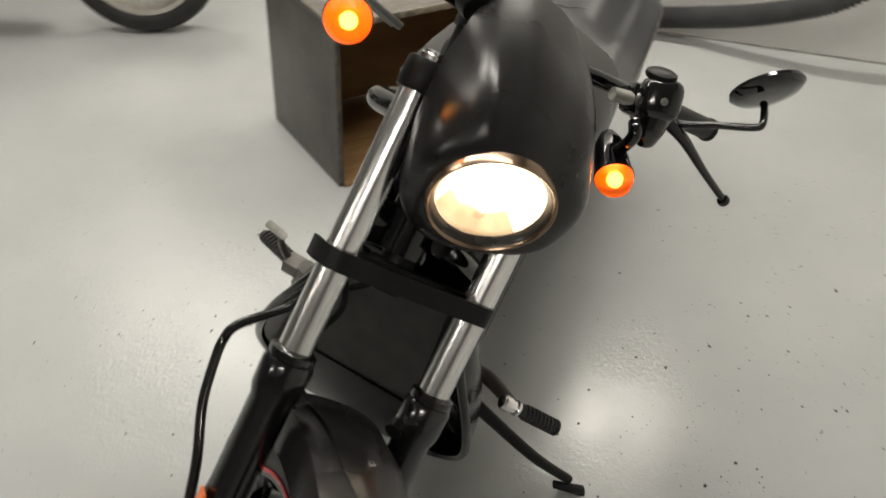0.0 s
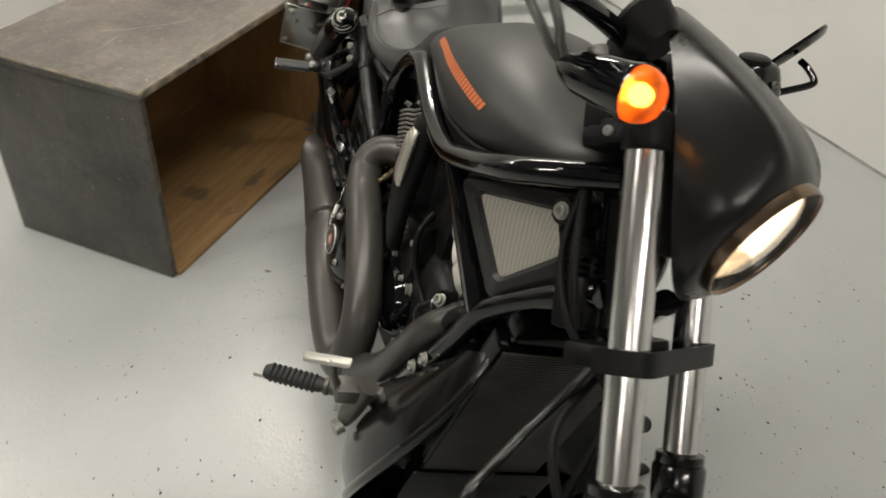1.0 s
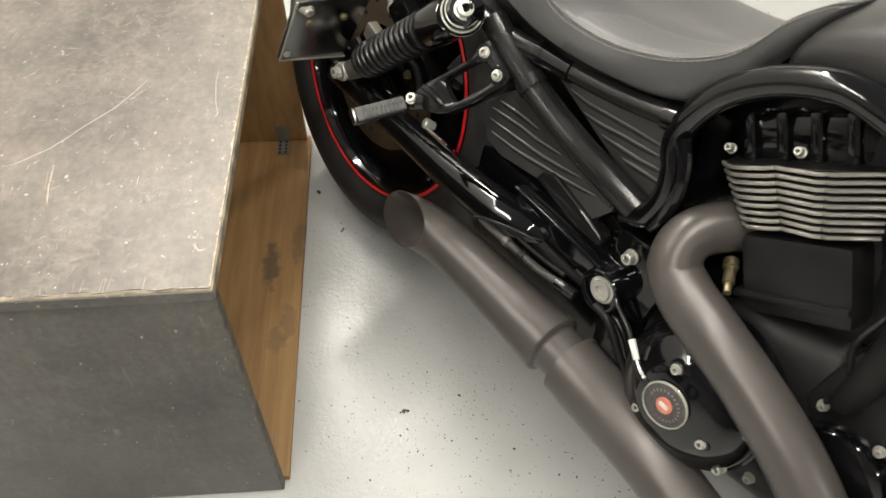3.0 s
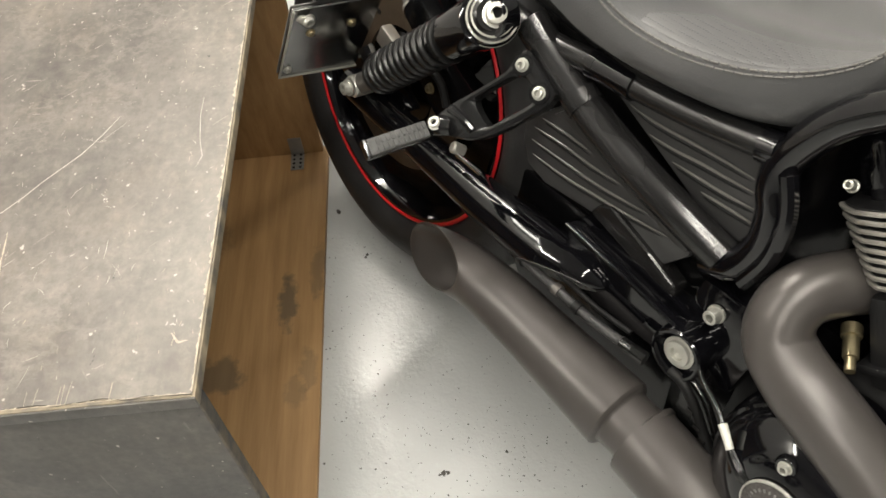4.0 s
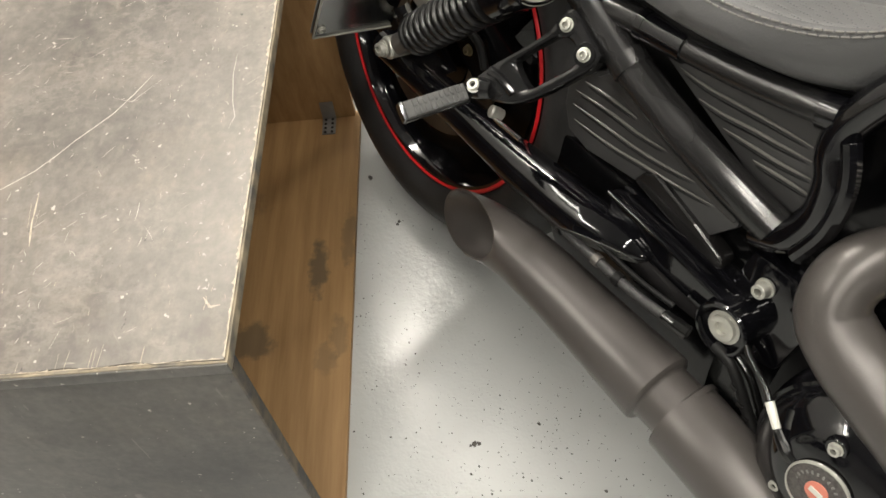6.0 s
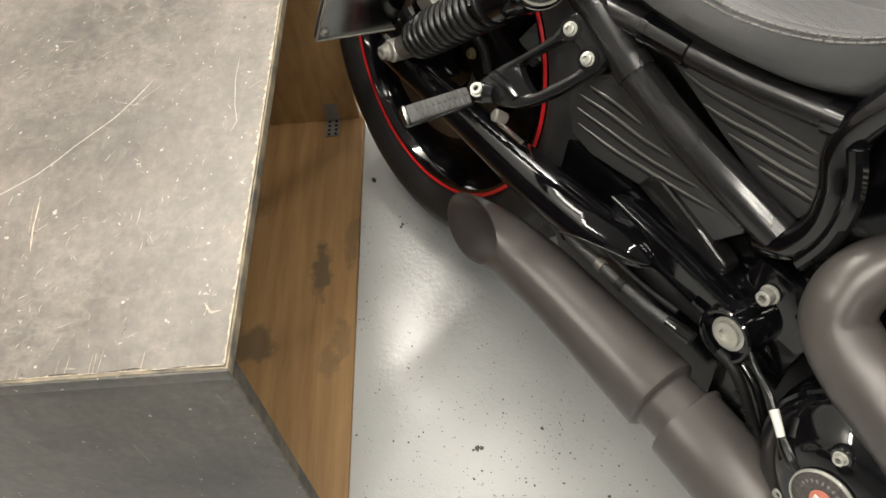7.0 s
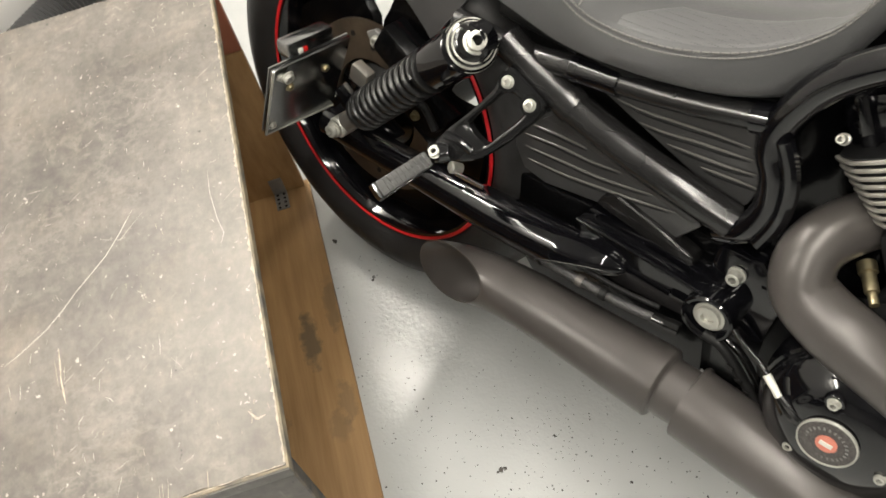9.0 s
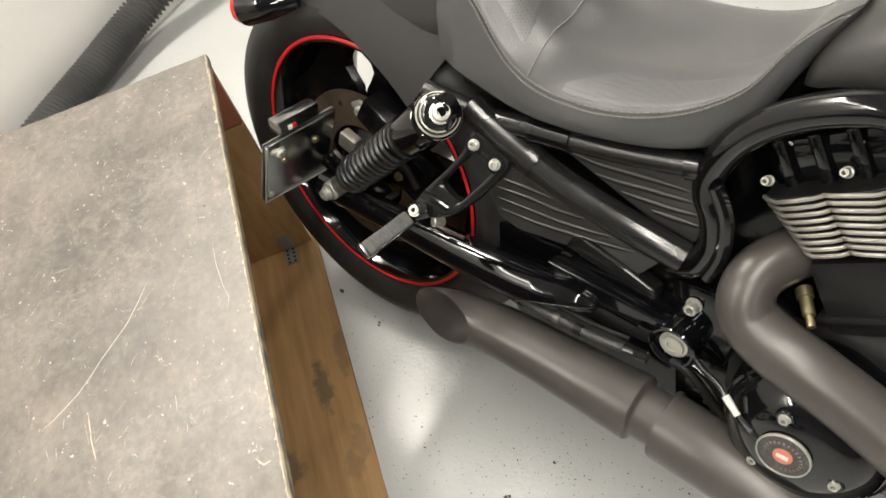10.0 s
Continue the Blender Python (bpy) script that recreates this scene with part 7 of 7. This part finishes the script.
# ---- forward controls ----
for sv in (-1, 1):
    nm = "brake" if sv < 0 else "shift"
    root, tp = V(1.218, sv * 0.262, 0.338), V(1.170, sv * 0.369, 0.318)
    if sv > 0:
        root, tp = V(1.288, 0.272, 0.368), V(1.253, 0.362, 0.334)
    d = (tp - root).normalized()
    ctl = put("footpeg_mount", tube(bmesh.new(), [(1.25, sv * 0.135, 0.35), (1.235, sv * 0.20, 0.345), root], [0.020, 0.016, 0.013], 14, 4), CASTMETAL, label="cast metal forward footpeg mount")
    pg = part("footpeg", tube(bmesh.new(), [root + d * 0.008, root + d * 0.02, tp - d * 0.008, tp], [0.012, 0.016, 0.0165, 0.011], 16, smooth=False, flat=0.75), RUBBER, ctl, "black ribbed rubber footpeg")
    for k in range(9):
        part("rib", lathe(bmesh.new(), [(0, 0.0156), (0.0014, 0.0168), (0.0042, 0.0168), (0.0056, 0.0156)], root + d * (0.026 + 0.0095 * k), d, 16), RUBBER, pg)
    part("joint", lathe(bmesh.new(), [(-0.03, 0.013), (-0.024, 0.016), (-0.012, 0.016), (-0.010, 0.013), (0.0, 0.013), (0.004, 0.016), (0.010, 0.015)], root, d, 20), CHROME if sv > 0 else CASTMETAL, ctl, "bright metal peg joint")
    part("peg_feeler", tube(bmesh.new(), [tp - d * 0.01 + V(0, 0, -0.012), tp + d * 0.016 + V(-0.002, 0, -0.014)], 0.0055, 8, smooth=False), STEEL, ctl)
    if sv < 0:
        ped = put("brake_pedal", plate(bmesh.new(), rounded([(1.234, -0.329, 0.437), (1.277, -0.263, 0.471), (1.285, -0.267, 0.464), (1.243, -0.333, 0.430)], 0.004, 3), (-0.55, 0.1, 0.82), 0.008, 0.002), STEEL, label="bright metal brake pedal")
        part("pedal_arm", tube(bmesh.new(), [(1.262, -0.290, 0.452), (1.262, -0.278, 0.41), (1.245, -0.255, 0.365), (1.25, -0.22, 0.335)], [0.007, 0.007, 0.010, 0.011], 12, 5), CASTMETAL, ped)
        mc = put("rear_master_cylinder", tube(bmesh.new(), [(1.262, -0.215, 0.395), (1.255, -0.225, 0.335), (1.245, -0.228, 0.29)], [0.019, 0.019, 0.014], 16, 3), CASTMETAL, label="cast grey rear brake master cylinder")
        part("yoke", block(bmesh.new(), (1.255, -0.245, 0.375), (0.04, 0.045, 0.03), None, 0.006), CASTMETAL, mc)
        part("banjo", lathe(bmesh.new(), [(0, 0.014), (0.016, 0.014), (0.02, 0.009)], (1.252, -0.232, 0.285), (0.3, -0.8, -0.4), 16), STEEL, mc)
        for c in ((1.21, -0.238, 0.352), (1.24, -0.245, 0.312)):
            part("bolt", bolt(bmesh.new(), c, (-0.1, -1, 0.1), 0.007, 0.006), STEEL, mc)
stand_top = V(1.31, 0.19, 0.35)
stand_foot_world = Vector((1.212, 0.485, 0.012))
stand_foot = V(stand_foot_world.x, stand_foot_world.y * math.cos(lean) - stand_foot_world.z * math.sin(lean), stand_foot_world.y * math.sin(lean) + stand_foot_world.z * math.cos(lean))
st = put("side_stand", tube(bmesh.new(), [stand_top, stand_top.lerp(stand_foot, 0.6) + V(0.01, 0, 0.01), stand_foot + V(-0.01, -0.005, 0.01)], [0.014, 0.012, 0.010], 12, 5), MATTE, label="black side stand resting on the floor")
part("stand_foot", tube(bmesh.new(), [stand_foot + V(0.02, -0.03, 0.008), stand_foot + V(-0.012, 0.035, -0.004)], [0.010, 0.014], 10, smooth=False, flat=0.6), MATTE, st)
